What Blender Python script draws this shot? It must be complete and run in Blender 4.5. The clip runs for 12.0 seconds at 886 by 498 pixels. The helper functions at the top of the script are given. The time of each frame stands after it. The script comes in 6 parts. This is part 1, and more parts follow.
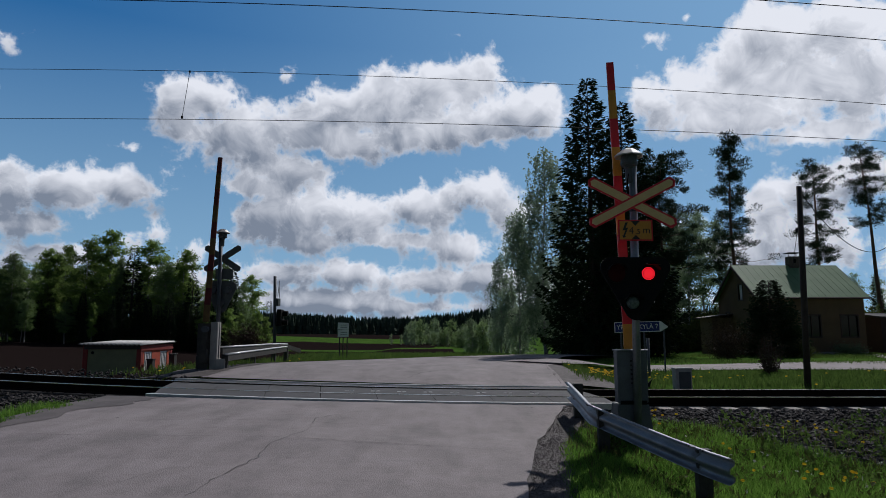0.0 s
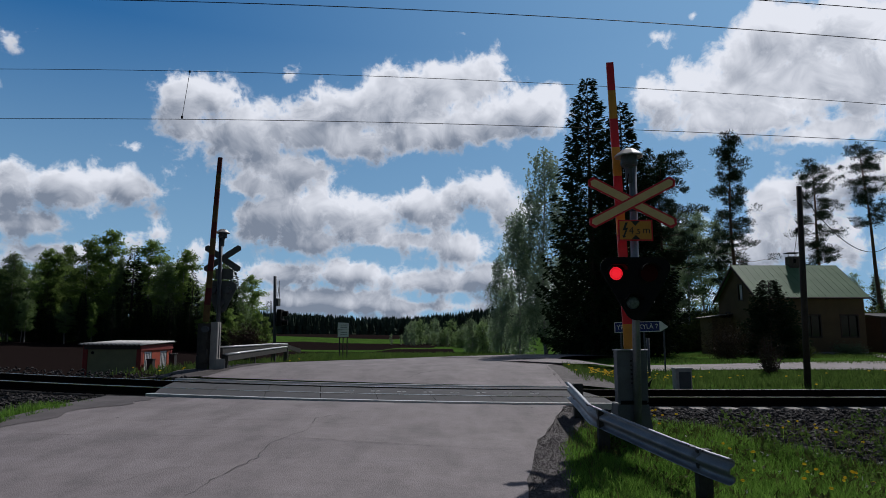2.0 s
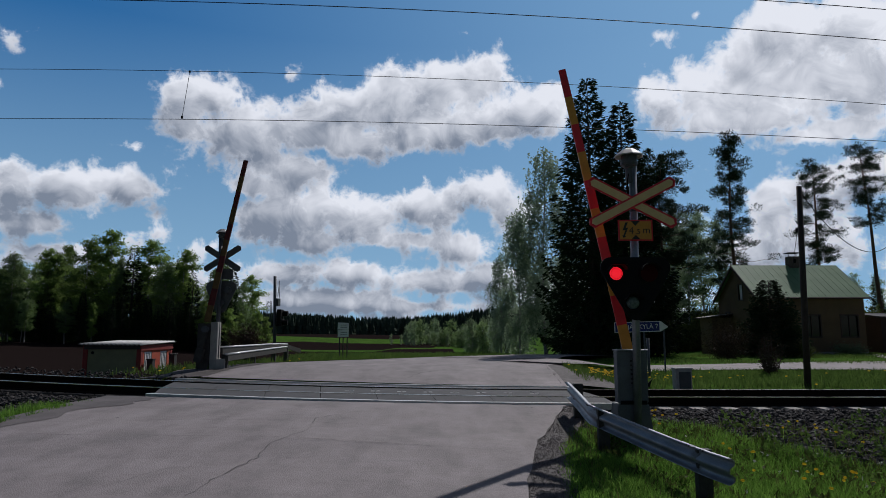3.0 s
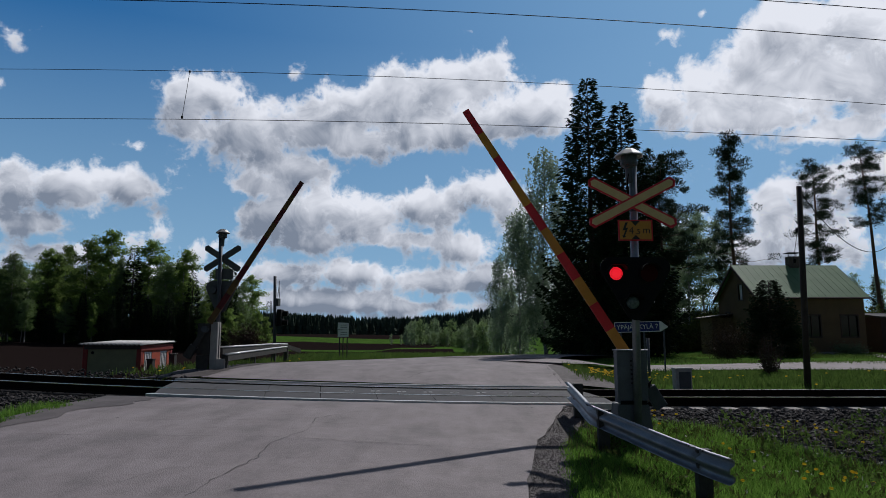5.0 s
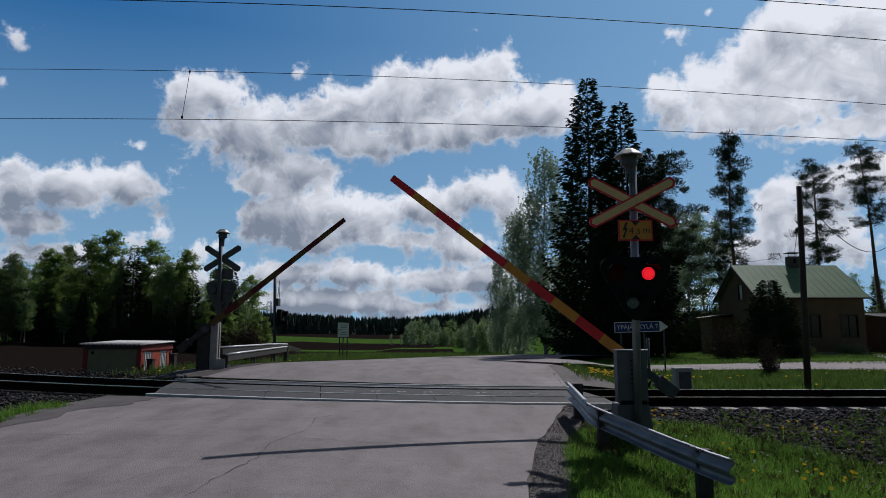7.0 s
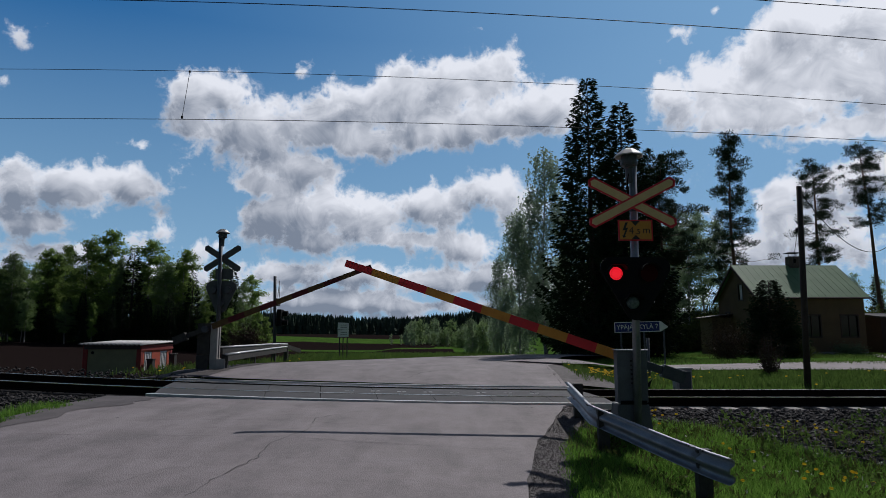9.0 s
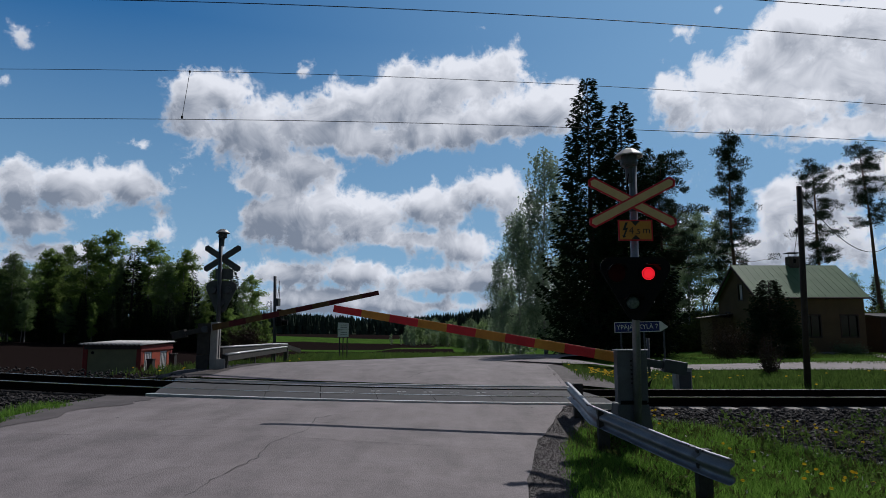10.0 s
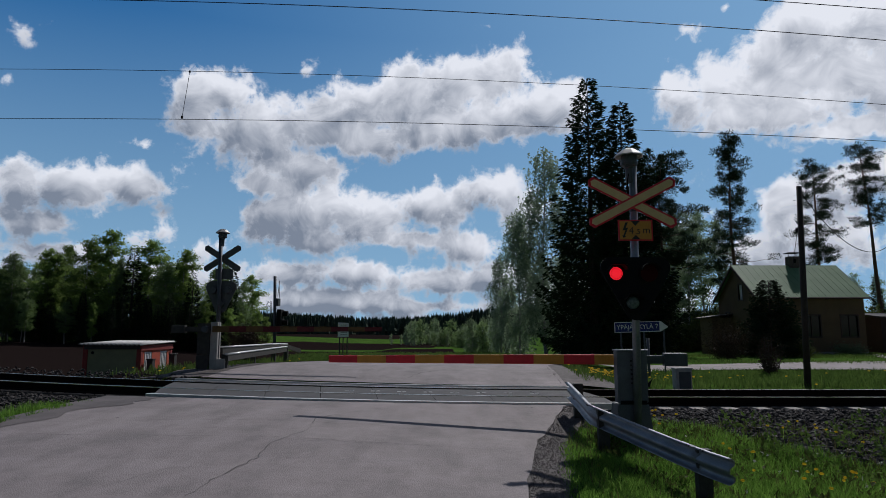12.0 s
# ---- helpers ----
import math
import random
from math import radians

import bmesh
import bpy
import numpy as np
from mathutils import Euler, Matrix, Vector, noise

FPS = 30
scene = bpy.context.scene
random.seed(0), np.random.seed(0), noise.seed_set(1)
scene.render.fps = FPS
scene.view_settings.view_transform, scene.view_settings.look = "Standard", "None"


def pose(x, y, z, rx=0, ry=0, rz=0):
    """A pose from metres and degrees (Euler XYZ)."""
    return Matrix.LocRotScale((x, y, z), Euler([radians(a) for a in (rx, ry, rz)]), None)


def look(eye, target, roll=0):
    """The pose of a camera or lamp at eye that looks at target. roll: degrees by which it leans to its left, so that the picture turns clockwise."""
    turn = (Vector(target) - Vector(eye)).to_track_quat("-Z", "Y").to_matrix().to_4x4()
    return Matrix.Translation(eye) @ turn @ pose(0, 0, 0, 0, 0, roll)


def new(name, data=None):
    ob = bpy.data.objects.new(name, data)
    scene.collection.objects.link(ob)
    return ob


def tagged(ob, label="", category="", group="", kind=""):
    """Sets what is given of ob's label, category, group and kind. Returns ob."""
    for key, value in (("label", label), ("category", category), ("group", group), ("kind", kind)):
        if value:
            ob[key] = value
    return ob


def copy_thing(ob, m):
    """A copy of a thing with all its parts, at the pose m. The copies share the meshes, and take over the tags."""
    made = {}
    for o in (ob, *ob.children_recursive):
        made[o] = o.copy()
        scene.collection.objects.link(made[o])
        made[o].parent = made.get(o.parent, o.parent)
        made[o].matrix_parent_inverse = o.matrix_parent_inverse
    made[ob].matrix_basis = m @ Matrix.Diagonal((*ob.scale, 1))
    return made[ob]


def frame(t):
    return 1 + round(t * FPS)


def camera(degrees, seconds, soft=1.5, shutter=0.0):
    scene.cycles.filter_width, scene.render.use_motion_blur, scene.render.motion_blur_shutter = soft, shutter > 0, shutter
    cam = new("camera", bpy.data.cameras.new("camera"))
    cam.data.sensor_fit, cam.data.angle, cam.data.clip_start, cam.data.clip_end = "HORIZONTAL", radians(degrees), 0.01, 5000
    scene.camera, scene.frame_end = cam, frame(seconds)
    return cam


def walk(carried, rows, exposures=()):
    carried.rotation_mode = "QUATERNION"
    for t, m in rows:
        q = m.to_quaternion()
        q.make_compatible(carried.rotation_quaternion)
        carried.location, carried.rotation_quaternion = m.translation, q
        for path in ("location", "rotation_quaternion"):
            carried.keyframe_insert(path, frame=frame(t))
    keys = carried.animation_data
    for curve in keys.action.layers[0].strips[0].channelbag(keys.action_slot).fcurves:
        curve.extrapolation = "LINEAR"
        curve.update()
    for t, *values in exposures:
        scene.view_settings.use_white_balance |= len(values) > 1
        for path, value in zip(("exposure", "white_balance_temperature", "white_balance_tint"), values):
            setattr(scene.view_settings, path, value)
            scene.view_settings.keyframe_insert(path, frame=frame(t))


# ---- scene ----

# ---------------- camera: stands still beside the road ----------------
cam = camera(70.0, 12.0, soft=0.65)
VIEW = pose(0, 0, 1.5, 90 + 7.58, 0, 0)
walk(cam, [(0.0, VIEW), (12.0, VIEW)], exposures=[(0.0, -0.75, 6150, 12), (12.0, -0.75, 6150, 12)])

# ---------------- world, sun, exposure ----------------
SUN_EL, SUN_AZ = radians(46), radians(27)
world = bpy.data.worlds.new("world")
scene.world = world
world.use_nodes = True
wn = world.node_tree.nodes
sky = wn.new("ShaderNodeTexSky")
sky.sky_type = "NISHITA"
sky.sun_disc = False
sky.sun_elevation, sky.sun_rotation = SUN_EL, SUN_AZ
world.node_tree.links.new(sky.outputs[0], wn["Background"].inputs[0])
wn["Background"].inputs[1].default_value = 0.05
sun_data = bpy.data.lights.new("sun", "SUN")
sun_data.energy, sun_data.angle, sun_data.color = 4.4, radians(0.6), (1.0, 0.96, 0.9)
sun = new("sun", sun_data)
sun_way = Vector((math.sin(SUN_AZ) * math.cos(SUN_EL), math.cos(SUN_AZ) * math.cos(SUN_EL), math.sin(SUN_EL)))
sun.matrix_world = look(tuple(sun_way * 200), (0, 0, 0))


# ---------------- materials ----------------
def nodes_of(name):
    m = bpy.data.materials.new(name)
    m.use_nodes = True
    t = m.node_tree
    return m, t, t.nodes["Principled BSDF"]


def mat(name, col, col2=None, scale=6.0, rough=0.6, metal=0.0, bump=0.15, fine=60.0, vary=0.0, spec=0.5, sub=0.0, dist=0.01):
    """Two tones mixed by large stains and fine grain, with fine relief."""
    m, t, b = nodes_of(name)
    n, l = t.nodes, t.links
    col2 = col2 or tuple(c * 0.7 for c in col)
    tc = n.new("ShaderNodeTexCoord")
    big = n.new("ShaderNodeTexNoise")
    big.inputs["Scale"].default_value, big.inputs["Detail"].default_value = scale, 5
    small = n.new("ShaderNodeTexNoise")
    small.inputs["Scale"].default_value, small.inputs["Detail"].default_value = fine, 3
    for x in (big, small):
        l.new(tc.outputs["Object"], x.inputs["Vector"])
    add = n.new("ShaderNodeMath")
    add.operation = "MULTIPLY_ADD"
    l.new(small.outputs[0], add.inputs[0])
    add.inputs[1].default_value = 0.6
    l.new(big.outputs[0], add.inputs[2])
    rng = n.new("ShaderNodeMapRange")
    rng.inputs[1].default_value, rng.inputs[2].default_value = 0.55, 1.05
    l.new(add.outputs[0], rng.inputs[0])
    mix = n.new("ShaderNodeMix")
    mix.data_type = "RGBA"
    mix.inputs["A"].default_value, mix.inputs["B"].default_value = (*col, 1), (*col2, 1)
    l.new(rng.outputs[0], mix.inputs["Factor"])
    out = mix.outputs["Result"]
    if vary:
        info = n.new("ShaderNodeObjectInfo")
        geo = n.new("ShaderNodeNewGeometry")
        sm = n.new("ShaderNodeMath")
        l.new(info.outputs["Random"], sm.inputs[0])
        l.new(geo.outputs["Random Per Island"], sm.inputs[1])
        r2 = n.new("ShaderNodeMapRange")
        r2.inputs[2].default_value = 2.0
        r2.inputs[3].default_value, r2.inputs[4].default_value = 1 - vary, 1 + vary
        l.new(sm.outputs[0], r2.inputs[0])
        hsv = n.new("ShaderNodeHueSaturation")
        l.new(out, hsv.inputs["Color"])
        l.new(r2.outputs[0], hsv.inputs["Value"])
        out = hsv.outputs[0]
    l.new(out, b.inputs["Base Color"])
    b.inputs["Roughness"].default_value, b.inputs["Metallic"].default_value = rough, metal
    b.inputs["Specular IOR Level"].default_value = spec
    if bump:
        bp = n.new("ShaderNodeBump")
        bp.inputs["Strength"].default_value, bp.inputs["Distance"].default_value = bump, dist
        l.new(small.outputs[0], bp.inputs["Height"])
        l.new(bp.outputs[0], b.inputs["Normal"])
    return m


def leaf_mat(name, col, col2, thin=0.35, vary=0.45, rough=0.6):
    """Leaves: diffuse with some light let through, tone differing leaf by leaf."""
    m, t, b = nodes_of(name)
    n, l = t.nodes, t.links
    geo = n.new("ShaderNodeNewGeometry")
    tc = n.new("ShaderNodeTexCoord")
    nz = n.new("ShaderNodeTexNoise")
    nz.inputs["Scale"].default_value = 0.6
    l.new(tc.outputs["Object"], nz.inputs["Vector"])
    av = n.new("ShaderNodeMath")
    av.operation = "MULTIPLY_ADD"
    l.new(geo.outputs["Random Per Island"], av.inputs[0])
    av.inputs[1].default_value = 0.6
    l.new(nz.outputs[0], av.inputs[2])
    mix = n.new("ShaderNodeMix")
    mix.data_type = "RGBA"
    mix.inputs["A"].default_value, mix.inputs["B"].default_value = (*col, 1), (*col2, 1)
    r = n.new("ShaderNodeMapRange")
    r.inputs[1].default_value, r.inputs[2].default_value = 0.35, 1.1
    l.new(av.outputs[0], r.inputs[0])
    l.new(r.outputs[0], mix.inputs["Factor"])
    info = n.new("ShaderNodeObjectInfo")
    hsv = n.new("ShaderNodeHueSaturation")
    r2 = n.new("ShaderNodeMapRange")
    r2.inputs[3].default_value, r2.inputs[4].default_value = 1 - vary, 1 + vary
    l.new(info.outputs["Random"], r2.inputs[0])
    l.new(r2.outputs[0], hsv.inputs["Value"])
    l.new(mix.outputs["Result"], hsv.inputs["Color"])
    l.new(hsv.outputs[0], b.inputs["Base Color"])
    b.inputs["Roughness"].default_value = rough
    b.inputs["Specular IOR Level"].default_value = 0.06
    tr = n.new("ShaderNodeBsdfTranslucent")
    l.new(hsv.outputs[0], tr.inputs["Color"])
    ms = n.new("ShaderNodeMixShader")
    ms.inputs[0].default_value = thin
    l.new(b.outputs[0], ms.inputs[1])
    l.new(tr.outputs[0], ms.inputs[2])
    l.new(ms.outputs[0], n["Material Output"].inputs["Surface"])
    return m


def asphalt_mat():
    m, t, b = nodes_of("old_asphalt")
    n, l = t.nodes, t.links
    geo = n.new("ShaderNodeNewGeometry")

    def tex(kind, **kw):
        x = n.new(kind)
        for k, v in kw.items():
            x.inputs[k].default_value = v
        l.new(geo.outputs["Position"], x.inputs["Vector"])
        return x

    mp = n.new("ShaderNodeMapping")
    mp.inputs["Rotation"].default_value = (0, 0, radians(14))
    mp.inputs["Scale"].default_value = (2.0, 0.5, 1)
    l.new(geo.outputs["Position"], mp.inputs["Vector"])
    streak = n.new("ShaderNodeTexNoise")
    streak.inputs["Scale"].default_value, streak.inputs["Detail"].default_value = 1.2, 4
    l.new(mp.outputs[0], streak.inputs["Vector"])
    blot = tex("ShaderNodeTexNoise", Scale=0.9, Detail=9, Roughness=0.78)
    grain = tex("ShaderNodeTexNoise", Scale=46.0, Detail=5, Roughness=0.85)
    stone = tex("ShaderNodeTexVoronoi", Scale=70.0)
    s = n.new("ShaderNodeMath")
    s.operation = "MULTIPLY_ADD"
    l.new(streak.outputs[0], s.inputs[0])
    s.inputs[1].default_value = 0.6
    l.new(blot.outputs[0], s.inputs[2])
    s2 = n.new("ShaderNodeMath")
    s2.operation = "MULTIPLY_ADD"
    l.new(grain.outputs[0], s2.inputs[0])
    s2.inputs[1].default_value = 1.1
    l.new(s.outputs[0], s2.inputs[2])
    ramp = n.new("ShaderNodeValToRGB")
    ramp.color_ramp.elements[0].position, ramp.color_ramp.elements[1].position = 0.98 / 2, 1.72 / 2
    ramp.color_ramp.elements[0].color, ramp.color_ramp.elements[1].color = (0.122, 0.107, 0.108, 1), (0.335, 0.292, 0.292, 1)
    spot = tex("ShaderNodeTexVoronoi", Scale=1.3)
    dot = n.new("ShaderNodeMapRange")
    dot.inputs[1].default_value, dot.inputs[2].default_value = 0.02, 0.035
    dot.inputs[3].default_value, dot.inputs[4].default_value = 0.25, 1.0
    l.new(spot.outputs["Distance"], dot.inputs[0])
    half = n.new("ShaderNodeMath")
    half.operation = "MULTIPLY"
    half.inputs[1].default_value = 0.5
    l.new(s2.outputs[0], half.inputs[0])
    l.new(half.outputs[0], ramp.inputs[0])
    dark = n.new("ShaderNodeMix")
    dark.data_type, dark.blend_type = "RGBA", "MULTIPLY"
    dark.inputs["Factor"].default_value = 1.0
    l.new(ramp.outputs[0], dark.inputs["A"])
    l.new(dot.outputs[0], dark.inputs["B"])
    l.new(dark.outputs["Result"], b.inputs["Base Color"])
    b.inputs["Roughness"].default_value = 0.8
    b.inputs["Specular IOR Level"].default_value = 0.3
    bp = n.new("ShaderNodeBump")
    bp.inputs["Strength"].default_value, bp.inputs["Distance"].default_value = 0.5, 0.006
    l.new(stone.outputs[0], bp.inputs["Height"])
    l.new(bp.outputs[0], b.inputs["Normal"])
    return m


def ground_mat():
    """Grass, and ploughed soil where the attribute says so."""
    m, t, b = nodes_of("meadow_and_soil")
    n, l = t.nodes, t.links
    geo = n.new("ShaderNodeNewGeometry")
    at = n.new("ShaderNodeAttribute")
    at.attribute_name = "soil"

    def noise_tex(sc, det=4):
        x = n.new("ShaderNodeTexNoise")
        x.inputs["Scale"].default_value, x.inputs["Detail"].default_value = sc, det
        l.new(geo.outputs["Position"], x.inputs["Vector"])
        return x

    a, c, d = noise_tex(0.35, 6), noise_tex(9.0), noise_tex(0.05, 3)

    def mixed(f, ca, cb):
        x = n.new("ShaderNodeMix")
        x.data_type = "RGBA"
        for key, v in (("A", ca), ("B", cb)):
            if isinstance(v, tuple):
                x.inputs[key].default_value = (*v, 1)
            else:
                l.new(v, x.inputs[key])
        l.new(f, x.inputs["Factor"])
        return x.outputs["Result"]

    def steep(src, lo, hi):
        r = n.new("ShaderNodeMapRange")
        r.inputs[1].default_value, r.inputs[2].default_value = lo, hi
        l.new(src, r.inputs[0])
        return r.outputs[0]

    grass = mixed(steep(a.outputs[0], 0.35, 0.65), (0.034, 0.082, 0.015), (0.075, 0.15, 0.026))
    grass = mixed(steep(c.outputs[0], 0.45, 0.8), grass, (0.07, 0.105, 0.028))
    soil = mixed(steep(c.outputs[0], 0.3, 0.7), (0.012, 0.0085, 0.008), (0.021, 0.015, 0.014))
    edge = n.new("ShaderNodeMath")
    edge.operation = "MULTIPLY_ADD"
    l.new(a.outputs[0], edge.inputs[0])
    edge.inputs[1].default_value = 0.3
    l.new(at.outputs["Fac"], edge.inputs[2])
    l.new(mixed(steep(edge.outputs[0], 0.55, 0.75), grass, soil), b.inputs["Base Color"])
    b.inputs["Roughness"].default_value = 1.0
    b.inputs["Specular IOR Level"].default_value = 0.0
    bp = n.new("ShaderNodeBump")
    bp.inputs["Strength"].default_value, bp.inputs["Distance"].default_value = 0.6, 0.05
    l.new(c.outputs[0], bp.inputs["Height"])
    l.new(bp.outputs[0], b.inputs["Normal"])
    return m


def glow_mat(name, col, strength, base):
    m, t, b = nodes_of(name)
    b.inputs["Base Color"].default_value = (*base, 1)
    b.inputs["Emission Color"].default_value = (*col, 1)
    b.inputs["Emission Strength"].default_value = strength
    b.inputs["Roughness"].default_value = 0.3
    return m


def cloud_mat():
    """Blue air with cumulus; the cover and the height within each cloud come from the sheet's attributes."""
    m, t, b = nodes_of("cumulus_sky")
    n, l = t.nodes, t.links
    n.remove(b)
    uv = n.new("ShaderNodeUVMap")

    def attr(name):
        x = n.new("ShaderNodeAttribute")
        x.attribute_name = name
        return x.outputs["Fac"]

    def calc(op, a, b_=0.0, c=0.0):
        x = n.new("ShaderNodeMath")
        x.operation = op
        for k, v in enumerate((a, b_, c)):
            if isinstance(v, (int, float)):
                x.inputs[k].default_value = v
            else:
                l.new(v, x.inputs[k])
        return x.outputs[0]

    def steep(src, lo, hi, smooth=True):
        r = n.new("ShaderNodeMapRange")
        r.interpolation_type = "SMOOTHSTEP" if smooth else "LINEAR"
        r.inputs[1].default_value, r.inputs[2].default_value = lo, hi
        l.new(src, r.inputs[0])
        return r.outputs[0]

    def mixed(f, ca, cb):
        x = n.new("ShaderNodeMix")
        x.data_type = "RGBA"
        for key, v in (("A", ca), ("B", cb)):
            if isinstance(v, tuple):
                x.inputs[key].default_value = (*v, 1)
            else:
                l.new(v, x.inputs[key])
        l.new(f, x.inputs["Factor"])
        return x.outputs["Result"]

    def shifted(du, dv):
        mp = n.new("ShaderNodeMapping")
        mp.inputs["Location"].default_value = (du, dv, 0)
        l.new(uv.outputs[0], mp.inputs["Vector"])
        return mp.outputs[0]

    def noise_at(src, sc, det, rough=0.55, dis=0.0):
        x = n.new("ShaderNodeTexNoise")
        x.inputs["Scale"].default_value, x.inputs["Detail"].default_value = sc, det
        x.inputs["Roughness"].default_value, x.inputs["Distortion"].default_value = rough, dis
        l.new(src, x.inputs["Vector"])
        return x.outputs[0]

    def puffs_at(src, warp, sc):
        wv = n.new("ShaderNodeVectorMath")
        wv.operation = "MULTIPLY_ADD"
        l.new(warp, wv.inputs[0])
        wv.inputs[1].default_value = (1.4, 1.4, 0)
        l.new(src, wv.inputs[2])
        x = n.new("ShaderNodeTexVoronoi")
        x.feature = "SMOOTH_F1"
        x.inputs["Scale"].default_value, x.inputs["Smoothness"].default_value = sc, 0.35
        x.inputs["Detail"].default_value, x.inputs["Roughness"].default_value = 2.0, 0.55
        l.new(wv.outputs[0], x.inputs["Vector"])
        return x.outputs["Distance"]

    def density(cov, du, dv):
        src = shifted(du, dv)
        wide = noise_at(src, 0.17, 8, 0.58, 0.2)
        puff = puffs_at(src, wide, 0.42)
        d = calc("MULTIPLY_ADD", calc("SUBTRACT", wide, 0.5), 0.6, calc("MULTIPLY", cov, 1.1))
        d = calc("MULTIPLY_ADD", calc("SUBTRACT", 0.52, puff), 0.5, d)
        d = calc("MULTIPLY_ADD", calc("SUBTRACT", noise_at(src, 0.5, 9, 0.66, 0.5), 0.5), 1.0, d)
        return calc("MULTIPLY_ADD", calc("SUBTRACT", noise_at(src, 2.4, 6, 0.64, 0.3), 0.5), 0.36, d)

    def body(cov, du, dv):
        src = shifted(du, dv)
        wide = noise_at(src, 0.17, 3, 0.5, 0.2)
        d = calc("MULTIPLY_ADD", calc("SUBTRACT", wide, 0.5), 1.4, calc("MULTIPLY", cov, 1.0))
        return calc("MULTIPLY_ADD", calc("SUBTRACT", 0.52, puffs_at(src, wide, 0.3)), 0.34, d)

    high, glare = attr("height"), attr("glare")
    dens = density(attr("cover"), 0, 0)
    here, above = body(attr("cover"), 0, 0), body(attr("cover_up"), 0.6, 1.3)
    air = mixed(steep(high, 0.0, 0.85, False), (0.28, 0.47, 0.62), (0.024, 0.128, 0.318))
    air = mixed(glare, air, (0.25, 0.44, 0.645))
    lit = calc("MULTIPLY_ADD", calc("SUBTRACT", here, above), 0.75, calc("MULTIPLY_ADD", glare, 0.56, 0.38))
    lit = calc("MULTIPLY_ADD", attr("crest"), 0.36, lit)
    lit = calc("MULTIPLY_ADD", calc("MAXIMUM", here, 0.0), -0.42, lit)
    lit = calc("MULTIPLY_ADD", steep(high, 0.05, 0.5, False), 0.22, calc("SUBTRACT", lit, 0.12))
    lit = calc("MULTIPLY_ADD", calc("SUBTRACT", noise_at(shifted(3, 7), 0.33, 9, 0.6, 0.7), 0.5), 1.3, lit)
    lit = calc("MULTIPLY_ADD", calc("SUBTRACT", noise_at(shifted(9, 2), 0.1, 3), 0.5), 0.8, lit)
    rim = calc("MULTIPLY", calc("SUBTRACT", 1.0, steep(dens, 0.1, 0.5)), 0.4)
    lit = calc("ADD", lit, rim)
    cloud = mixed(steep(lit, 0.0, 0.95, False), (0.205, 0.24, 0.298), (0.8, 0.81, 0.835))
    col = mixed(steep(dens, -0.06, 0.36), air, cloud)
    em = n.new("ShaderNodeEmission")
    l.new(col, em.inputs["Color"])
    em.inputs["Strength"].default_value = 1.65
    l.new(em.outputs[0], n["Material Output"].inputs["Surface"])
    return m


M_ASPHALT = asphalt_mat()
M_GROUND = ground_mat()
M_GRAVEL = mat("gravel", (0.135, 0.116, 0.112), (0.065, 0.055, 0.053), 5, 0.9, bump=0.6, fine=60, vary=0.3, dist=0.012)
M_DIRT = mat("dark_shoulder_gravel", (0.13, 0.115, 0.112), (0.06, 0.052, 0.05), 3, 0.95, bump=0.6, fine=40, dist=0.015, spec=0.2)
M_APRON = mat("dark_old_asphalt", (0.155, 0.138, 0.138), (0.085, 0.076, 0.077), 1.6, 0.9, bump=0.5, fine=45, dist=0.008, spec=0.2)
M_BALLAST = mat("ballast", (0.085, 0.078, 0.076), (0.016, 0.014, 0.014), 7, 0.8, bump=0.8, fine=40, vary=0.85, spec=0.15)
# bed colour holds the shade seen in gaps between stones
M_BEDSTONE = mat("shaded_bed_stone", (0.02, 0.018, 0.018), (0.008, 0.007, 0.007), 14, 0.95, bump=1.0, fine=30, spec=0.1, dist=0.05)
M_SLEEPER = mat("sleeper_concrete", (0.33, 0.31, 0.29), (0.2, 0.18, 0.17), 4, 0.85, bump=0.3)
M_RAILSIDE = mat("rusty_rail_steel", (0.014, 0.009, 0.007), (0.007, 0.005, 0.004), 8, 0.95, 0.0, 0.2, spec=0.1)
M_RAILTOP = mat("polished_rail_head", (0.62, 0.6, 0.58), (0.36, 0.34, 0.32), 3, 0.22, 1.0, 0.0)
M_PANEL = mat("crossing_rubber", (0.066, 0.064, 0.068), (0.034, 0.033, 0.036), 2.5, 0.85, bump=0.4, fine=60, vary=0.15)
M_EDGE = mat("worn_steel_edge", (0.72, 0.71, 0.7), (0.5, 0.49, 0.48), 6, 0.35, 0.2, 0.1)
M_PATCH = mat("worn_white_mark", (0.5, 0.5, 0.5), (0.2, 0.2, 0.2), 9, 0.7)
M_CRACK = mat("crack_tar", (0.075, 0.068, 0.067), (0.045, 0.042, 0.041), 9, 0.9)
M_GALV = mat("galvanised_steel", (0.29, 0.305, 0.335), (0.17, 0.18, 0.205), 4, 0.48, 0.5, 0.06)
M_GALVDARK = mat("weathered_zinc", (0.085, 0.093, 0.108), (0.045, 0.05, 0.06), 5, 0.6, 0.2, 0.08)
M_HOUSING = mat("dull_housing_sheet", (0.15, 0.16, 0.18), (0.085, 0.09, 0.1), 3, 0.55, 0.3, 0.08)
M_CONCRETE = mat("pale_concrete", (0.42, 0.41, 0.39), (0.28, 0.27, 0.26), 5, 0.85, bump=0.3)
M_POST = mat("dark_post", (0.06, 0.055, 0.05), (0.03, 0.028, 0.026), 8, 0.8)
M_WOODPOLE = mat("tarred_pole_wood", (0.055, 0.04, 0.032), (0.03, 0.022, 0.018), 6, 0.85, bump=0.3)
M_RED = mat("sign_red", (0.68, 0.014, 0.03), (0.52, 0.012, 0.024), 5, 0.5, bump=0.03)
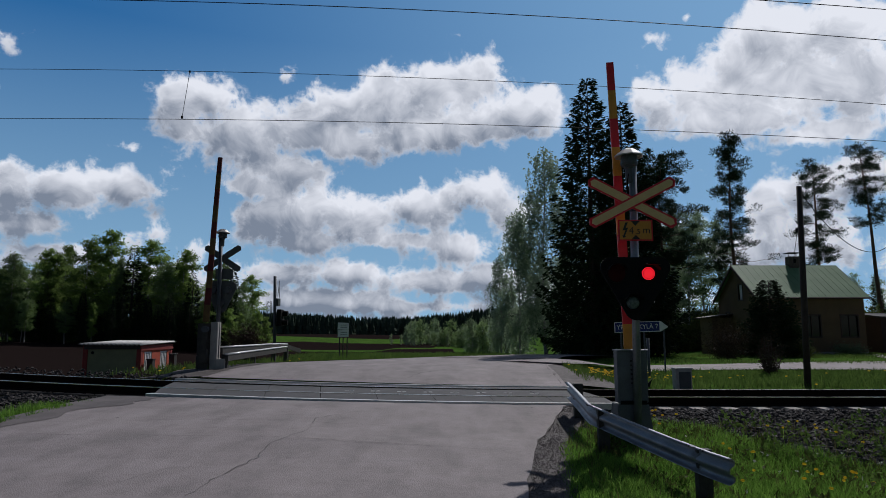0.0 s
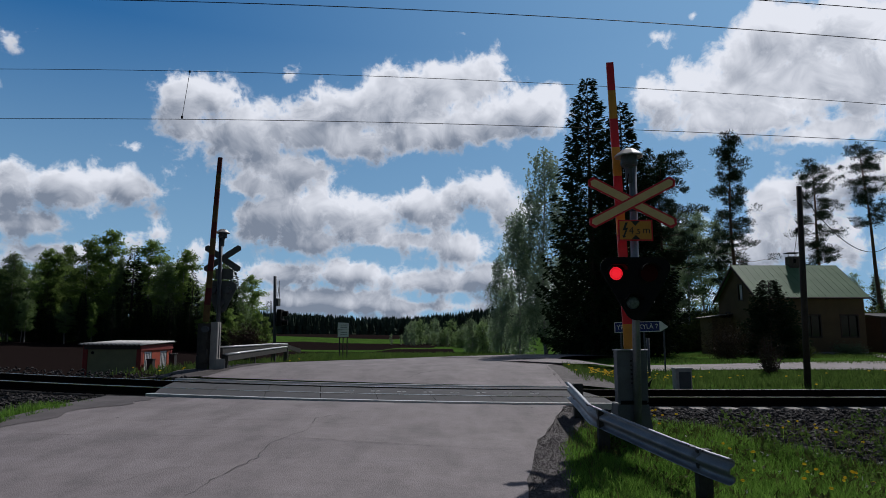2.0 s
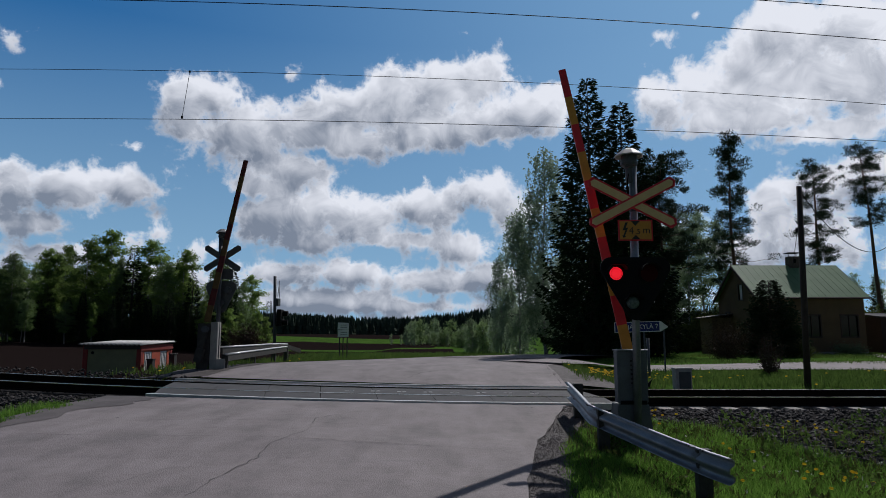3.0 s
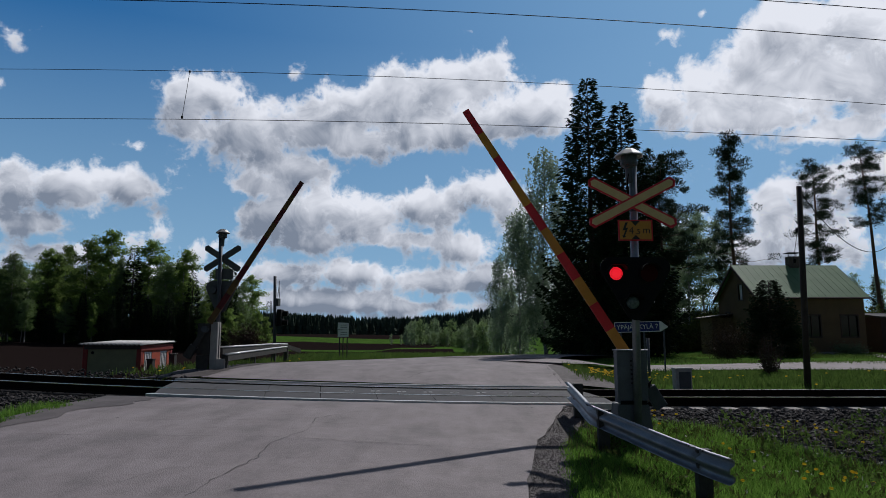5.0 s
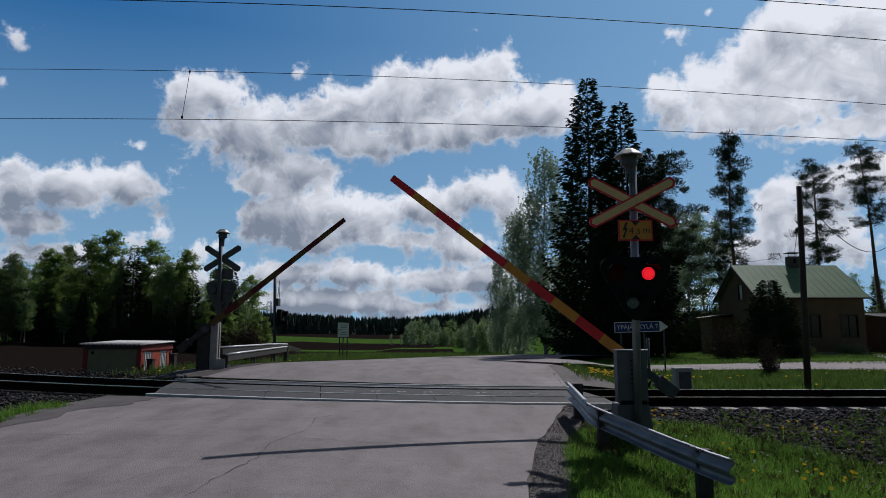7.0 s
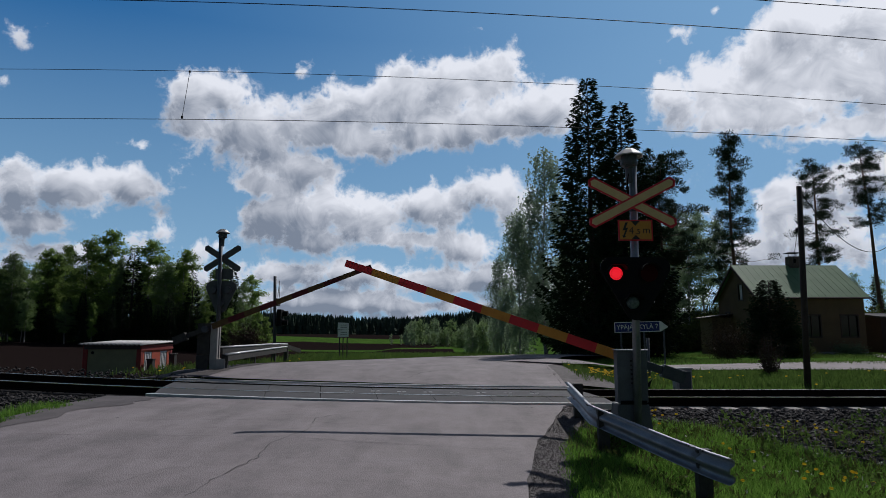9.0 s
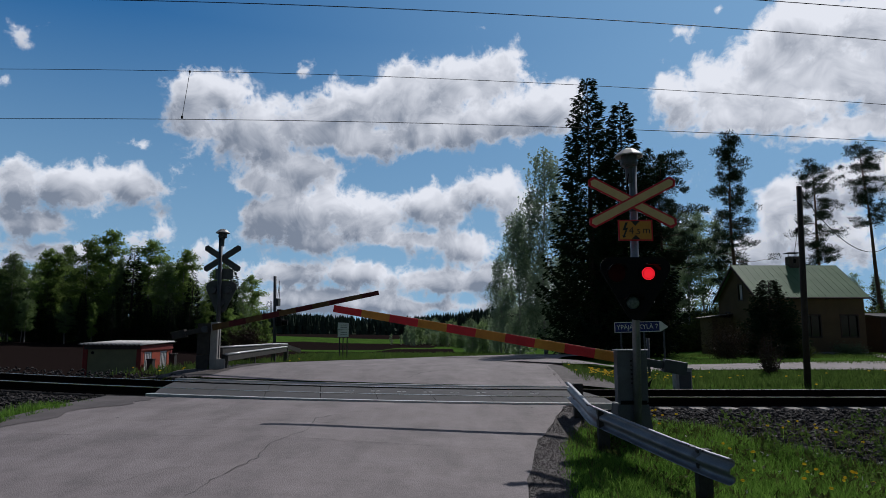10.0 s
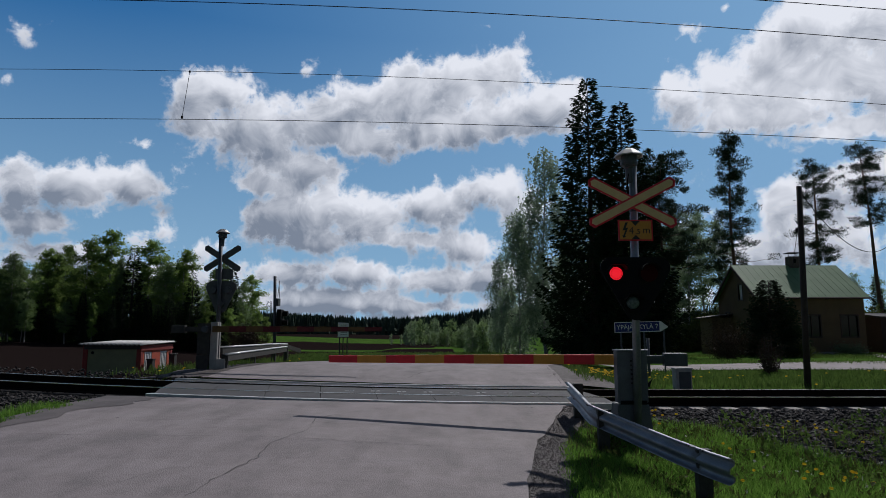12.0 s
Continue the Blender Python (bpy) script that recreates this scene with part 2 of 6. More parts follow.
M_YELLOW = mat("sign_yellow", (0.62, 0.27, 0.03), (0.5, 0.2, 0.02), 5, 0.5, bump=0.03)
# dull backs of the arm bands, darkened further for their back-lit shade
M_REDBACK = mat("dull_red_shaded", (0.12, 0.014, 0.016), (0.07, 0.01, 0.012), 8, 0.8)
M_YELLOWBACK = mat("dull_ochre_shaded", (0.15, 0.085, 0.025), (0.09, 0.05, 0.018), 8, 0.8)
M_CREAM = mat("crossbuck_pale_yellow", (0.78, 0.52, 0.26), (0.66, 0.44, 0.21), 7, 0.55, bump=0.03)
M_BLACK = mat("matt_black", (0.005, 0.005, 0.006), (0.008, 0.008, 0.009), 6, 0.7, bump=0.05, spec=0.15)
M_INK = mat("black_lettering", (0.01, 0.01, 0.01), (0.015, 0.015, 0.015), 5, 0.6, bump=0)
M_BLUE = mat("sign_blue", (0.012, 0.018, 0.16), (0.01, 0.015, 0.12), 5, 0.5, bump=0.02)
M_WHITE = mat("white_paint", (0.8, 0.8, 0.8), (0.68, 0.68, 0.67), 5, 0.55, bump=0.05)
M_SIGNBACK = mat("aluminium_sign_back", (0.1, 0.105, 0.11), (0.06, 0.064, 0.07), 5, 0.6, 0.3, 0.05)
M_HOOD = mat("lamp_hood_paint", (0.5, 0.48, 0.46), (0.36, 0.34, 0.33), 6, 0.45, 0.2, 0.05)
M_LENS_ON = glow_mat("lit_red_lens", (1.0, 0.015, 0.03), 1.3, (0.4, 0.01, 0.01))
M_LENS_OFF = mat("unlit_lens_flap", (0.04, 0.003, 0.004), (0.03, 0.002, 0.003), 20, 0.7, bump=0.05, spec=0.1)
M_LENS_CLEAR = mat("unlit_lunar_lens", (0.12, 0.16, 0.17), (0.05, 0.07, 0.08), 30, 0.25, bump=0.2, fine=90)
M_HUTRED = mat("hut_red_boards", (0.3, 0.035, 0.025), (0.2, 0.025, 0.02), 4, 0.7, bump=0.15)
M_HUTORANGE = mat("hut_orange_door", (0.5, 0.09, 0.04), (0.4, 0.07, 0.035), 4, 0.65)
M_HUTGREEN = mat("hut_green_wall", (0.27, 0.27, 0.14), (0.21, 0.21, 0.11), 3, 0.75, bump=0.12)
M_SHEET = mat("corrugated_fibre_sheet", (0.55, 0.54, 0.53), (0.4, 0.39, 0.38), 5, 0.7, bump=0.2)
M_HOUSE = mat("ochre_plaster", (0.16, 0.106, 0.05), (0.112, 0.074, 0.037), 1.2, 0.85, bump=0.25, fine=30)
M_ROOF = mat("green_roof_sheet", (0.15, 0.27, 0.13), (0.11, 0.21, 0.1), 0.6, 0.6, 0.0, 0.05, spec=0.25)
M_BRICK = mat("chimney_brick", (0.12, 0.085, 0.075), (0.07, 0.055, 0.05), 5, 0.85, bump=0.3)
M_TRIM = mat("dark_brown_trim", (0.06, 0.035, 0.025), (0.04, 0.025, 0.02), 5, 0.7)
M_GLASS = mat("window_pane", (0.02, 0.025, 0.03), (0.015, 0.02, 0.02), 2, 0.06, bump=0)
M_CURTAIN = mat("pale_window_light", (0.8, 0.82, 0.83), (0.7, 0.71, 0.72), 3, 0.3, bump=0)
M_BARK_DARK = mat("spruce_bark", (0.06, 0.045, 0.035), (0.035, 0.026, 0.022), 6, 0.9, bump=0.6, fine=25)
M_BARK_PINE = mat("pine_bark", (0.16, 0.085, 0.05), (0.07, 0.045, 0.035), 3, 0.9, bump=0.6, fine=20)
M_BARK_BIRCH = mat("birch_bark", (0.45, 0.44, 0.42), (0.08, 0.07, 0.065), 5, 0.8, bump=0.2, fine=14)
M_SPRUCE = leaf_mat("spruce_needles", (0.012, 0.022, 0.012), (0.03, 0.048, 0.022), 0.12, 0.2)
M_PINE = leaf_mat("pine_needles", (0.018, 0.032, 0.02), (0.04, 0.062, 0.032), 0.15, 0.2)
M_BIRCH = leaf_mat("young_birch_leaves", (0.14, 0.21, 0.11), (0.29, 0.37, 0.21), 0.5, 0.25)
M_WEEPING = leaf_mat("weeping_birch_leaves", (0.2, 0.28, 0.18), (0.36, 0.44, 0.31), 0.55, 0.15)
M_EDGEBIRCH = leaf_mat("field_edge_birch_leaves", (0.1, 0.165, 0.06), (0.23, 0.31, 0.13), 0.55, 0.3)
M_ASPEN = leaf_mat("mixed_wood_leaves", (0.1, 0.165, 0.04), (0.24, 0.33, 0.09), 0.6, 0.4)
M_SHRUB = leaf_mat("shrub_leaves", (0.05, 0.075, 0.02), (0.1, 0.11, 0.035), 0.3, 0.35)
M_TWIG = leaf_mat("bare_reddish_twigs", (0.03, 0.02, 0.015), (0.06, 0.038, 0.025), 0.1, 0.2)
M_GRASS = leaf_mat("grass_blades", (0.035, 0.1, 0.012), (0.2, 0.35, 0.06), 0.6, 0.1)
M_WEEDGRASS = leaf_mat("weedy_verge_grass", (0.045, 0.085, 0.018), (0.11, 0.17, 0.04), 0.5, 0.1)
M_DRYGRASS = leaf_mat("dry_grass_blades", (0.16, 0.13, 0.06), (0.1, 0.12, 0.04), 0.3, 0.1)
M_PETAL = leaf_mat("dandelion_yellow", (0.75, 0.5, 0.02), (0.8, 0.6, 0.04), 0.3, 0.05)
M_FLUFF = leaf_mat("pale_small_flowers", (0.65, 0.65, 0.6), (0.5, 0.5, 0.45), 0.3, 0.05)
# lighter, bluer needles: the haze of distance is put into the colour
M_FARWOOD = leaf_mat("hazy_spruce_wood", (0.045, 0.072, 0.055), (0.085, 0.12, 0.08), 0.3, 0.1)


# ---------------- mesh helpers ----------------
def shade(me, on=True):
    me.polygons.foreach_set("use_smooth", [on] * len(me.polygons))


def link_mesh(name, bm, material, parent=None, label="", smooth=False):
    bmesh.ops.recalc_face_normals(bm, faces=bm.faces)
    me = bpy.data.meshes.new(name)
    bm.to_mesh(me)
    bm.free()
    for x in (material if isinstance(material, (list, tuple)) else [material]):
        me.materials.append(x)
    shade(me, smooth)
    ob = new(name, me)
    if parent is not None:
        ob.parent = parent
    if label:
        ob["label"] = label
    return ob


def part(name, bm, material, parent, label="", smooth=False):
    return link_mesh(name, bm, material, parent, label, smooth)


def empty(name, x, y, z, label, category, group="", rz=0.0):
    e = new(name)
    e.empty_display_size = 0.2
    e.matrix_basis = pose(x, y, z, 0, 0, rz)
    return tagged(e, label, category, group)


def raw_mesh(name, verts, faces, material, parent=None, smooth=False):
    """A mesh from arrays; faces all with the same number of corners."""
    verts, faces = np.asarray(verts, float), np.asarray(faces, int)
    me = bpy.data.meshes.new(name)
    k = faces.shape[1]
    me.vertices.add(len(verts))
    me.vertices.foreach_set("co", verts.ravel())
    me.loops.add(faces.size)
    me.loops.foreach_set("vertex_index", faces.ravel())
    me.polygons.add(len(faces))
    me.polygons.foreach_set("loop_start", np.arange(len(faces)) * k)
    me.update(calc_edges=True)
    me.materials.append(material)
    shade(me, smooth)
    ob = new(name, me)
    if parent is not None:
        ob.parent = parent
    return ob


def B(bm, c, s, rot=None, bevel=0.0):
    """A box of size s about c, its edges bevelled."""
    m = Matrix.Translation(c) @ (rot or Matrix()) @ Matrix.Diagonal((*s, 1))
    vs = bmesh.ops.create_cube(bm, size=1, matrix=m)["verts"]
    if bevel:
        es = list({e for v in vs for e in v.link_edges})
        bmesh.ops.bevel(bm, geom=es, offset=bevel, segments=2, affect="EDGES", profile=0.7)
    return bm


def C(bm, a, b, r0, r1=None, n=12):
    """A round bar from a to b."""
    a, b = Vector(a), Vector(b)
    d = b - a
    m = Matrix.Translation((a + b) / 2) @ d.to_track_quat("Z", "Y").to_matrix().to_4x4()
    bmesh.ops.create_cone(bm, cap_ends=True, segments=n, radius1=r0, radius2=r0 if r1 is None else r1, depth=d.length, matrix=m)
    return bm


def turned(bm, profile, n=24, at=(0, 0, 0), axis=None):
    """A body of revolution about z from (radius, height) pairs, turned onto an axis."""
    rows = []
    m = Matrix.Translation(at) @ (axis or Matrix())
    for r, h in profile:
        rows.append([bm.verts.new(m @ Vector((r * math.cos(2 * math.pi * k / n), r * math.sin(2 * math.pi * k / n), h))) for k in range(n)])
    for p, q in zip(rows, rows[1:]):
        for k in range(n):
            bm.faces.new((p[k], p[(k + 1) % n], q[(k + 1) % n], q[k]))
    bm.faces.new(rows[0])
    bm.faces.new(rows[-1])
    return bm


def slab(bm, outline, y0, y1, bevel=0.0):
    """An upright plate: an outline in x, z, between y0 and y1."""
    f = [bm.verts.new((x, y0, z)) for x, z in outline]
    g = [bm.verts.new((x, y1, z)) for x, z in outline]
    k = len(f)
    bm.faces.new(f)
    bm.faces.new(g[::-1])
    for i in range(k):
        bm.faces.new((f[i], g[i], g[(i + 1) % k], f[(i + 1) % k]))
    return bm


def sweep(bm, section, path, closed=False):
    """A section of (across, up) swept along a path of points; across lies level."""
    rows = []
    for i, p in enumerate(path):
        a, b = Vector(path[max(i - 1, 0)]), Vector(path[min(i + 1, len(path) - 1)])
        d = (b - a)
        side = Vector((d.y, -d.x, 0)).normalized()
        rows.append([bm.verts.new(Vector(p) + side * s + Vector((0, 0, u))) for s, u in section])
    k = len(section)
    for p, q in zip(rows, rows[1:]):
        for i in range(k):
            bm.faces.new((p[i], p[(i + 1) % k], q[(i + 1) % k], q[i]))
    bm.faces.new(rows[0])
    bm.faces.new(rows[-1])
    return bm


def lettering(name, words, size, material, parent, at, rot=(90, 0, 0), align="CENTER"):
    cu = bpy.data.curves.new(name, "FONT")
    cu.body, cu.size, cu.align_x, cu.align_y, cu.extrude = words, size, align, "CENTER", 0.001
    cu.materials.append(material)
    o = new(name, cu)
    o.parent = parent
    o.matrix_basis = pose(*at, *rot)
    return o


def smooth(t):
    t = np.clip(t, 0, 1)
    return t * t * (3 - 2 * t)


# ---------------- lie of the land ----------------
def rail_top(x):
    left = np.minimum(np.maximum(4.0 - x, 0), 18.0)
    return 0.245 + 0.0013 * left ** 2


def track_y(x):
    """The middle of the track: a gentle curve."""
    k = np.clip(x, -14, 14)
    return 13.78 - 0.06 * k + 0.004 * k * k + (x - k) * np.where(x < 0, -0.172, 0.052)


ROAD_Y = np.array([-30, 5.5, 8.5, 9.8, 12.2, 15.4, 17.5, 20, 24, 30, 38, 60])
ROAD_Z = np.array([0.0, 0.04, 0.145, 0.14, 0.182, 0.27, 0.42, 0.47, 0.45, 0.40, 0.25, 0.1])


def road_z(x, y):
    lift = (rail_top(np.clip(x, -9, 12)) - 0.25) * smooth((y - 7) / 4) * (1 - smooth((y - 18) / 14))
    fall = 0.036 * np.clip(x + 2.2, 0, 5) * smooth((y - 2) / 4) * (1 - smooth((y - 9.4) / 2.6))
    return np.interp(y, ROAD_Y, ROAD_Z) + lift - fall


LEFT_Y = np.array([-30, 5.0, 9.2, 12.3, 17.5, 21, 24, 29, 33, 38, 60])
LEFT_X = np.array([-9.0, -6.5, -6.3, -6.15, -5.9, -5.3, -3.9, -1.1, 1.6, 4.9, 14.0])
RIGHT_Y = np.array([-30, 6.0, 8.9, 12.0, 14.6, 17.5, 21, 24.0, 30])
RIGHT_X = np.array([-2.0, 0.76, 1.26, 2.25, 2.9, 3.1, 3.4, 5.0, 5.0])


def bank(x, y):
    """How far a place lies outside the road, in metres."""
    lx, rx = np.interp(y, LEFT_Y, LEFT_X), np.interp(y, RIGHT_Y, RIGHT_X)
    return np.maximum(np.maximum(lx - x, x - rx), 0)


def ground_z(x, y):
    x, y = np.asarray(x, float), np.asarray(y, float)
    off = bank(x, y)
    z = road_z(x, y) - 0.05 - 0.22 * smooth((off - 0.3) / 2.2)
    z = z - smooth((x - 1.6) / 1.0) * smooth((off - 0.25) / 0.9) * (1 - smooth((y - 12) / 2)) * (0.1 + 0.16 * smooth((x - 4) / 4)) * 0.8
    right = smooth((x - 3.5) / 4) * smooth((y - 15.5) / 3)
    z = z * (1 - right) + right * 0.06
    far = smooth((y - 24) / 10)
    z = z * (1 - far) + far * np.where(x > 4, 0.05, 0.15)
    left = smooth((-8.5 - x) / 5) * smooth((y - 15) / 4)
    z = z * (1 - left) + left * (-0.35)
    dip = smooth((y - 34) / 70) * (1 - smooth((-20 - x) / 60)) * (1 - smooth((x - 12) / 25))
    z = z - 1.6 * dip + smooth((y - 160) / 260) * 2.4 * (0.35 + 0.65 * dip)
    z = z + smooth((y - 90) / 40) * smooth((-20 - x) / 60) * 0.4
    z = z + smooth((y - 460) / 300) * 6
    bed = 1 - smooth((np.abs(y - track_y(x)) - 2.2) / 1.2)
    z = np.where(off > 0.2, z * (1 - bed) + bed * np.minimum(z, rail_top(x) - 0.62), np.minimum(z, z * (1 - bed) + bed * (rail_top(x) - 0.3)))
    return z


def graded(lo, hi, step, grow=1.12, limit=2500.0):
    a = list(np.arange(lo, hi, step))
    s = step
    while a[-1] < limit:
        s *= grow
        a.append(a[-1] + s)
    s, b = step, [lo]
    while b[-1] > -limit:
        s *= grow
        b.append(b[-1] - s)
    return np.array(b[:0:-1] + a)


def build_ground():
    xs, ys = graded(-16, 18, 0.4), graded(-4, 40, 0.4)
    X, Y = np.meshgrid(xs, ys)
    Z = ground_z(X, Y)
    nx, ny = len(xs), len(ys)
    i, j = np.meshgrid(np.arange(nx - 1), np.arange(ny - 1))
    a = (j * nx + i).ravel()
    F = np.stack([a, a + 1, a + nx + 1, a + nx], 1)
    ob = raw_mesh("ground", np.stack([X, Y, Z], 2).reshape(-1, 3), F, M_GROUND, smooth=True)
    x, y = X.ravel(), Y.ravel()
    soil = np.zeros(len(x))
    soil[(x < -9.5) & (y > 18) & (y < 118) & (x < -8 - (y - 20) * 0.12)] = 1
    far = y - 0.15 * x
    soil[(x > -75) & (x < 2) & (((y > 55) & (far < 124)) | ((far > 136) & (far < 200)))] = 1
    soil[(x < -6.9) & (y > 15.5) & (y < 40)] = 1
    soil[(y - 0.25 * x > 275) & (y < 480)] = 1
    soil[(x > 3.2) & (y < 13) & (track_y(x) - y < np.interp(x, [3.2, 4.2, 5.5, 7, 14], [2.4, 2.9, 4.2, 5.3, 5.3]))] = 0.7
    at = ob.data.attributes.new("soil", "FLOAT", "POINT")
    at.data.foreach_set("value", soil)
    tagged(ob, "spring meadow and ploughed brown fields", "ground", kind="structure")


def strip(name, left, right, lift, material, label, cat, n=10):
    """A paved strip between two edges, following the land."""
    verts, faces = [], []
    for (lx, ly), (rx, ry) in zip(left, right):
        for k in range(n + 1):
            f = k / n
            x, y = lx + (rx - lx) * f, ly + (ry - ly) * f
            verts.append((x, y, float(lift(x, y))))
    for r in range(len(left) - 1):
        for k in range(n):
            a = r * (n + 1) + k
            faces.append((a, a + 1, a + n + 2, a + n + 1))
    ob = raw_mesh(name, verts, faces, material, smooth=True)
    return tagged(ob, label, cat, kind="structure")


def build_road():
    ys = np.concatenate([np.arange(-60, -12, 4.0), np.arange(-12, 12.35, 0.45), [12.35]])
    wob = lambda y, s: 0.05 * noise.noise((y * 1.7, s, 0)) + 0.03 * noise.noise((y * 6, s, 3))
    L = [(float(np.interp(y, LEFT_Y, LEFT_X)) + wob(y, 0), y) for y in ys]
    R = [(float(np.interp(y, RIGHT_Y, RIGHT_X)) + wob(y, 9), y) for y in ys]
    # the asphalt ends in front of the deck, square to the track
    fit = lambda p: (p[0], min(p[1], float(track_y(p[0])) - 1.6))
    strip("road", [fit(p) for p in L], [fit(p) for p in R], road_z, M_ASPHALT, "worn grey asphalt road with long cracks", "road", 24)
    # beyond the track, up to the bend
    ys = np.concatenate([[15.0], np.arange(15.4, 31, 0.6)])
    fit2 = lambda p: (p[0], max(p[1], float(track_y(p[0])) + 1.6))
    L = [fit2((float(np.interp(y, LEFT_Y, LEFT_X)) + wob(y, 4), y)) for y in ys]
    R = [fit2((float(np.interp(y, RIGHT_Y, RIGHT_X)), y)) for y in ys]
    strip("road_beyond", L, R, lambda x, y: road_z(x, y), M_ASPHALT, "grey asphalt road rising past the rails", "road", 16)
    # the bend to the right and the side road past the house
    mid = [(2.2, 28.0, 5.6), (3.6, 31.0, 4.6), (5.2, 34.4, 4.4), (7.2, 37.2, 4.4), (9.0, 38.9, 4.4)]
    side_strip("bend", mid, lambda x, y: np.maximum(ground_z(x, y), np.where(y < 37, road_z(np.minimum(x, 4), y) - 0.04 - 0.3 * smooth((x - 6) / 12), -9)) + 0.06)
    mid = [(3.2, 22.6, 3.6), (8, 26.0, 3.6), (12, 27.0, 4.0), (18, 28.2, 7.0), (25, 28.6, 8.6), (45, 27.0, 8.0), (90, 20.0, 6.0)]
    side_strip("side", mid, lambda x, y: ground_z(x, y) * smooth((x - 4) / 4) + road_z(x, y) * (1 - smooth((x - 4) / 4)) + 0.05)


def build_driveway():
    ys = np.linspace(31, 44.5, 12)
    L = [(23.0 + (y - 31) * 0.42, y) for y in ys]
    R = [(28.5 + (y - 31) * 0.35, y) for y in ys]
    strip("driveway", L, R, lambda x, y: ground_z(x, y) + 0.03, M_ASPHALT, "pale gravel driveway up to the house", "driveway", 6)


def side_strip(tag, mid, lift):
    pts = []
    for (x0, y0, w0), (x1, y1, w1) in zip(mid, mid[1:]):
        for k in range(10):
            f = k / 10
            pts.append((x0 + (x1 - x0) * f, y0 + (y1 - y0) * f, w0 + (w1 - w0) * f))
    pts.append(mid[-1])
    for _ in range(12):
        pts = [pts[0]] + [tuple((pts[i - 1][k] + pts[i][k] * 2 + pts[i + 1][k]) / 4 for k in range(3)) for i in range(1, len(pts) - 1)] + [pts[-1]]
    L, R = [], []
    for i, (x, y, w) in enumerate(pts):
        a, b = pts[max(i - 1, 0)], pts[min(i + 1, len(pts) - 1)]
        d = Vector((b[0] - a[0], b[1] - a[1])).normalized()
        L.append((x - d.y * w / 2, y + d.x * w / 2))
        R.append((x + d.y * w / 2, y - d.x * w / 2))
    strip("road_" + tag, L, R, lift, M_ASPHALT, "pale asphalt side road through grass", "road", 8)


def build_sky_sheet():
    """A far sheet of air and cumulus ahead, cut off below the sun."""
    banks = [(-22.9, 18.7, 2.8, 3.2), (-20.2, 20.2, 3.3, 2.3), (-17.6, 17.2, 5.3, 3.8), (-11.7, 18.1, 4.6, 2.9), (-13.6, 14.4, 4.9, 2.0), (-8.6, 19.5, 4.1, 2.9),
             (-4.5, 21.1, 3.4, 3.3), (0.3, 22.1, 4.5, 2.8), (4.6, 22.8, 3.5, 2.8), (4.0, 18.9, 5.3, 2.5), (-1.3, 18.5, 5.3, 2.7), (10.6, 19.9, 2.8, 2.4),
             (7.7, 19.8, 3.1, 2.7), (-16.0, 12.7, 3.9, 1.1), (-7.0, 16.9, 5.7, 1.8), (-13.6, 22.5, 2.1, 1.4)]
    low = [(-34.5, 10.8, 2.1, 2.3), (-31.2, 11.4, 3.3, 2.2), (-27.3, 11.9, 3.1, 2.0), (-24.2, 11.5, 2.1, 1.5), (-33.3, 8.3, 2.9, 1.5), (-29.9, 9.3, 2.3, 1.3),
             (-26.4, 15.2, 3.2, 0.6), (-35.2, 12.5, 1.1, 0.9), (-26.6, 7.5, 2.5, 1.5), (-24.3, 8.3, 1.5, 1.3), (-15.4, 10.1, 3.0, 2.9), (-11.5, 10.9, 4.0, 2.6),
             (-6.9, 10.2, 4.6, 2.4), (-1.2, 11.3, 4.7, 2.3), (4.0, 12.5, 3.9, 2.1), (6.5, 10.6, 2.6, 3.0), (-12.4, 8.2, 4.9, 1.6), (-4.3, 8.4, 6.1, 1.2)]
    haze = [(-21.3, 6.9, 3.1, 1.2), (-14.3, 5.2, 3.9, 1.5), (-8.4, 5.4, 4.5, 1.4), (2.4, 7.6, 4.6, 1.6), (-0.2, 4.6, 7.1, 1.5), (-11.3, 3.1, 9.7, 1.0),
             (4.4, 5.1, 3.1, 1.9), (-7.3, 2.4, 14.7, 0.7), (-31.6, 6.1, 4.1, 1.0), (-23.4, 4.2, 5.2, 1.9), (-32.9, 3.0, 4.3, 1.7), (10.9, 3.5, 5.9, 2.0)]
    rest = [(20.2, 19.5, 2.8, 2.5), (23.9, 19.7, 3.8, 3.6), (27.5, 20.7, 4.0, 4.5), (31.6, 20.8, 4.7, 5.2), (36.0, 19.4, 3.9, 5.9), (32.8, 15.5, 5.6, 1.1),
             (25.5, 17.5, 4.7, 1.5), (29.8, 24.1, 2.9, 2.4), (34.5, 23.4, 4.1, 2.3), (22.0, 13.3, 1.7, 1.5), (28.0, 9.2, 2.0, 4.1), (31.7, 11.1, 3.6, 2.4),
             (34.9, 11.8, 2.1, 1.9), (31.0, 7.2, 4.6, 2.2), (22.9, 10.1, 2.0, 1.6), (26.2, 6.4, 3.3, 1.8), (20.2, 9.1, 2.7, 1.4), (-35.8, 21.8, 1.2, 1.2),
             (-36.1, 18.5, 0.6, 0.9), (20.7, 24.8, 1.9, 0.9), (23.8, 26.0, 0.8, 0.8), (2.9, 26.7, 1.4, 0.5), (38.1, 11.7, 2.9, 3.2)]
    rest += [(29.7, 17.3, 4.4, 1.8), (17.9, 20.5, 1.6, 1.4), (-23.9, 13.5, 1.8, 0.9), (4.0, 14.7, 2.1, 0.7), (-35.6, 21.8, 1.6, 1.5), (-47, 14, 6, 4), (-44, 7, 8, 3), (52, 24, 6, 5)]
    every = banks + low + haze + rest
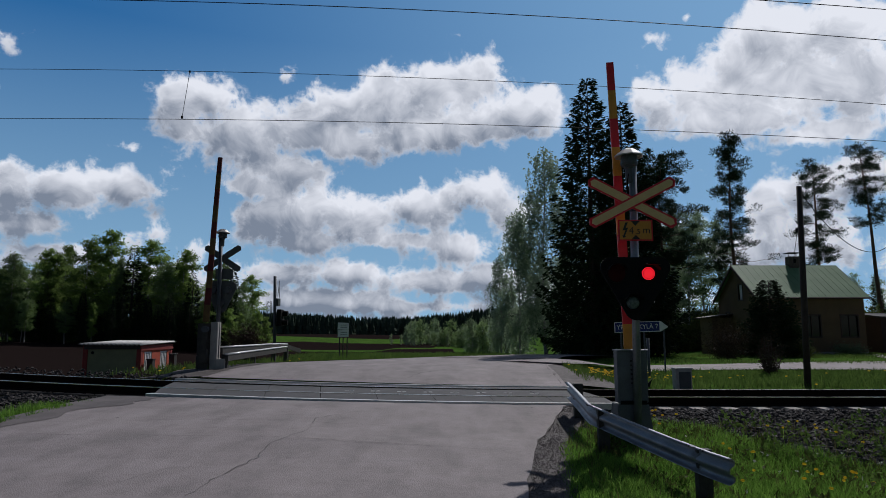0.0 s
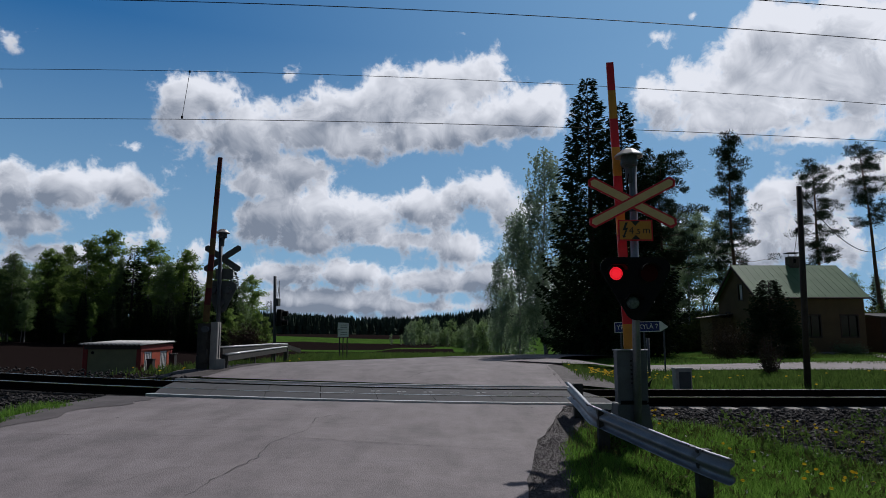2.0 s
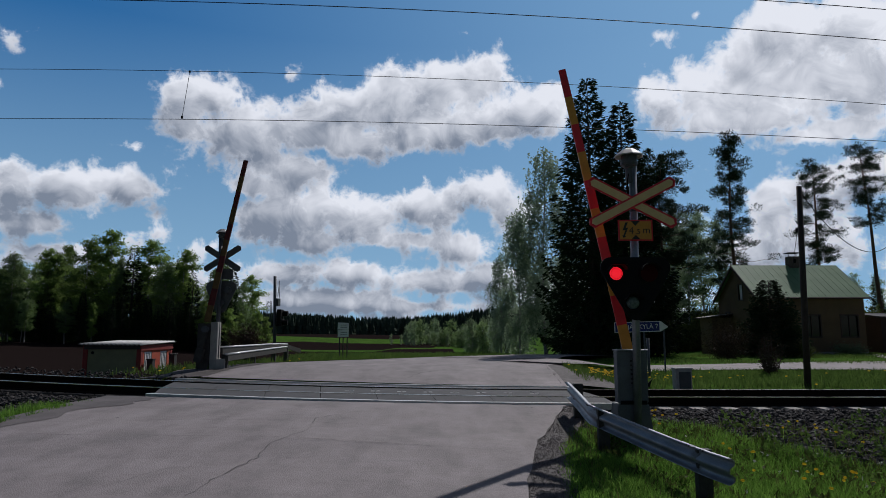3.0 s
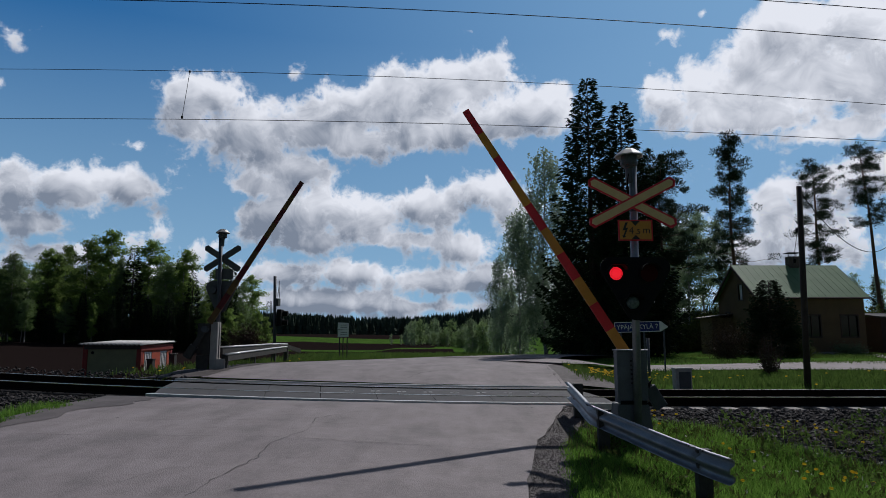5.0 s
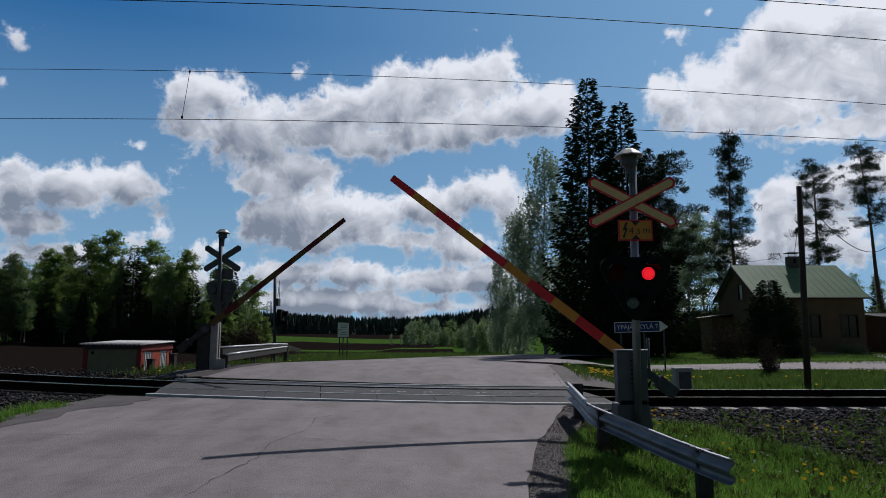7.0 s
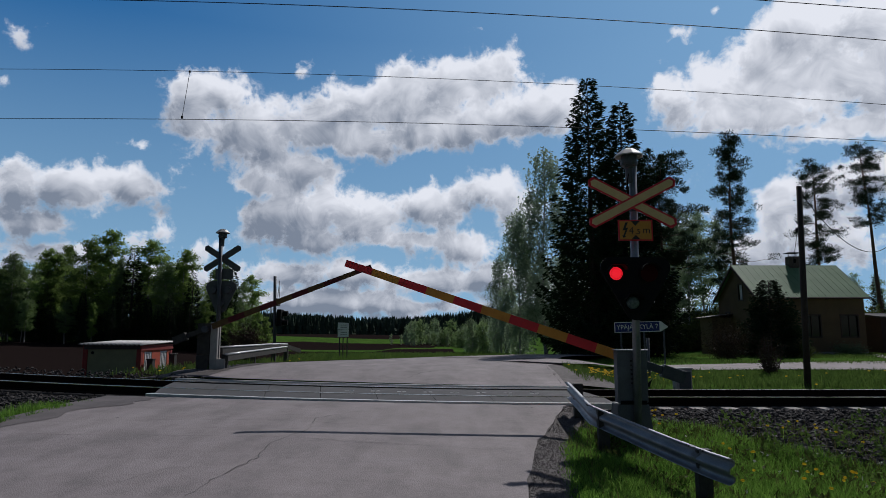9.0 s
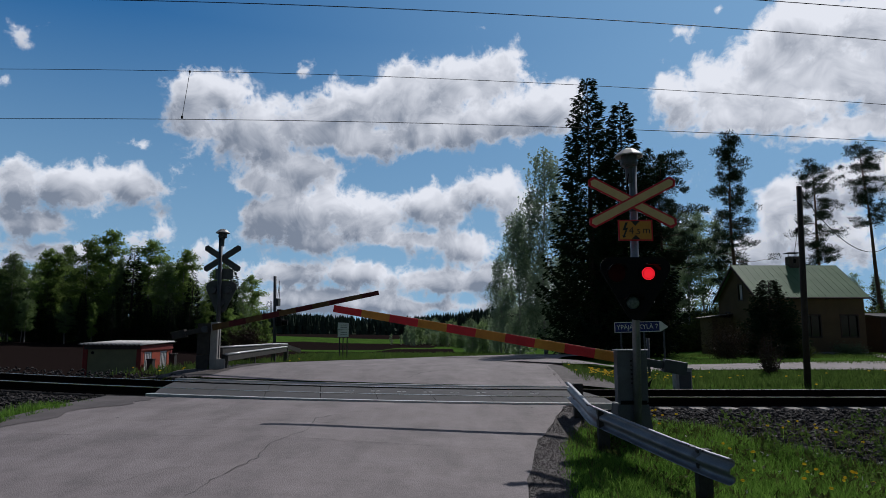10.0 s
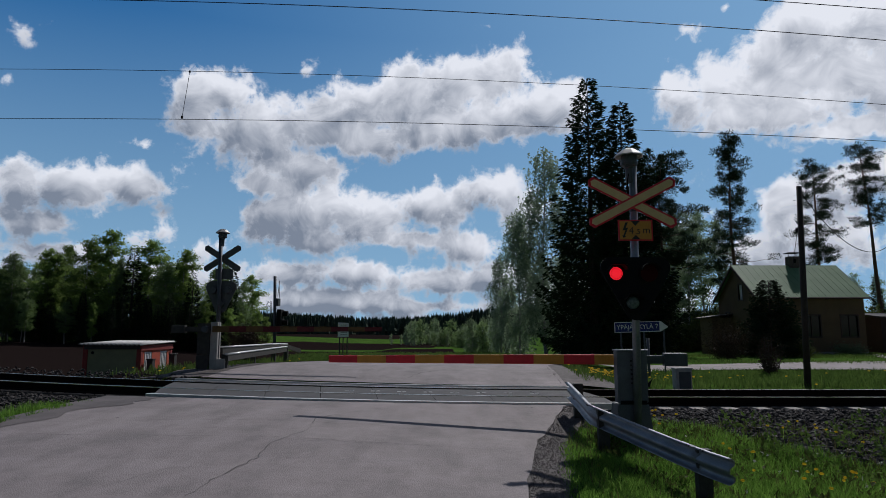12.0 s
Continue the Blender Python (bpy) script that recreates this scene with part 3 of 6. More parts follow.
    az, el = np.linspace(-62, 62, 621), np.concatenate([[-6, -3], np.linspace(-1, 30.5, 190)])
    A, E = np.meshgrid(az, el)
    def cover_at(A, E):
        soft = np.zeros(A.shape)
        for a, e, ra, re in every:
            d = np.sqrt(((A - a) / ra) ** 2 + ((E - e) / re) ** 2)
            thin = ra * re < 3.9
            soft += np.exp(6 * np.clip((0.34 if thin else 1.1) - (0.42 if thin else 1.0) * d, -1.0, 0.75))
        base = np.interp(E, [0, 3, 7, 10, 17], [0.32, 0.25, 0.0, -0.42, -1.0])
        return np.clip(np.log(soft + np.exp(6 * base)) / 6, -1.0, 0.8)

    up, share = np.zeros(A.shape), np.full(A.shape, 0.2)
    for a, e, ra, re in every:
        w = np.exp(-1.3 * (((A - a) / ra) ** 2 + ((E - e) / re) ** 2))
        up += w * np.clip((E - e) / re, -1.2, 1.2)
        share += w
    crest = up / share
    cover, cover_up = cover_at(A, E), cover_at(A + 0.6, E + 1.3)
    # a deck of cloud: nearer overhead than at the horizon
    r = 4300.0 * np.minimum(1.0, 9.0 / np.maximum(E, 1.0))
    V = np.stack([np.sin(np.radians(A)) * np.cos(np.radians(E)) * r, np.cos(np.radians(A)) * np.cos(np.radians(E)) * r, np.sin(np.radians(E)) * r], 2).reshape(-1, 3)
    nx, ny = len(az), len(el)
    i, j = np.meshgrid(np.arange(nx - 1), np.arange(ny - 1))
    q = (j * nx + i).ravel()
    ob = raw_mesh("backdrop", V, np.stack([q, q + 1, q + nx + 1, q + nx], 1), cloud_mat(), smooth=True)
    me = ob.data
    for name, vals in (("cover", cover), ("cover_up", cover_up), ("crest", crest), ("glare", 0.8 * smooth((A + 40) / 82) * smooth((E + 14) / 40)), ("height", np.clip(E / 30, 0, 1))):
        me.attributes.new(name, "FLOAT", "POINT").data.foreach_set("value", vals.ravel())
    uvl = me.uv_layers.new(name="UVMap")
    idx = np.empty(len(me.loops), int)
    me.loops.foreach_get("vertex_index", idx)
    uvl.data.foreach_set("uv", np.stack([A.ravel()[idx], E.ravel()[idx]], 1).ravel())
    ob.matrix_basis = pose(0, 0, 1.5)
    return tagged(ob, "blue spring sky with drifting white cumulus clouds", "sky", kind="structure")


# ---------------- the track ----------------
RAIL = [(-0.035, 0.0), (0.035, 0.0), (0.037, -0.035), (0.012, -0.05), (0.010, -0.135), (0.07, -0.155), (0.07, -0.172), (-0.07, -0.172), (-0.07, -0.155), (-0.010, -0.135), (-0.012, -0.05), (-0.037, -0.035)]


def build_track():
    track = empty("railway_track", 0, 13.78, 0, "single railway track with rusty rails on concrete sleepers in stone ballast", "railway track")
    inv = Vector((0, -13.78, 0))
    xs = np.concatenate([np.arange(-120, -16, 4.0), np.arange(-16, 18, 0.8), np.arange(18, 130, 4.0)])
    for off in (-0.78, 0.78):
        bm = bmesh.new()
        path = [Vector((x, float(track_y(x)) + off, float(rail_top(x)) + (0.012 if off > 0 else 0))) + inv for x in xs]
        sweep(bm, RAIL, path)
        r = part("rail", bm, M_RAILSIDE, track, "rusty dark rail", False)
        bm = bmesh.new()
        sweep(bm, [(-0.036, 0.005), (0.036, 0.005), (0.036, -0.006), (-0.036, -0.006)], path)
        part("rail_head", bm, M_RAILTOP, r, "polished running surface")
    # sleepers: one shape shared by all
    bm = bmesh.new()
    B(bm, (0, 0, -0.1), (0.26, 2.6, 0.2), bevel=0.02)
    first = part("sleeper", bm, M_SLEEPER, track)
    spots = [x for x in np.arange(-39.6, 40, 0.61)]
    for k, x in enumerate(spots):
        ob = first if k == 0 else new("sleeper", first.data)
        ob.parent = track
        slope = math.degrees(math.atan((float(track_y(x + 0.3)) - float(track_y(x - 0.3))) / 0.6))
        ob.matrix_basis = pose(x, float(track_y(x)) - 13.78, float(rail_top(x)) - (0.172 if x > 0 else 0.25), 0, 0, slope)
    # the bed of ballast, near-black to paint the shade between the loose stones
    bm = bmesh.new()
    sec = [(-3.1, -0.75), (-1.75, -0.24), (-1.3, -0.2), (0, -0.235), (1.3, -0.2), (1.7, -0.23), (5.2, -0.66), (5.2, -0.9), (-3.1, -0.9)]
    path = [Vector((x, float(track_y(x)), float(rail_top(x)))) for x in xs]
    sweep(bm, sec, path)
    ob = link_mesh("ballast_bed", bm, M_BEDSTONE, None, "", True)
    tagged(ob, "sloped bed of crushed stone under the rails, gap shade in its near-black colour", "ballast", kind="stuff")


def stones(name, pts, size, material, label, cat, seed, flat=0.7):
    """Many small broken stones in one mesh."""
    rng = np.random.default_rng(seed)
    bm = bmesh.new()
    bmesh.ops.create_icosphere(bm, subdivisions=1, radius=1)
    base = np.array([v.co[:] for v in bm.verts])
    fac = np.array([[v.index for v in f.verts] for f in bm.faces])
    bm.free()
    n = len(pts)
    s = size * rng.uniform(0.55, 1.3, (n, 1, 1)) * rng.uniform(0.6, 1.25, (n, 1, 3)) * np.array([1, 1, flat])
    V = base[None] * rng.uniform(0.65, 1.2, (n, len(base), 1)) * s
    a, b = rng.uniform(0, 6.28, n), rng.uniform(-0.7, 0.7, n)
    ca, sa, cb, sb = np.cos(a)[:, None], np.sin(a)[:, None], np.cos(b)[:, None], np.sin(b)[:, None]
    x, y, z = V[..., 0], V[..., 1] * cb - V[..., 2] * sb, V[..., 1] * sb + V[..., 2] * cb
    V = np.stack([x * ca - y * sa, x * sa + y * ca, z], 2) + np.asarray(pts)[:, None, :]
    F = fac[None] + (np.arange(n) * len(base))[:, None, None]
    ob = raw_mesh(name, V.reshape(-1, 3), F.reshape(-1, 3), material)
    return tagged(ob, label, cat, kind="stuff")


def build_ballast_stones():
    rng = np.random.default_rng(5)
    pts = []
    for x0, x1, n in ((2.9, 14.0, 13000), (-17.0, -6.4, 4600), (14, 30, 2500)):
        x = rng.uniform(x0, x1, n)
        d = -1.33 - rng.random(n) ** 1.2 * np.interp(x, [-17, -6, 2.9, 4, 5.5, 7, 14], [2.4, 1.6, 0.9, 1.4, 2.9, 3.8, 3.8])
        far = rng.random(n) < 0.22
        d = np.where(far, rng.uniform(0.9, 2.6, n), d)
        u = np.where(d < 0, np.interp(-d, [0, 1.3, 1.7, 5.2], [-0.235, -0.2, -0.23, -0.66]), np.interp(d, [0, 1.3, 1.75, 3.1], [-0.235, -0.2, -0.24, -0.75]))
        y = track_y(x) + d
        z = np.maximum(rail_top(x) + u, ground_z(x, y)) + rng.uniform(-0.005, 0.03, n)
        keep = z > ground_z(x, y) - 0.03
        pts.append(np.stack([x, y, z], 1)[keep])
    # a few between the rails
    x = rng.uniform(-17, 20, 1500)
    x = x[(x < -6.8) | (x > 3.2)]
    d = rng.uniform(-0.6, 0.6, len(x))
    pts.append(np.stack([x, track_y(x) + d, rail_top(x) - 0.2], 1))
    # scattered into the grass beside the bed
    x = 3.4 + 11.0 * rng.random(6500) ** 0.6
    d = -2.8 - np.abs(rng.normal(0, 1.0, len(x))) * np.interp(x, [3.4, 6, 9, 14], [0.3, 0.9, 1.8, 2.2])
    keep = rng.random(len(x)) < 0.5
    pts.append(np.stack([x, track_y(x) + d, top_z(x, track_y(x) + d) + 0.02], 1)[keep])
    # a low heap behind the far rail
    x = rng.uniform(-20, -6.2, 900)
    d = rng.uniform(1.5, 2.4, len(x))
    pts.append(np.stack([x, track_y(x) + d, rail_top(x) + rng.uniform(-0.14, 0.06, len(x))], 1))
    stones("ballast_stones", np.concatenate(pts), 0.04, M_BALLAST, "loose dark crushed stones of the track bed", "stones", 3)
    # coarse gravel along the road's edge
    y = rng.uniform(4.5, 12.2, 7000)
    x = np.interp(y, RIGHT_Y, RIGHT_X) + rng.uniform(0.0, 0.5, len(y))
    g = np.stack([x, y, np.maximum(shoulder_z(x, y), road_z(x, y) * (x < np.interp(y, RIGHT_Y, RIGHT_X)) - 9 * (x >= np.interp(y, RIGHT_Y, RIGHT_X))) + 0.004], 1)
    y = rng.uniform(15.8, 21, 1200)
    x = np.interp(y, RIGHT_Y, RIGHT_X) + rng.uniform(0, 1.0, len(y))
    g = np.concatenate([g, np.stack([x, y, ground_z(x, y) + 0.02], 1)])
    stones("gravel_stones", g, 0.0075, M_GRAVEL, "loose gravel along the asphalt edge", "stones", 4)


def top_z(x, y):
    """The upper of the ground and the ballast bed."""
    d = track_y(x) - y
    bed = rail_top(x) + np.where(d > 0, np.interp(d, [0, 1.3, 1.7, 5.2, 5.21], [-0.235, -0.2, -0.23, -0.66, -9]), np.interp(-d, [0, 1.3, 1.75, 3.1, 3.11], [-0.235, -0.2, -0.24, -0.75, -9]))
    return np.maximum(ground_z(x, y), bed)


def shoulder_z(x, y):
    off = x - np.interp(y, RIGHT_Y, RIGHT_X)
    return road_z(x, y) - 0.012 - 0.09 * np.clip(off, 0, 1)


def build_shoulder():
    ys = np.concatenate([np.arange(-60, -4, 4.0), np.arange(-4, 12.6, 0.4)])
    L = [(float(np.interp(y, RIGHT_Y, RIGHT_X)) - 0.12, y) for y in ys]
    R = [(float(np.interp(y, RIGHT_Y, RIGHT_X)) + 0.42 + 0.12 * noise.noise((y, 2, 0)), y) for y in ys]
    strip("shoulder", L, R, shoulder_z, M_GRAVEL, "strip of loose gravel beside the asphalt", "gravel", 4)


def build_road_edges():
    """A dark worn apron before the rails, and gravel beside the road past them."""
    ys = np.arange(6.8, 12.3, 0.25)
    edge = lambda y: float(np.interp(y, LEFT_Y, LEFT_X))
    cut = lambda x, y: (x, min(y, float(track_y(x)) - 1.68))
    L = [cut(edge(y) - 0.25 + 0.1 * noise.noise((y * 1.3, 5, 0)), y) for y in ys]
    R = [cut(edge(y) - 0.1 + 0.2 * max(y - 7.6, 0) + 0.3 * noise.noise((y * 1.3, 8, 0)) + 0.2 * noise.noise((y * 4.1, 8, 0)), y) for y in ys]
    strip("road_apron", L, R, lambda x, y: road_z(x, y) + 0.006, M_APRON, "dark worn asphalt apron before the rails", "road", 6)
    ys = np.arange(15.7, 22.6, 0.3)
    L = [(float(np.interp(y, RIGHT_Y, RIGHT_X)) - 0.1 + 0.1 * noise.noise((y * 2, 1, 0)), y) for y in ys]
    R = [(float(np.interp(y, RIGHT_Y, RIGHT_X)) + np.interp(y, [15.7, 17, 21, 22.6], [1.5, 1.3, 0.5, 0.1]) + 0.25 * noise.noise((y * 1.4, 3, 0)), y) for y in ys]
    strip("shoulder_beyond_east", L, R, lambda x, y: np.maximum(ground_z(x, y) + 0.03, road_z(x, y) - 0.09 * np.maximum(x - np.interp(y, RIGHT_Y, RIGHT_X), -0.2) - 0.008), M_GRAVEL, "grey gravel shoulder past the rails", "gravel", 6)
    ys = np.arange(16.0, 26.0, 0.3)
    R = [(float(np.interp(y, LEFT_Y, LEFT_X)) + 0.12 + 0.1 * noise.noise((y * 2, 6, 0)), y) for y in ys]
    L = [(float(np.interp(y, LEFT_Y, LEFT_X)) - np.interp(y, [16, 18, 22, 26], [1.5, 1.2, 0.9, 0.3]) + 0.3 * noise.noise((y * 1.1, 4, 0)), y) for y in ys]
    strip("shoulder_beyond_west", L, R, lambda x, y: np.maximum(ground_z(x, y) + 0.03, road_z(x, y) - 0.06 * np.maximum(np.interp(y, LEFT_Y, LEFT_X) - x, -0.2) + 0.004), M_DIRT, "dark gravel shoulder under the guard rail", "gravel", 6)


def build_deck():
    """Rubber panels between and beside the rails."""
    deck = empty("crossing_deck", -1.8, 13.78, 0, "level crossing deck of dark rubber panels with steel edges", "crossing deck")
    inv = Vector((1.8, -13.78, 0))
    x0, x1 = -6.1, 3.1
    n = 8
    skew = lambda x: float(np.interp(x, [x0, x1], [0.25, 0.1]))
    for lo, hi in ((-1.48, -0.84), (-0.70, 0.70), (0.84, 1.48)):
        for k in range(n):
            a, b = x0 + (x1 - x0) * k / n + 0.006, x0 + (x1 - x0) * (k + 1) / n - 0.006
            bm = bmesh.new()
            top, low = [], []
            for x, d in ((a, lo), (b, lo), (b, hi), (a, hi)):
                p = Vector((x - d * skew(x), float(track_y(x)) + d, float(rail_top(x)) - (0.052 if d < -1 else 0.008))) + inv
                top.append(bm.verts.new(p))
                low.append(bm.verts.new(p - Vector((0, 0, 0.12))))
            bm.faces.new(top)
            bm.faces.new(low[::-1])
            for i in range(4):
                bm.faces.new((top[i], low[i], low[(i + 1) % 4], top[(i + 1) % 4]))
            part("panel", bm, M_PANEL, deck)
    for d in (-1.575, 1.575):
        bm = bmesh.new()
        xs = np.linspace(x0 - d * 0.25 - 0.1, x1 - d * 0.1 + 0.05, 12)
        sweep(bm, [(-0.06, 0.012), (0.06, 0.012), (0.06, -0.1), (-0.06, -0.1)], [Vector((x, float(track_y(x)) + d, float(rail_top(x)) + (-0.05 if d < 0 else 0.0))) + inv for x in xs])
        part("edge_strip", bm, M_EDGE, deck, "worn pale steel edge strip")
    # small pale lifting plates in the middle row
    for k in range(8):
        x = -2.0 + k * 0.56
        for dx in (-0.055, 0.055):
            bm = bmesh.new()
            B(bm, Vector((x + dx, float(track_y(x)) - 0.13, float(rail_top(x)) - 0.004)) + inv, (0.07, 0.09, 0.01), bevel=0.003)
            part("lifting_plate", bm, M_PATCH, deck, "small worn pale plate")


def build_cracks():
    """Cracks in the asphalt, as thin sunken seams of tar."""
    def crack(pts, w, seed):
        rng = random.Random(seed)
        path = []
        for (xa, ya), (xb, yb) in zip(pts, pts[1:]):
            k = max(3, int(math.hypot(xb - xa, yb - ya) / 0.12))
            for i in range(k):
                f = i / k
                path.append((xa + (xb - xa) * f + rng.uniform(-0.025, 0.025), ya + (yb - ya) * f + rng.uniform(-0.02, 0.02)))
        V, F = [], []
        for i, (x, y) in enumerate(path):
            a, b = path[max(i - 1, 0)], path[min(i + 1, len(path) - 1)]
            d = Vector((b[0] - a[0], b[1] - a[1])).normalized()
            ww = w * rng.uniform(0.15, 1.1)
            for s in (-1, 1):
                px, py = x - d.y * ww * s, y + d.x * ww * s
                V.append((px, py, float(road_z(px, py)) + 0.004))
        for i in range(len(path) - 1):
            F.append((2 * i, 2 * i + 1, 2 * i + 3, 2 * i + 2))
        tagged(raw_mesh("road_crack", V, F, M_CRACK), "dark winding crack in the grey asphalt", "crack", "cracks in the asphalt", kind="structure")

    crack([(-2.3, 5.9), (-2.25, 6.6), (-2.1, 7.4), (-2.15, 8.2), (-1.9, 9.2), (-2.0, 10.2), (-1.3, 11.2)], 0.007, 1)
    crack([(-6.2, 8.6), (-4.0, 8.55), (-1.6, 8.5), (0.4, 8.3), (1.15, 8.2)], 0.006, 2)
    crack([(-6.0, 9.6), (-3.0, 9.9), (-0.5, 9.8)], 0.004, 3)
    crack([(-0.9, 16.4), (-0.6, 17.4), (0.3, 19.0)], 0.012, 5)
    crack([(-3.2, 6.2), (-2.9, 6.9), (-2.2, 7.1)], 0.004, 7)


# ---------------- crossing signals and barriers ----------------
def crossbuck(parent, z, y0, y1, span, w, front, border, slope, label):
    """Two pointed boards crossing at z."""
    for s in (-1, 1):
        ang = math.atan(slope) * s
        ca, sa = math.cos(ang), math.sin(ang)

        def outline(h, ww, tip):
            pts = [(-h + tip, -ww), (h - tip, -ww), (h, 0), (h - tip, ww), (-h + tip, ww), (-h, 0)]
            return [(p * ca - q * sa, z + p * sa + q * ca) for p, q in pts]

        off = 0.012 if s > 0 else 0.0
        bm = bmesh.new()
        slab(bm, outline(span, w, w * 0.55), y0 - off, y1 - off)
        board = part("crossbuck_board", bm, border, parent, label)
        if front is not None:
            bm = bmesh.new()
            slab(bm, outline(span - 0.045, w - 0.028, w * 0.5), y0 - off - 0.004, y0 - off)
            part("crossbuck_face", bm, front, board, "pale yellow reflective face")


def hooded_lamp(parent, z, s=1.0):
    bm = bmesh.new()
    turned(bm, [(0.02 * s, 0.165 * s), (0.05 * s, 0.16 * s), (0.11 * s, 0.135 * s), (0.235 * s, 0.035 * s), (0.24 * s, 0.015 * s), (0.21 * s, 0.018 * s), (0.05 * s, 0.07 * s)], 8, (0, 0, z))
    part("bell_hood", bm, M_HOOD, parent, "weathered conical metal hood")
    bm = bmesh.new()
    turned(bm, [(0.05 * s, 0.07 * s), (0.13 * s, 0.03 * s), (0.14 * s, -0.1 * s), (0.13 * s, -0.135 * s), (0.085 * s, -0.15 * s), (0.08 * s, -0.18 * s), (0.065 * s, -0.19 * s), (0.065 * s, -0.42 * s), (0.05 * s, -0.43 * s)], 16, (0, 0, z))
    part("bell_housing", bm, M_GALVDARK, parent, "grey bell housing")


def board_outline(w, h, z):
    """A rounded triangle-like plate for three lamps, broad above."""
    pts = []
    for cx, cz, r, a0, a1 in ((w / 2 - 0.17, h / 2 - 0.16, 0.17, -25, 95), (-w / 2 + 0.17, h / 2 - 0.16, 0.17, 85, 205), (0, -h / 2 + 0.17, 0.19, 215, 325)):
        for k in range(9):
            a = radians(a0 + (a1 - a0) * k / 8)
            pts.append((cx + r * math.cos(a), z + cz + r * math.sin(a)))
    return pts


def build_near_signal():
    sig = empty("crossing_signal", 3.08, 10.2, -0.05, "crossing signal with crossbuck and flashing red lamps on a grey pole", "crossing signal")
    bm = bmesh.new()
    C(bm, (-0.02, 0, 0), (0.06, 0, 4.3), 0.062, 0.062, 20)
    part("pole", bm, M_GALV, sig, "galvanised tube pole", True)
    hooded_lamp(sig, 4.43)
    bm = bmesh.new()
    for z in (3.75, 3.55, 3.1, 2.4, 1.9):
        C(bm, (0.02 + z * 0.01, 0, z - 0.03), (0.02 + z * 0.01, 0, z + 0.03), 0.075, n=16)
    part("clamp", bm, M_GALVDARK, sig)
    bm = bmesh.new()
    C(bm, (-0.03, -0.05, 4.15), (-0.06, -0.03, 3.9), 0.012, n=6)
    C(bm, (-0.06, -0.03, 3.9), (-0.035, -0.06, 3.7), 0.012, n=6)
    part("cable", bm, M_BLACK, sig)
    cross = empty_part("crossbuck", sig)
    crossbuck(cross, 3.66, -0.10, -0.085, 0.80, 0.088, M_CREAM, M_RED, 0.525, "red bordered board")
    # height warning plate
    bm = bmesh.new()
    B(bm, (0.035, -0.085, 3.2), (0.56, 0.012, 0.345), bevel=0.004)
    plate = part("warning_plate", bm, M_RED, sig, "yellow plate with red edge warning of wires")
    bm = bmesh.new()
    B(bm, (0.035, -0.094, 3.2), (0.51, 0.006, 0.295), bevel=0.002)
    part("plate_face", bm, M_YELLOW, plate, "yellow plate face")
    for s in (1, -1):
        bm = bmesh.new()
        slab(bm, [(0.035 - 0.075, 3.2 + s * 0.15), (0.035 + 0.075, 3.2 + s * 0.15), (0.035, 3.2 + s * 0.075)], -0.1005, -0.0975)
        part("wedge", bm, M_INK, plate)
    bm = bmesh.new()
    slab(bm, [(-0.13, 3.325), (-0.085, 3.335), (-0.125, 3.235), (-0.085, 3.245), (-0.14, 3.11), (-0.125, 3.10), (-0.165, 3.07), (-0.185, 3.125), (-0.165, 3.115), (-0.13, 3.205), (-0.175, 3.195)], -0.1005, -0.0975)
    part("lightning_sign", bm, M_INK, plate)
    lettering("height_figure", "4", 0.16, M_INK, plate, (-0.035, -0.099, 3.19))
    lettering("height_figure", ",5", 0.12, M_INK, plate, (0.07, -0.099, 3.175))
    lettering("height_figure", "m", 0.165, M_INK, plate, (0.21, -0.099, 3.2))
    # board of lamps
    bm = bmesh.new()
    slab(bm, board_outline(1.12, 0.98, 2.26), -0.12, -0.09)
    board = part("lamp_board", bm, M_BLACK, sig, "matt black lamp board")
    face = Matrix.Rotation(radians(90), 4, "X")
    shutters = []
    for k, (x, z, lens) in enumerate(((-0.315, 2.495, M_LENS_ON), (0.2, 2.495, M_LENS_ON), (-0.065, 2.03, M_LENS_CLEAR))):
        bm = bmesh.new()
        turned(bm, [(0.15, -0.02), (0.15, 0.03), (0.125, 0.035), (0.12, 0.012)], 24, (x, -0.12, z), face)
        part("lamp_rim", bm, M_BLACK, board)
        bm = bmesh.new()
        turned(bm, [(0.108, 0.0), (0.1, 0.02), (0.07, 0.034), (0.001, 0.042)], 20, (x, -0.125, z), face)
        part("lens", bm, lens, board, "round red signal lens" if k < 2 else "unlit clear lens", True)
        if k < 2:
            bm = bmesh.new()
            for rr in (0.055, 0.085):
                for q in range(20):
                    a0, a1 = 2 * math.pi * q / 20, 2 * math.pi * (q + 1) / 20
                    C(bm, (x + rr * math.cos(a0), -0.163 + rr * 0.16, z + rr * math.sin(a0)), (x + rr * math.cos(a1), -0.163 + rr * 0.16, z + rr * math.sin(a1)), 0.0045, n=5)
            part("lens_ring", bm, M_RED, board, "moulded ring of the lens")
        bm = bmesh.new()
        rows = []
        for yy, r in ((-0.12, 0.152), (-0.33, 0.16)):
            for rr in (r, r - 0.008):
                rows.append([bm.verts.new((x + rr * math.cos(radians(a)), yy, z + rr * math.sin(radians(a)))) for a in range(18, 163, 12)])
        for p, q in ((rows[0], rows[2]), (rows[1], rows[3]), (rows[0], rows[1]), (rows[2], rows[3])):
            for a, b, c, d in zip(p, p[1:], q[1:], q):
                bm.faces.new((a, b, c, d))
        part("hood", bm, M_BLACK, board)
        if k < 2:
            # an added dark flap, hinged above the lens, stands in for the lamp going out
            bm = bmesh.new()
            turned(bm, [(0.136, -0.003), (0.136, 0.003)], 24, (0, 0, -0.136), face)
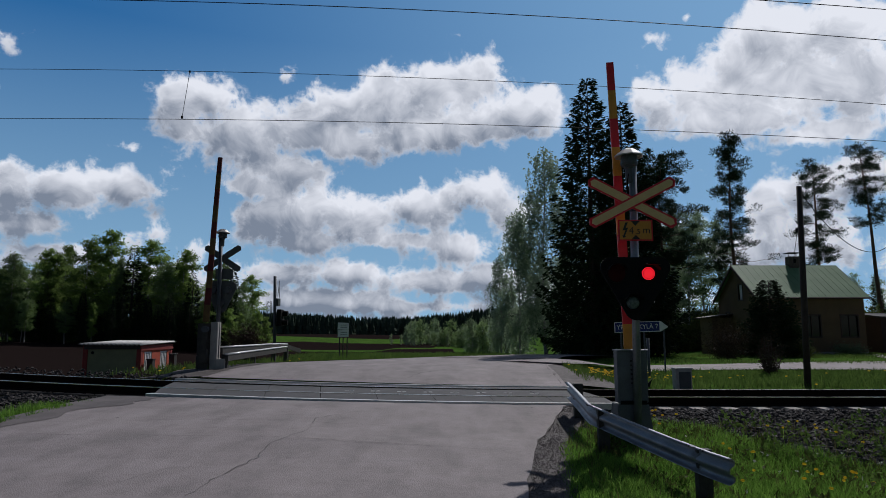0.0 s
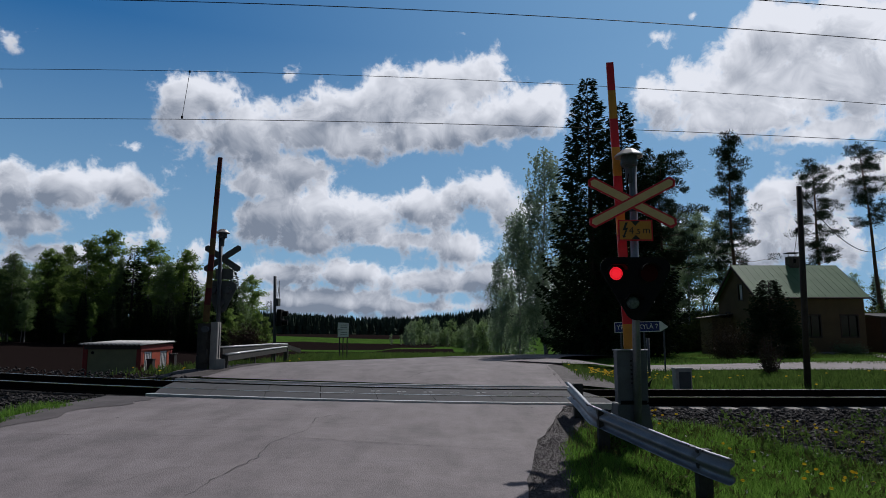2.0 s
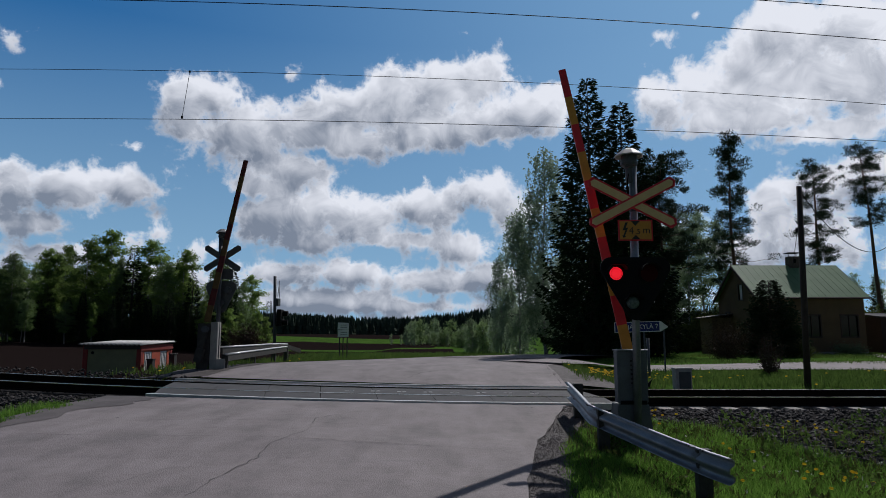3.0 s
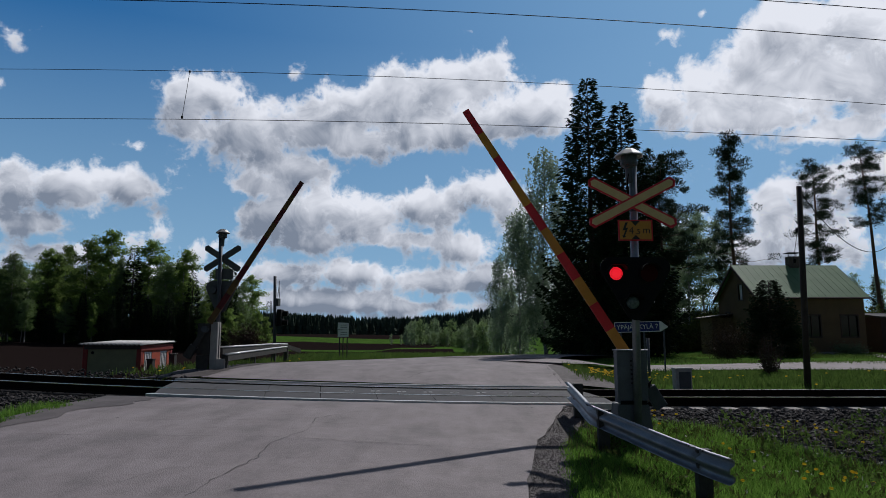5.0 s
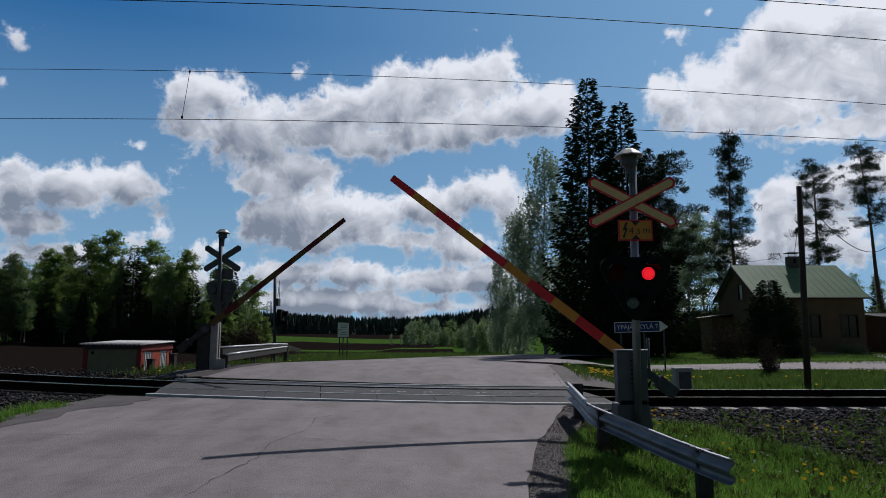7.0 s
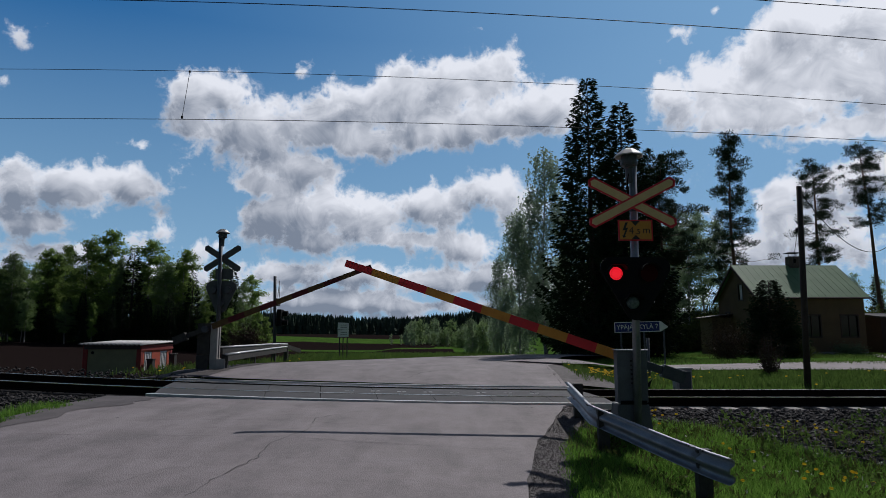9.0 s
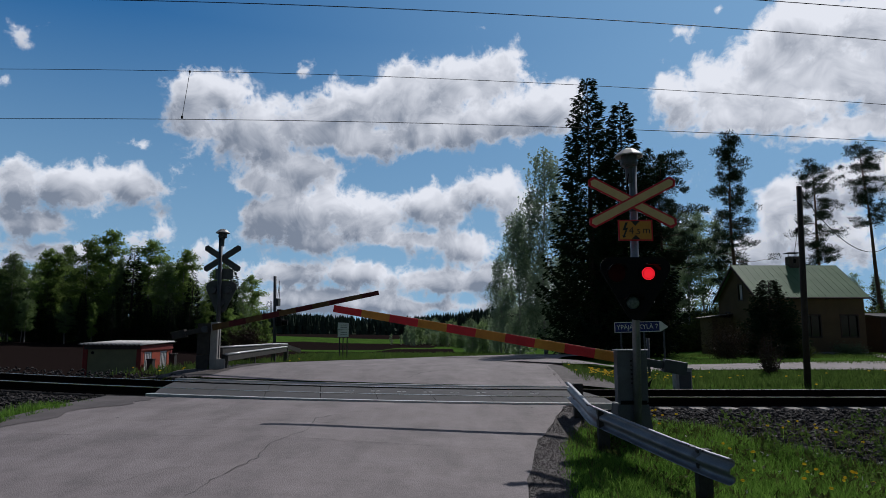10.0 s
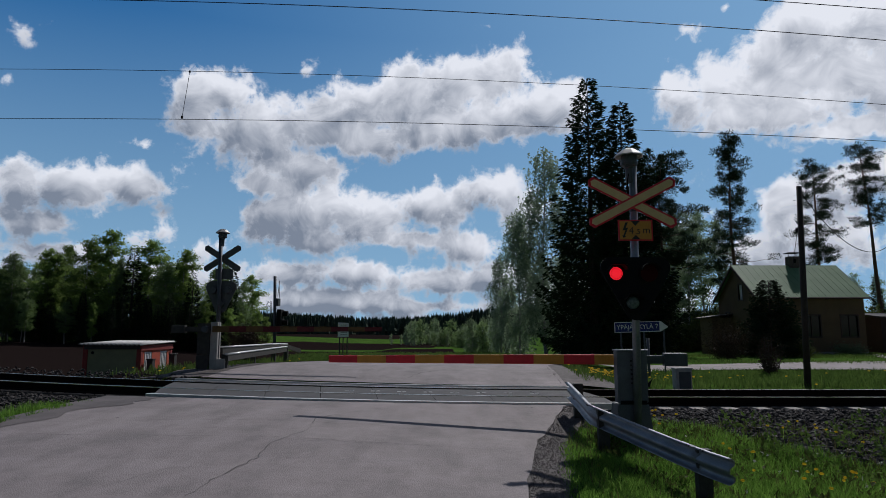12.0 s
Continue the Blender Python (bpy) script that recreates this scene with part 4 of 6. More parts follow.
            sh = part("shutter", bm, M_LENS_OFF, board, "added dark red flap imitating the unlit lens")
            shutters.append((sh, (x, -0.178, z + 0.136)))
    return shutters


def empty_part(name, parent):
    e = new(name)
    e.empty_display_size = 0.1
    e.parent = parent
    return e


def barrier(x, y, base, side, pivot, back):
    """A barrier machine with its arm; side -1 points the arm to the west, +1 to the east."""
    th = empty("level_crossing_barrier", x, y, base, "lowering barrier with red and yellow striped arm on grey housing", "barrier", "level crossing barriers")
    px, pz = pivot[0] - x, pivot[1] - base
    top = pz + 0.16
    cx, half = (0.0, 0.24) if not back else (-0.15, 0.17)
    bm = bmesh.new()
    slab(bm, [(cx - half, 0.42), (cx + half, 0.42), (cx + half, top), (cx - half, top)], -0.02, 0.38 if back else 0.2)
    bmesh.ops.bevel(bm, geom=list(bm.edges), offset=0.012, segments=2, affect="EDGES")
    part("drive_housing", bm, M_HOUSING if not back else M_POST, th, "grey sheet metal drive housing" if not back else "dark drive housing")
    bm = bmesh.new()
    low = half + 0.09 if not back else half
    slab(bm, [(cx - low, -0.3), (cx + low, -0.3), (cx + half, 0.4), (cx - half, 0.4)], -0.03, 0.39)
    bmesh.ops.bevel(bm, geom=list(bm.edges), offset=0.012, segments=2, affect="EDGES")
    part("foundation", bm, M_HOUSING if not back else M_POST, th, "tapered foundation")
    if back:
        bm = bmesh.new()
        B(bm, (0.13, 0.15, 0.5), (0.2, 0.26, 1.62), bevel=0.015)
        B(bm, (0.33, 0.15, 0.02), (0.26, 0.3, 0.56), bevel=0.02)
        part("concrete_post", bm, M_CONCRETE, th, "pale concrete post with a foot")
    else:
        bm = bmesh.new()
        B(bm, (0, 0.09, top + 0.012), (0.5, 0.25, 0.02), bevel=0.005)
        part("lid", bm, M_GALV, th, "pale metal lid")
    if not back:
        bm = bmesh.new()
        for k in range(6):
            B(bm, (-0.02, -0.024, top - 0.16 - k * 0.07), (0.03, 0.008, 0.028))
        part("marking", bm, M_INK, th)
        bm = bmesh.new()
        B(bm, (0, -0.03, 0.43), (0.42, 0.03, 0.06), bevel=0.006)
        part("flange", bm, M_BLACK, th)
        bm = bmesh.new()
        slab(bm, [(0.24, pz - 0.36), (0.33, pz - 0.27), (0.31, pz - 0.30), (0.26, pz - 0.44)], 0.0, 0.02)
        part("bracket", bm, M_BLACK, th)
    # the arm, along local +x from the pivot
    arm = empty_part("arm", th)
    length, n = (4.84, 10) if back else (5.08, 10)
    ya = 0.275 if not back else -0.16
    w0, w1 = 0.085, 0.06
    for k in range(n):
        step = (length - 0.2) / n if back else 0.5
        a, b = max(length - (n - k) * step, 0.15), length - (n - 1 - k) * step
        wa, wb = w0 + (w1 - w0) * a / length, w0 + (w1 - w0) * b / length
        bm = bmesh.new()
        slab(bm, [(a, -wa), (b, -wb), (b, wb), (a, wa)], ya, ya + 0.05)
        red = (n - 1 - k) % 2 == 0
        # the far arm's back-lit shade is put into these darker band colours
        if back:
            part("arm_band", bm, M_REDBACK if red else M_YELLOWBACK, arm, "dull red back of a band, shade in its colour" if red else "dull ochre back of a band, shade in its colour")
        else:
            part("arm_band", bm, M_RED if red else M_YELLOW, arm, "red reflective band" if red else "yellow reflective band")
    bm = bmesh.new()
    C(bm, (0, ya - 0.05, 0), (0, ya + 0.1, 0), 0.09, n=16)
    part("arm_hub", bm, M_GALVDARK, arm)
    for yy in (ya - 0.02, ya + 0.05):
        bm = bmesh.new()
        B(bm, (-0.3, yy + 0.02, 0), (0.8, 0.02, 0.13), bevel=0.006)
        part("counter_beam", bm, M_POST if back else M_GALVDARK, arm)
    bm = bmesh.new()
    B(bm, (-0.72, ya + 0.03, 0), (0.37, 0.16, 0.21), bevel=0.015)
    part("counterweight", bm, M_POST if back else M_GALVDARK, arm, "grey steel counterweight")
    return arm, (px, 0.0, pz), side


def build_far_signal():
    sig = empty("crossing_signal", -6.25, 17.75, 0.5, "crossing signal from behind with dark crossbuck and heart-shaped board", "crossing signal")
    bm = bmesh.new()
    C(bm, (0, 0, 0), (-0.05, 0, 3.85), 0.055, 0.055, 16)
    part("pole", bm, M_GALVDARK, sig, "grey tube pole", True)
    hooded_lamp(sig, 3.8, 0.85)
    cross = empty_part("crossbuck", sig)
    crossbuck(cross, 3.1, 0.07, 0.09, 0.61, 0.085, None, M_SIGNBACK, 0.66, "bare metal back of the board")
    bm = bmesh.new()
    B(bm, (0.07, 0.07, 2.66), (0.5, 0.012, 0.3), bevel=0.004)
    part("warning_plate", bm, M_SIGNBACK, sig, "grey back of a plate")
    bm = bmesh.new()
    slab(bm, board_outline(0.86, 0.86, 2.02), 0.06, 0.10)
    bmesh.ops.bevel(bm, geom=list(bm.edges), offset=0.01, segments=2, affect="EDGES")
    board = part("lamp_board", bm, M_SIGNBACK, sig, "heart-shaped grey back of a lamp board")
    for x, z in ((-0.2, 2.2), (0.2, 2.2), (0, 1.83)):
        bm = bmesh.new()
        C(bm, (x, 0.06, z), (x, -0.03, z), 0.11, 0.09, 16)
        part("lamp_case", bm, M_GALVDARK, board)


def build_side_signal():
    sig = empty("crossing_signal", -7.62, 29.0, 0.45, "slim dark crossing signal facing the side road with crossbuck edge-on", "crossing signal")
    bm = bmesh.new()
    C(bm, (0, 0, -0.3), (-0.1, 0, 3.65), 0.075, 0.07, 14)
    part("pole", bm, M_GALVDARK, sig, "dark grey pole", True)
    e = empty_part("crossbuck", sig)
    for s in (-1, 1):
        bm = bmesh.new()
        m = Matrix.Rotation(radians(101), 4, "Z") @ Matrix.Rotation(radians(38 * s), 4, "Y")
        B(bm, (0.1 + 0.015 * s, 0, 3.05), (1.15, 0.015, 0.15), m, 0.003)
        part("crossbuck_board", bm, M_SIGNBACK, e)
    bm = bmesh.new()
    B(bm, (0.07, 0, 2.45), (0.14, 0.4, 0.34), bevel=0.01)
    part("warning_plate", bm, M_SIGNBACK, sig)
    bm = bmesh.new()
    B(bm, (0.2, 0, 1.75), (0.2, 0.6, 0.75), bevel=0.05)
    board = part("lamp_board", bm, M_BLACK, sig, "black lamp board seen from the side")
    for z in (1.95, 1.55):
        bm = bmesh.new()
        C(bm, (0.28, 0.1, z), (0.52, 0.1, z - 0.02), 0.13, 0.12, 12)
        part("hood", bm, M_BLACK, board)


# ---------------- guard rails ----------------
def w_beam():
    """The folded section of a road guard rail, (out, up)."""
    mid = [(-0.03, 0.13), (0.03, 0.135), (0.075, 0.105), (0.08, 0.06), (0.02, 0.025), (0.015, -0.025), (0.08, -0.06), (0.075, -0.105), (0.03, -0.13), (0.0, -0.135)]
    return mid + [(s - 0.006, u) for s, u in mid[::-1]]


def build_near_guard():
    g = empty("guard_rail", 2.2, 9.0, 0, "bent galvanised steel guard rail on dark posts in grass", "guard rail", "guard rails by the crossing")
    o = Vector((2.2, 9.0, 0))
    knots = [(2.18, 11.4, 0.515), (2.17, 10.5, 0.42), (2.13, 9.5, 0.325), (2.38, 8.7, 0.24), (2.53, 8.1, 0.19), (2.68, 7.5, 0.145), (2.82, 6.95, 0.115), (2.91, 6.68, 0.10)]

    def along(f):
        f = f * (len(knots) - 1)
        i = min(int(f), len(knots) - 2)
        return Vector(knots[i]).lerp(Vector(knots[i + 1]), f - i)

    for a, b in ((0, 0.30), (0.285, 0.80), (0.79, 1.0)):
        bm = bmesh.new()
        path = [along(a + (b - a) * k / 14) - o + Vector((0, 0, 0.003 if a == 0.285 else 0)) for k in range(15)]
        path = [path[0]] + [(path[i - 1] + path[i] * 2 + path[i + 1]) / 4 for i in range(1, 14)] + [path[-1]]
        sweep(bm, [(-s, u) for s, u in w_beam()], path)
        part("beam", bm, M_GALV, g, "folded galvanised steel beam", True)
    for x, y, t in ((2.32, 11.1, 0.47), (2.29, 9.3, 0.24), (2.89, 7.28, 0.05)):
        bm = bmesh.new()
        B(bm, Vector((x, y, t - 0.25)) - o, (0.16, 0.12, 0.85), bevel=0.012)
        part("post", bm, M_POST, g, "dark wooden post")
    for f in (0.29, 0.78, 0.84):
        p = along(f) - o
        for dx in (-0.03, 0.03):
            bm = bmesh.new()
            bmesh.ops.create_icosphere(bm, subdivisions=1, radius=0.011, matrix=Matrix.Translation(p + Vector((-0.03, dx, 0.137))))
            part("bolt", bm, M_POST, g)


def build_far_guard():
    g = empty("guard_rail", -6.1, 20.0, 0.5, "double guard rail with shaded sides and sunlit tops put into its colours", "guard rail", "guard rails by the crossing")
    o = Vector((-6.1, 20.0, 0.5))
    path = [(-6.3, 18.2, 0.95), (-6.25, 20, 0.95), (-6.2, 22, 0.955), (-6.2, 24, 0.95), (-6.15, 25.2, 0.915), (-5.95, 26.6, 0.72)]
    # planks are coloured dark for the shaded side of the rail
    bm = bmesh.new()
    sweep(bm, [(-0.04, 0.14), (0.04, 0.14), (0.04, -0.03), (-0.04, -0.03)], [Vector(p) - o for p in path])
    part("beam", bm, M_POST, g, "plank of the rail, dark colour for its shaded side")
    # added pale tubes paint the sunlit upper edge
    bm = bmesh.new()
    tube = [(0.06 * math.cos(q * math.pi / 5), 0.155 + 0.03 * math.sin(q * math.pi / 5)) for q in range(10)]
    sweep(bm, tube, [Vector(p) - o for p in path[:-1]])
    part("sunlit_cap", bm, M_EDGE, g, "added rounded cap, pale colour for the sunlit top of the beam", True)
    inner = [(-5.94, 17.6, 0.77), (-5.98, 19.5, 0.785), (-6.02, 21.5, 0.80), (-6.08, 23.5, 0.815), (-6.13, 25.0, 0.82)]
    bm = bmesh.new()
    sweep(bm, [(-0.04, 0.14), (0.04, 0.14), (0.04, -0.03), (-0.04, -0.03)], [Vector(p) - o for p in inner])
    part("beam", bm, M_POST, g, "plank of the rail, dark colour for its shaded side")
    bm = bmesh.new()
    sweep(bm, tube, [Vector(p) - o for p in inner])
    part("sunlit_cap", bm, M_EDGE, g, "added rounded cap, pale colour for the sunlit top of the beam", True)
    for p in ((-5.93, 17.75), (-6.0, 20.6), (-6.05, 23.3), (-6.05, 25.1)):
        bm = bmesh.new()
        B(bm, Vector((p[0] - 0.1, p[1], 0.55)) - o, (0.16, 0.14, 0.75), bevel=0.012)
        part("post", bm, M_POST, g, "dark wooden post")


# ---------------- hut, house, poles, signs ----------------
def pierced(bm, u0, u1, z0, z1, holes, place, thick):
    """A wall with real openings: cells of a grid, left out where a hole is. place(u, depth, z) gives the point."""
    us = sorted({u0, u1, *[h[0] for h in holes], *[h[1] for h in holes]})
    zs = sorted({z0, z1, *[h[2] for h in holes], *[h[3] for h in holes]})
    for a, b in zip(us, us[1:]):
        for c, d in zip(zs, zs[1:]):
            if any(h[0] <= a and b <= h[1] and h[2] <= c and d <= h[3] for h in holes):
                continue
            v = [bm.verts.new(place(u, t, z)) for t in (0, thick) for u, z in ((a, c), (b, c), (b, d), (a, d))]
            for q in ((0, 1, 2, 3), (7, 6, 5, 4), (0, 4, 5, 1), (1, 5, 6, 2), (2, 6, 7, 3), (3, 7, 4, 0)):
                bm.faces.new([v[k] for k in q])
    bmesh.ops.remove_doubles(bm, verts=bm.verts, dist=0.0005)
    return bm


def window(parent, hole, place, pane, frame, bars=1):
    a, b, c, d = hole
    w = 0.09
    e = empty_part("window", parent)

    def bar(name, u0, u1, z0, z1, t0, t1, material):
        bm = bmesh.new()
        v = [bm.verts.new(place(u, t, z)) for t in (t0, t1) for u, z in ((u0, z0), (u1, z0), (u1, z1), (u0, z1))]
        for q in ((0, 1, 2, 3), (7, 6, 5, 4), (0, 4, 5, 1), (1, 5, 6, 2), (2, 6, 7, 3), (3, 7, 4, 0)):
            bm.faces.new([v[k] for k in q])
        part(name, bm, material, e)

    bar("frame", a - w, b + w, d, d + w, -0.03, 0.1, frame)
    bar("frame", a - w, b + w, c - w, c, -0.03, 0.1, frame)
    bar("frame", a - w, a, c, d, -0.03, 0.1, frame)
    bar("frame", b, b + w, c, d, -0.03, 0.1, frame)
    for k in range(bars):
        u = a + (b - a) * (k + 1) / (bars + 1)
        bar("glazing_bar", u - 0.025, u + 0.025, c, d, 0.02, 0.07, frame)
    bar("pane", a, b, c, d, 0.075, 0.085, pane)


def build_house():
    hx, hy, hz = 26.1, 45.0, 0.05
    h = empty("house", hx, hy, hz, "ochre plastered house with green sheet roof and brick chimney", "house")
    x0, x1, y1, eave, ridge = -3.7, 3.75, 6.6, 4.15, 6.55
    mid = y1 / 2
    front = lambda u, t, z: (u, t, z)
    holes = [(-0.65, 0.55, 1.22, 2.68), (2.05, 3.2, 1.22, 2.68)]
    bm = bmesh.new()
    pierced(bm, x0, x1, -0.4, eave, holes, front, 0.25)
    part("front_wall", bm, M_HOUSE, h, "ochre plaster wall")
    for q in holes:
        window(h, q, front, M_GLASS, M_TRIM)
    gable = lambda u, t, z: (x0 + t, u, z)
    gh = [(2.35, 2.95, 3.95, 5.05), (4.7, 5.25, 1.8, 3.0)]
    bm = bmesh.new()
    pierced(bm, 0.25, y1, -0.4, eave, [(4.7, 5.25, 1.8, 3.0), (2.35, 2.95, 3.95, eave)], gable, 0.25)
    part("gable_wall", bm, M_HOUSE, h, "ochre gable wall")
    bm = bmesh.new()
    f = lambda y: eave + (ridge - eave) * (y / mid if y < mid else (y1 - y) / mid)
    for ya, yb, lo in ((0.0, 2.35, eave), (2.35, 2.95, 5.05), (2.95, mid, eave), (mid, y1, eave)):
        pts = [(ya, lo), (yb, lo), (yb, max(f(yb), lo)), (ya, max(f(ya), lo))]
        va = [bm.verts.new((x0, y, z)) for y, z in pts]
        vb = [bm.verts.new((x0 + 0.25, y, z)) for y, z in pts]
        bm.faces.new(va)
        bm.faces.new(vb[::-1])
        for k in range(4):
            bm.faces.new((va[k], vb[k], vb[(k + 1) % 4], va[(k + 1) % 4]))
    part("gable_top", bm, M_HOUSE, h, "ochre gable top")
    window(h, gh[0], gable, M_CURTAIN, M_TRIM, 0)
    window(h, gh[1], gable, M_CURTAIN, M_TRIM, 0)
    bm = bmesh.new()
    B(bm, ((x0 + x1) / 2, y1 - 0.12, eave / 2 - 0.2), (x1 - x0, 0.25, eave + 0.4))
    part("back_wall", bm, M_HOUSE, h)
    bm = bmesh.new()
    va = [(0.25, -0.4), (y1 - 0.25, -0.4), (y1 - 0.25, eave), (mid, ridge - 0.1), (0.25, eave)]
    a = [bm.verts.new((x1 - 0.25, y, z)) for y, z in va]
    b = [bm.verts.new((x1, y, z)) for y, z in va]
    bm.faces.new(a)
    bm.faces.new(b[::-1])
    for k in range(5):
        bm.faces.new((a[k], b[k], b[(k + 1) % 5], a[(k + 1) % 5]))
    part("east_wall", bm, M_HOUSE, h)
    bm = bmesh.new()
    B(bm, ((x0 + x1) / 2, mid, -0.15), (x1 - x0 + 0.1, y1 + 0.1, 0.6))
    part("plinth", bm, M_CONCRETE, h, "grey plinth")
    # roof slopes of overlapping sheets, with seams
    for s in (-1, 1):
        bm = bmesh.new()
        over, ext = 0.3, 0.3
        slope = (ridge - eave) / mid
        ya, yb = (-over, mid) if s < 0 else (y1 + over, mid)
        za, zb = eave - slope * over, ridge
        n = 16
        xa, xb = x0 - ext, x1 + 0.25
        v = [bm.verts.new(p) for p in ((xa, ya, za + 0.06), (xb, ya, za + 0.06), (xb, yb, zb + 0.06), (xa, yb, zb + 0.06), (xa, ya, za), (xb, ya, za), (xb, yb, zb), (xa, yb, zb))]
        for q in ((0, 1, 2, 3), (7, 6, 5, 4), (0, 4, 5, 1), (1, 5, 6, 2), (2, 6, 7, 3), (3, 7, 4, 0)):
            bm.faces.new([v[i] for i in q])
        r = part("roof", bm, M_ROOF, h, "green painted sheet metal roof slope")
        for k in range(n + 1):
            u = xa + (xb - xa) * k / n
            bm = bmesh.new()
            v = [bm.verts.new(p) for p in ((u - 0.015, ya, za + 0.055), (u + 0.015, ya, za + 0.055), (u + 0.015, yb, zb + 0.055), (u - 0.015, yb, zb + 0.055),
                                           (u - 0.012, ya, za + 0.072), (u + 0.012, ya, za + 0.072), (u + 0.012, yb, zb + 0.072), (u - 0.012, yb, zb + 0.072))]
            for q in ((0, 1, 2, 3), (7, 6, 5, 4), (0, 4, 5, 1), (1, 5, 6, 2), (2, 6, 7, 3), (3, 7, 4, 0)):
                bm.faces.new([v[i] for i in q])
            part("seam", bm, M_ROOF, r)
    for ua in (x0 - 0.32, x1 + 0.28):
        bm = bmesh.new()
        for (ya, za), (yb, zb) in (((-0.3, eave - 0.22), (mid, ridge)), ((mid, ridge), (y1 + 0.3, eave - 0.22))):
            v = [bm.verts.new((ua + d, y, z + k)) for d in (-0.03, 0.03) for y, z, k in ((ya, za, -0.16), (yb, zb, -0.16), (yb, zb, 0.05), (ya, za, 0.05))]
            for q in ((0, 1, 2, 3), (7, 6, 5, 4), (0, 4, 5, 1), (1, 5, 6, 2), (2, 6, 7, 3), (3, 7, 4, 0)):
                bm.faces.new([v[i] for i in q])
        part("bargeboard", bm, M_TRIM, h, "dark brown bargeboard")
    bm = bmesh.new()
    C(bm, (x0 - 0.28, -0.35, eave - 0.24), (x1 + 0.25, -0.35, eave - 0.24), 0.06, n=8)
    part("gutter", bm, M_TRIM, h)
    ch = empty_part("chimney", h)
    for k in range(9):
        bm = bmesh.new()
        B(bm, (0.75, mid, 6.0 + k * 0.145), (0.82, 0.62, 0.135), bevel=0.01)
        part("brick_course", bm, M_BRICK, ch)
    bm = bmesh.new()
    B(bm, (0.75, mid, 6.62), (0.78, 0.58, 1.3))
    part("chimney_core", bm, M_CRACK, ch)
    bm = bmesh.new()
    B(bm, (0.75, mid, 7.55), (0.95, 0.75, 0.05), bevel=0.01)
    for dx in (-0.3, 0.3):
        B(bm, (0.75 + dx, mid, 7.42), (0.04, 0.04, 0.24))
    part("chimney_cap", bm, M_BLACK, ch, "black metal chimney cap")
    # lean-to porch behind the gable
    bm = bmesh.new()
    B(bm, (x0 - 0.8, 5.4, 1.2), (1.6, 2.2, 2.9))
    po = part("porch", bm, M_HOUSE, h, "small lean-to porch")
    bm = bmesh.new()
    B(bm, (x0 - 0.95, 5.4, 2.78), (2.1, 2.6, 0.1), Matrix.Rotation(radians(-8), 4, "Y"), 0.01)
    part("porch_roof", bm, M_TRIM, po)


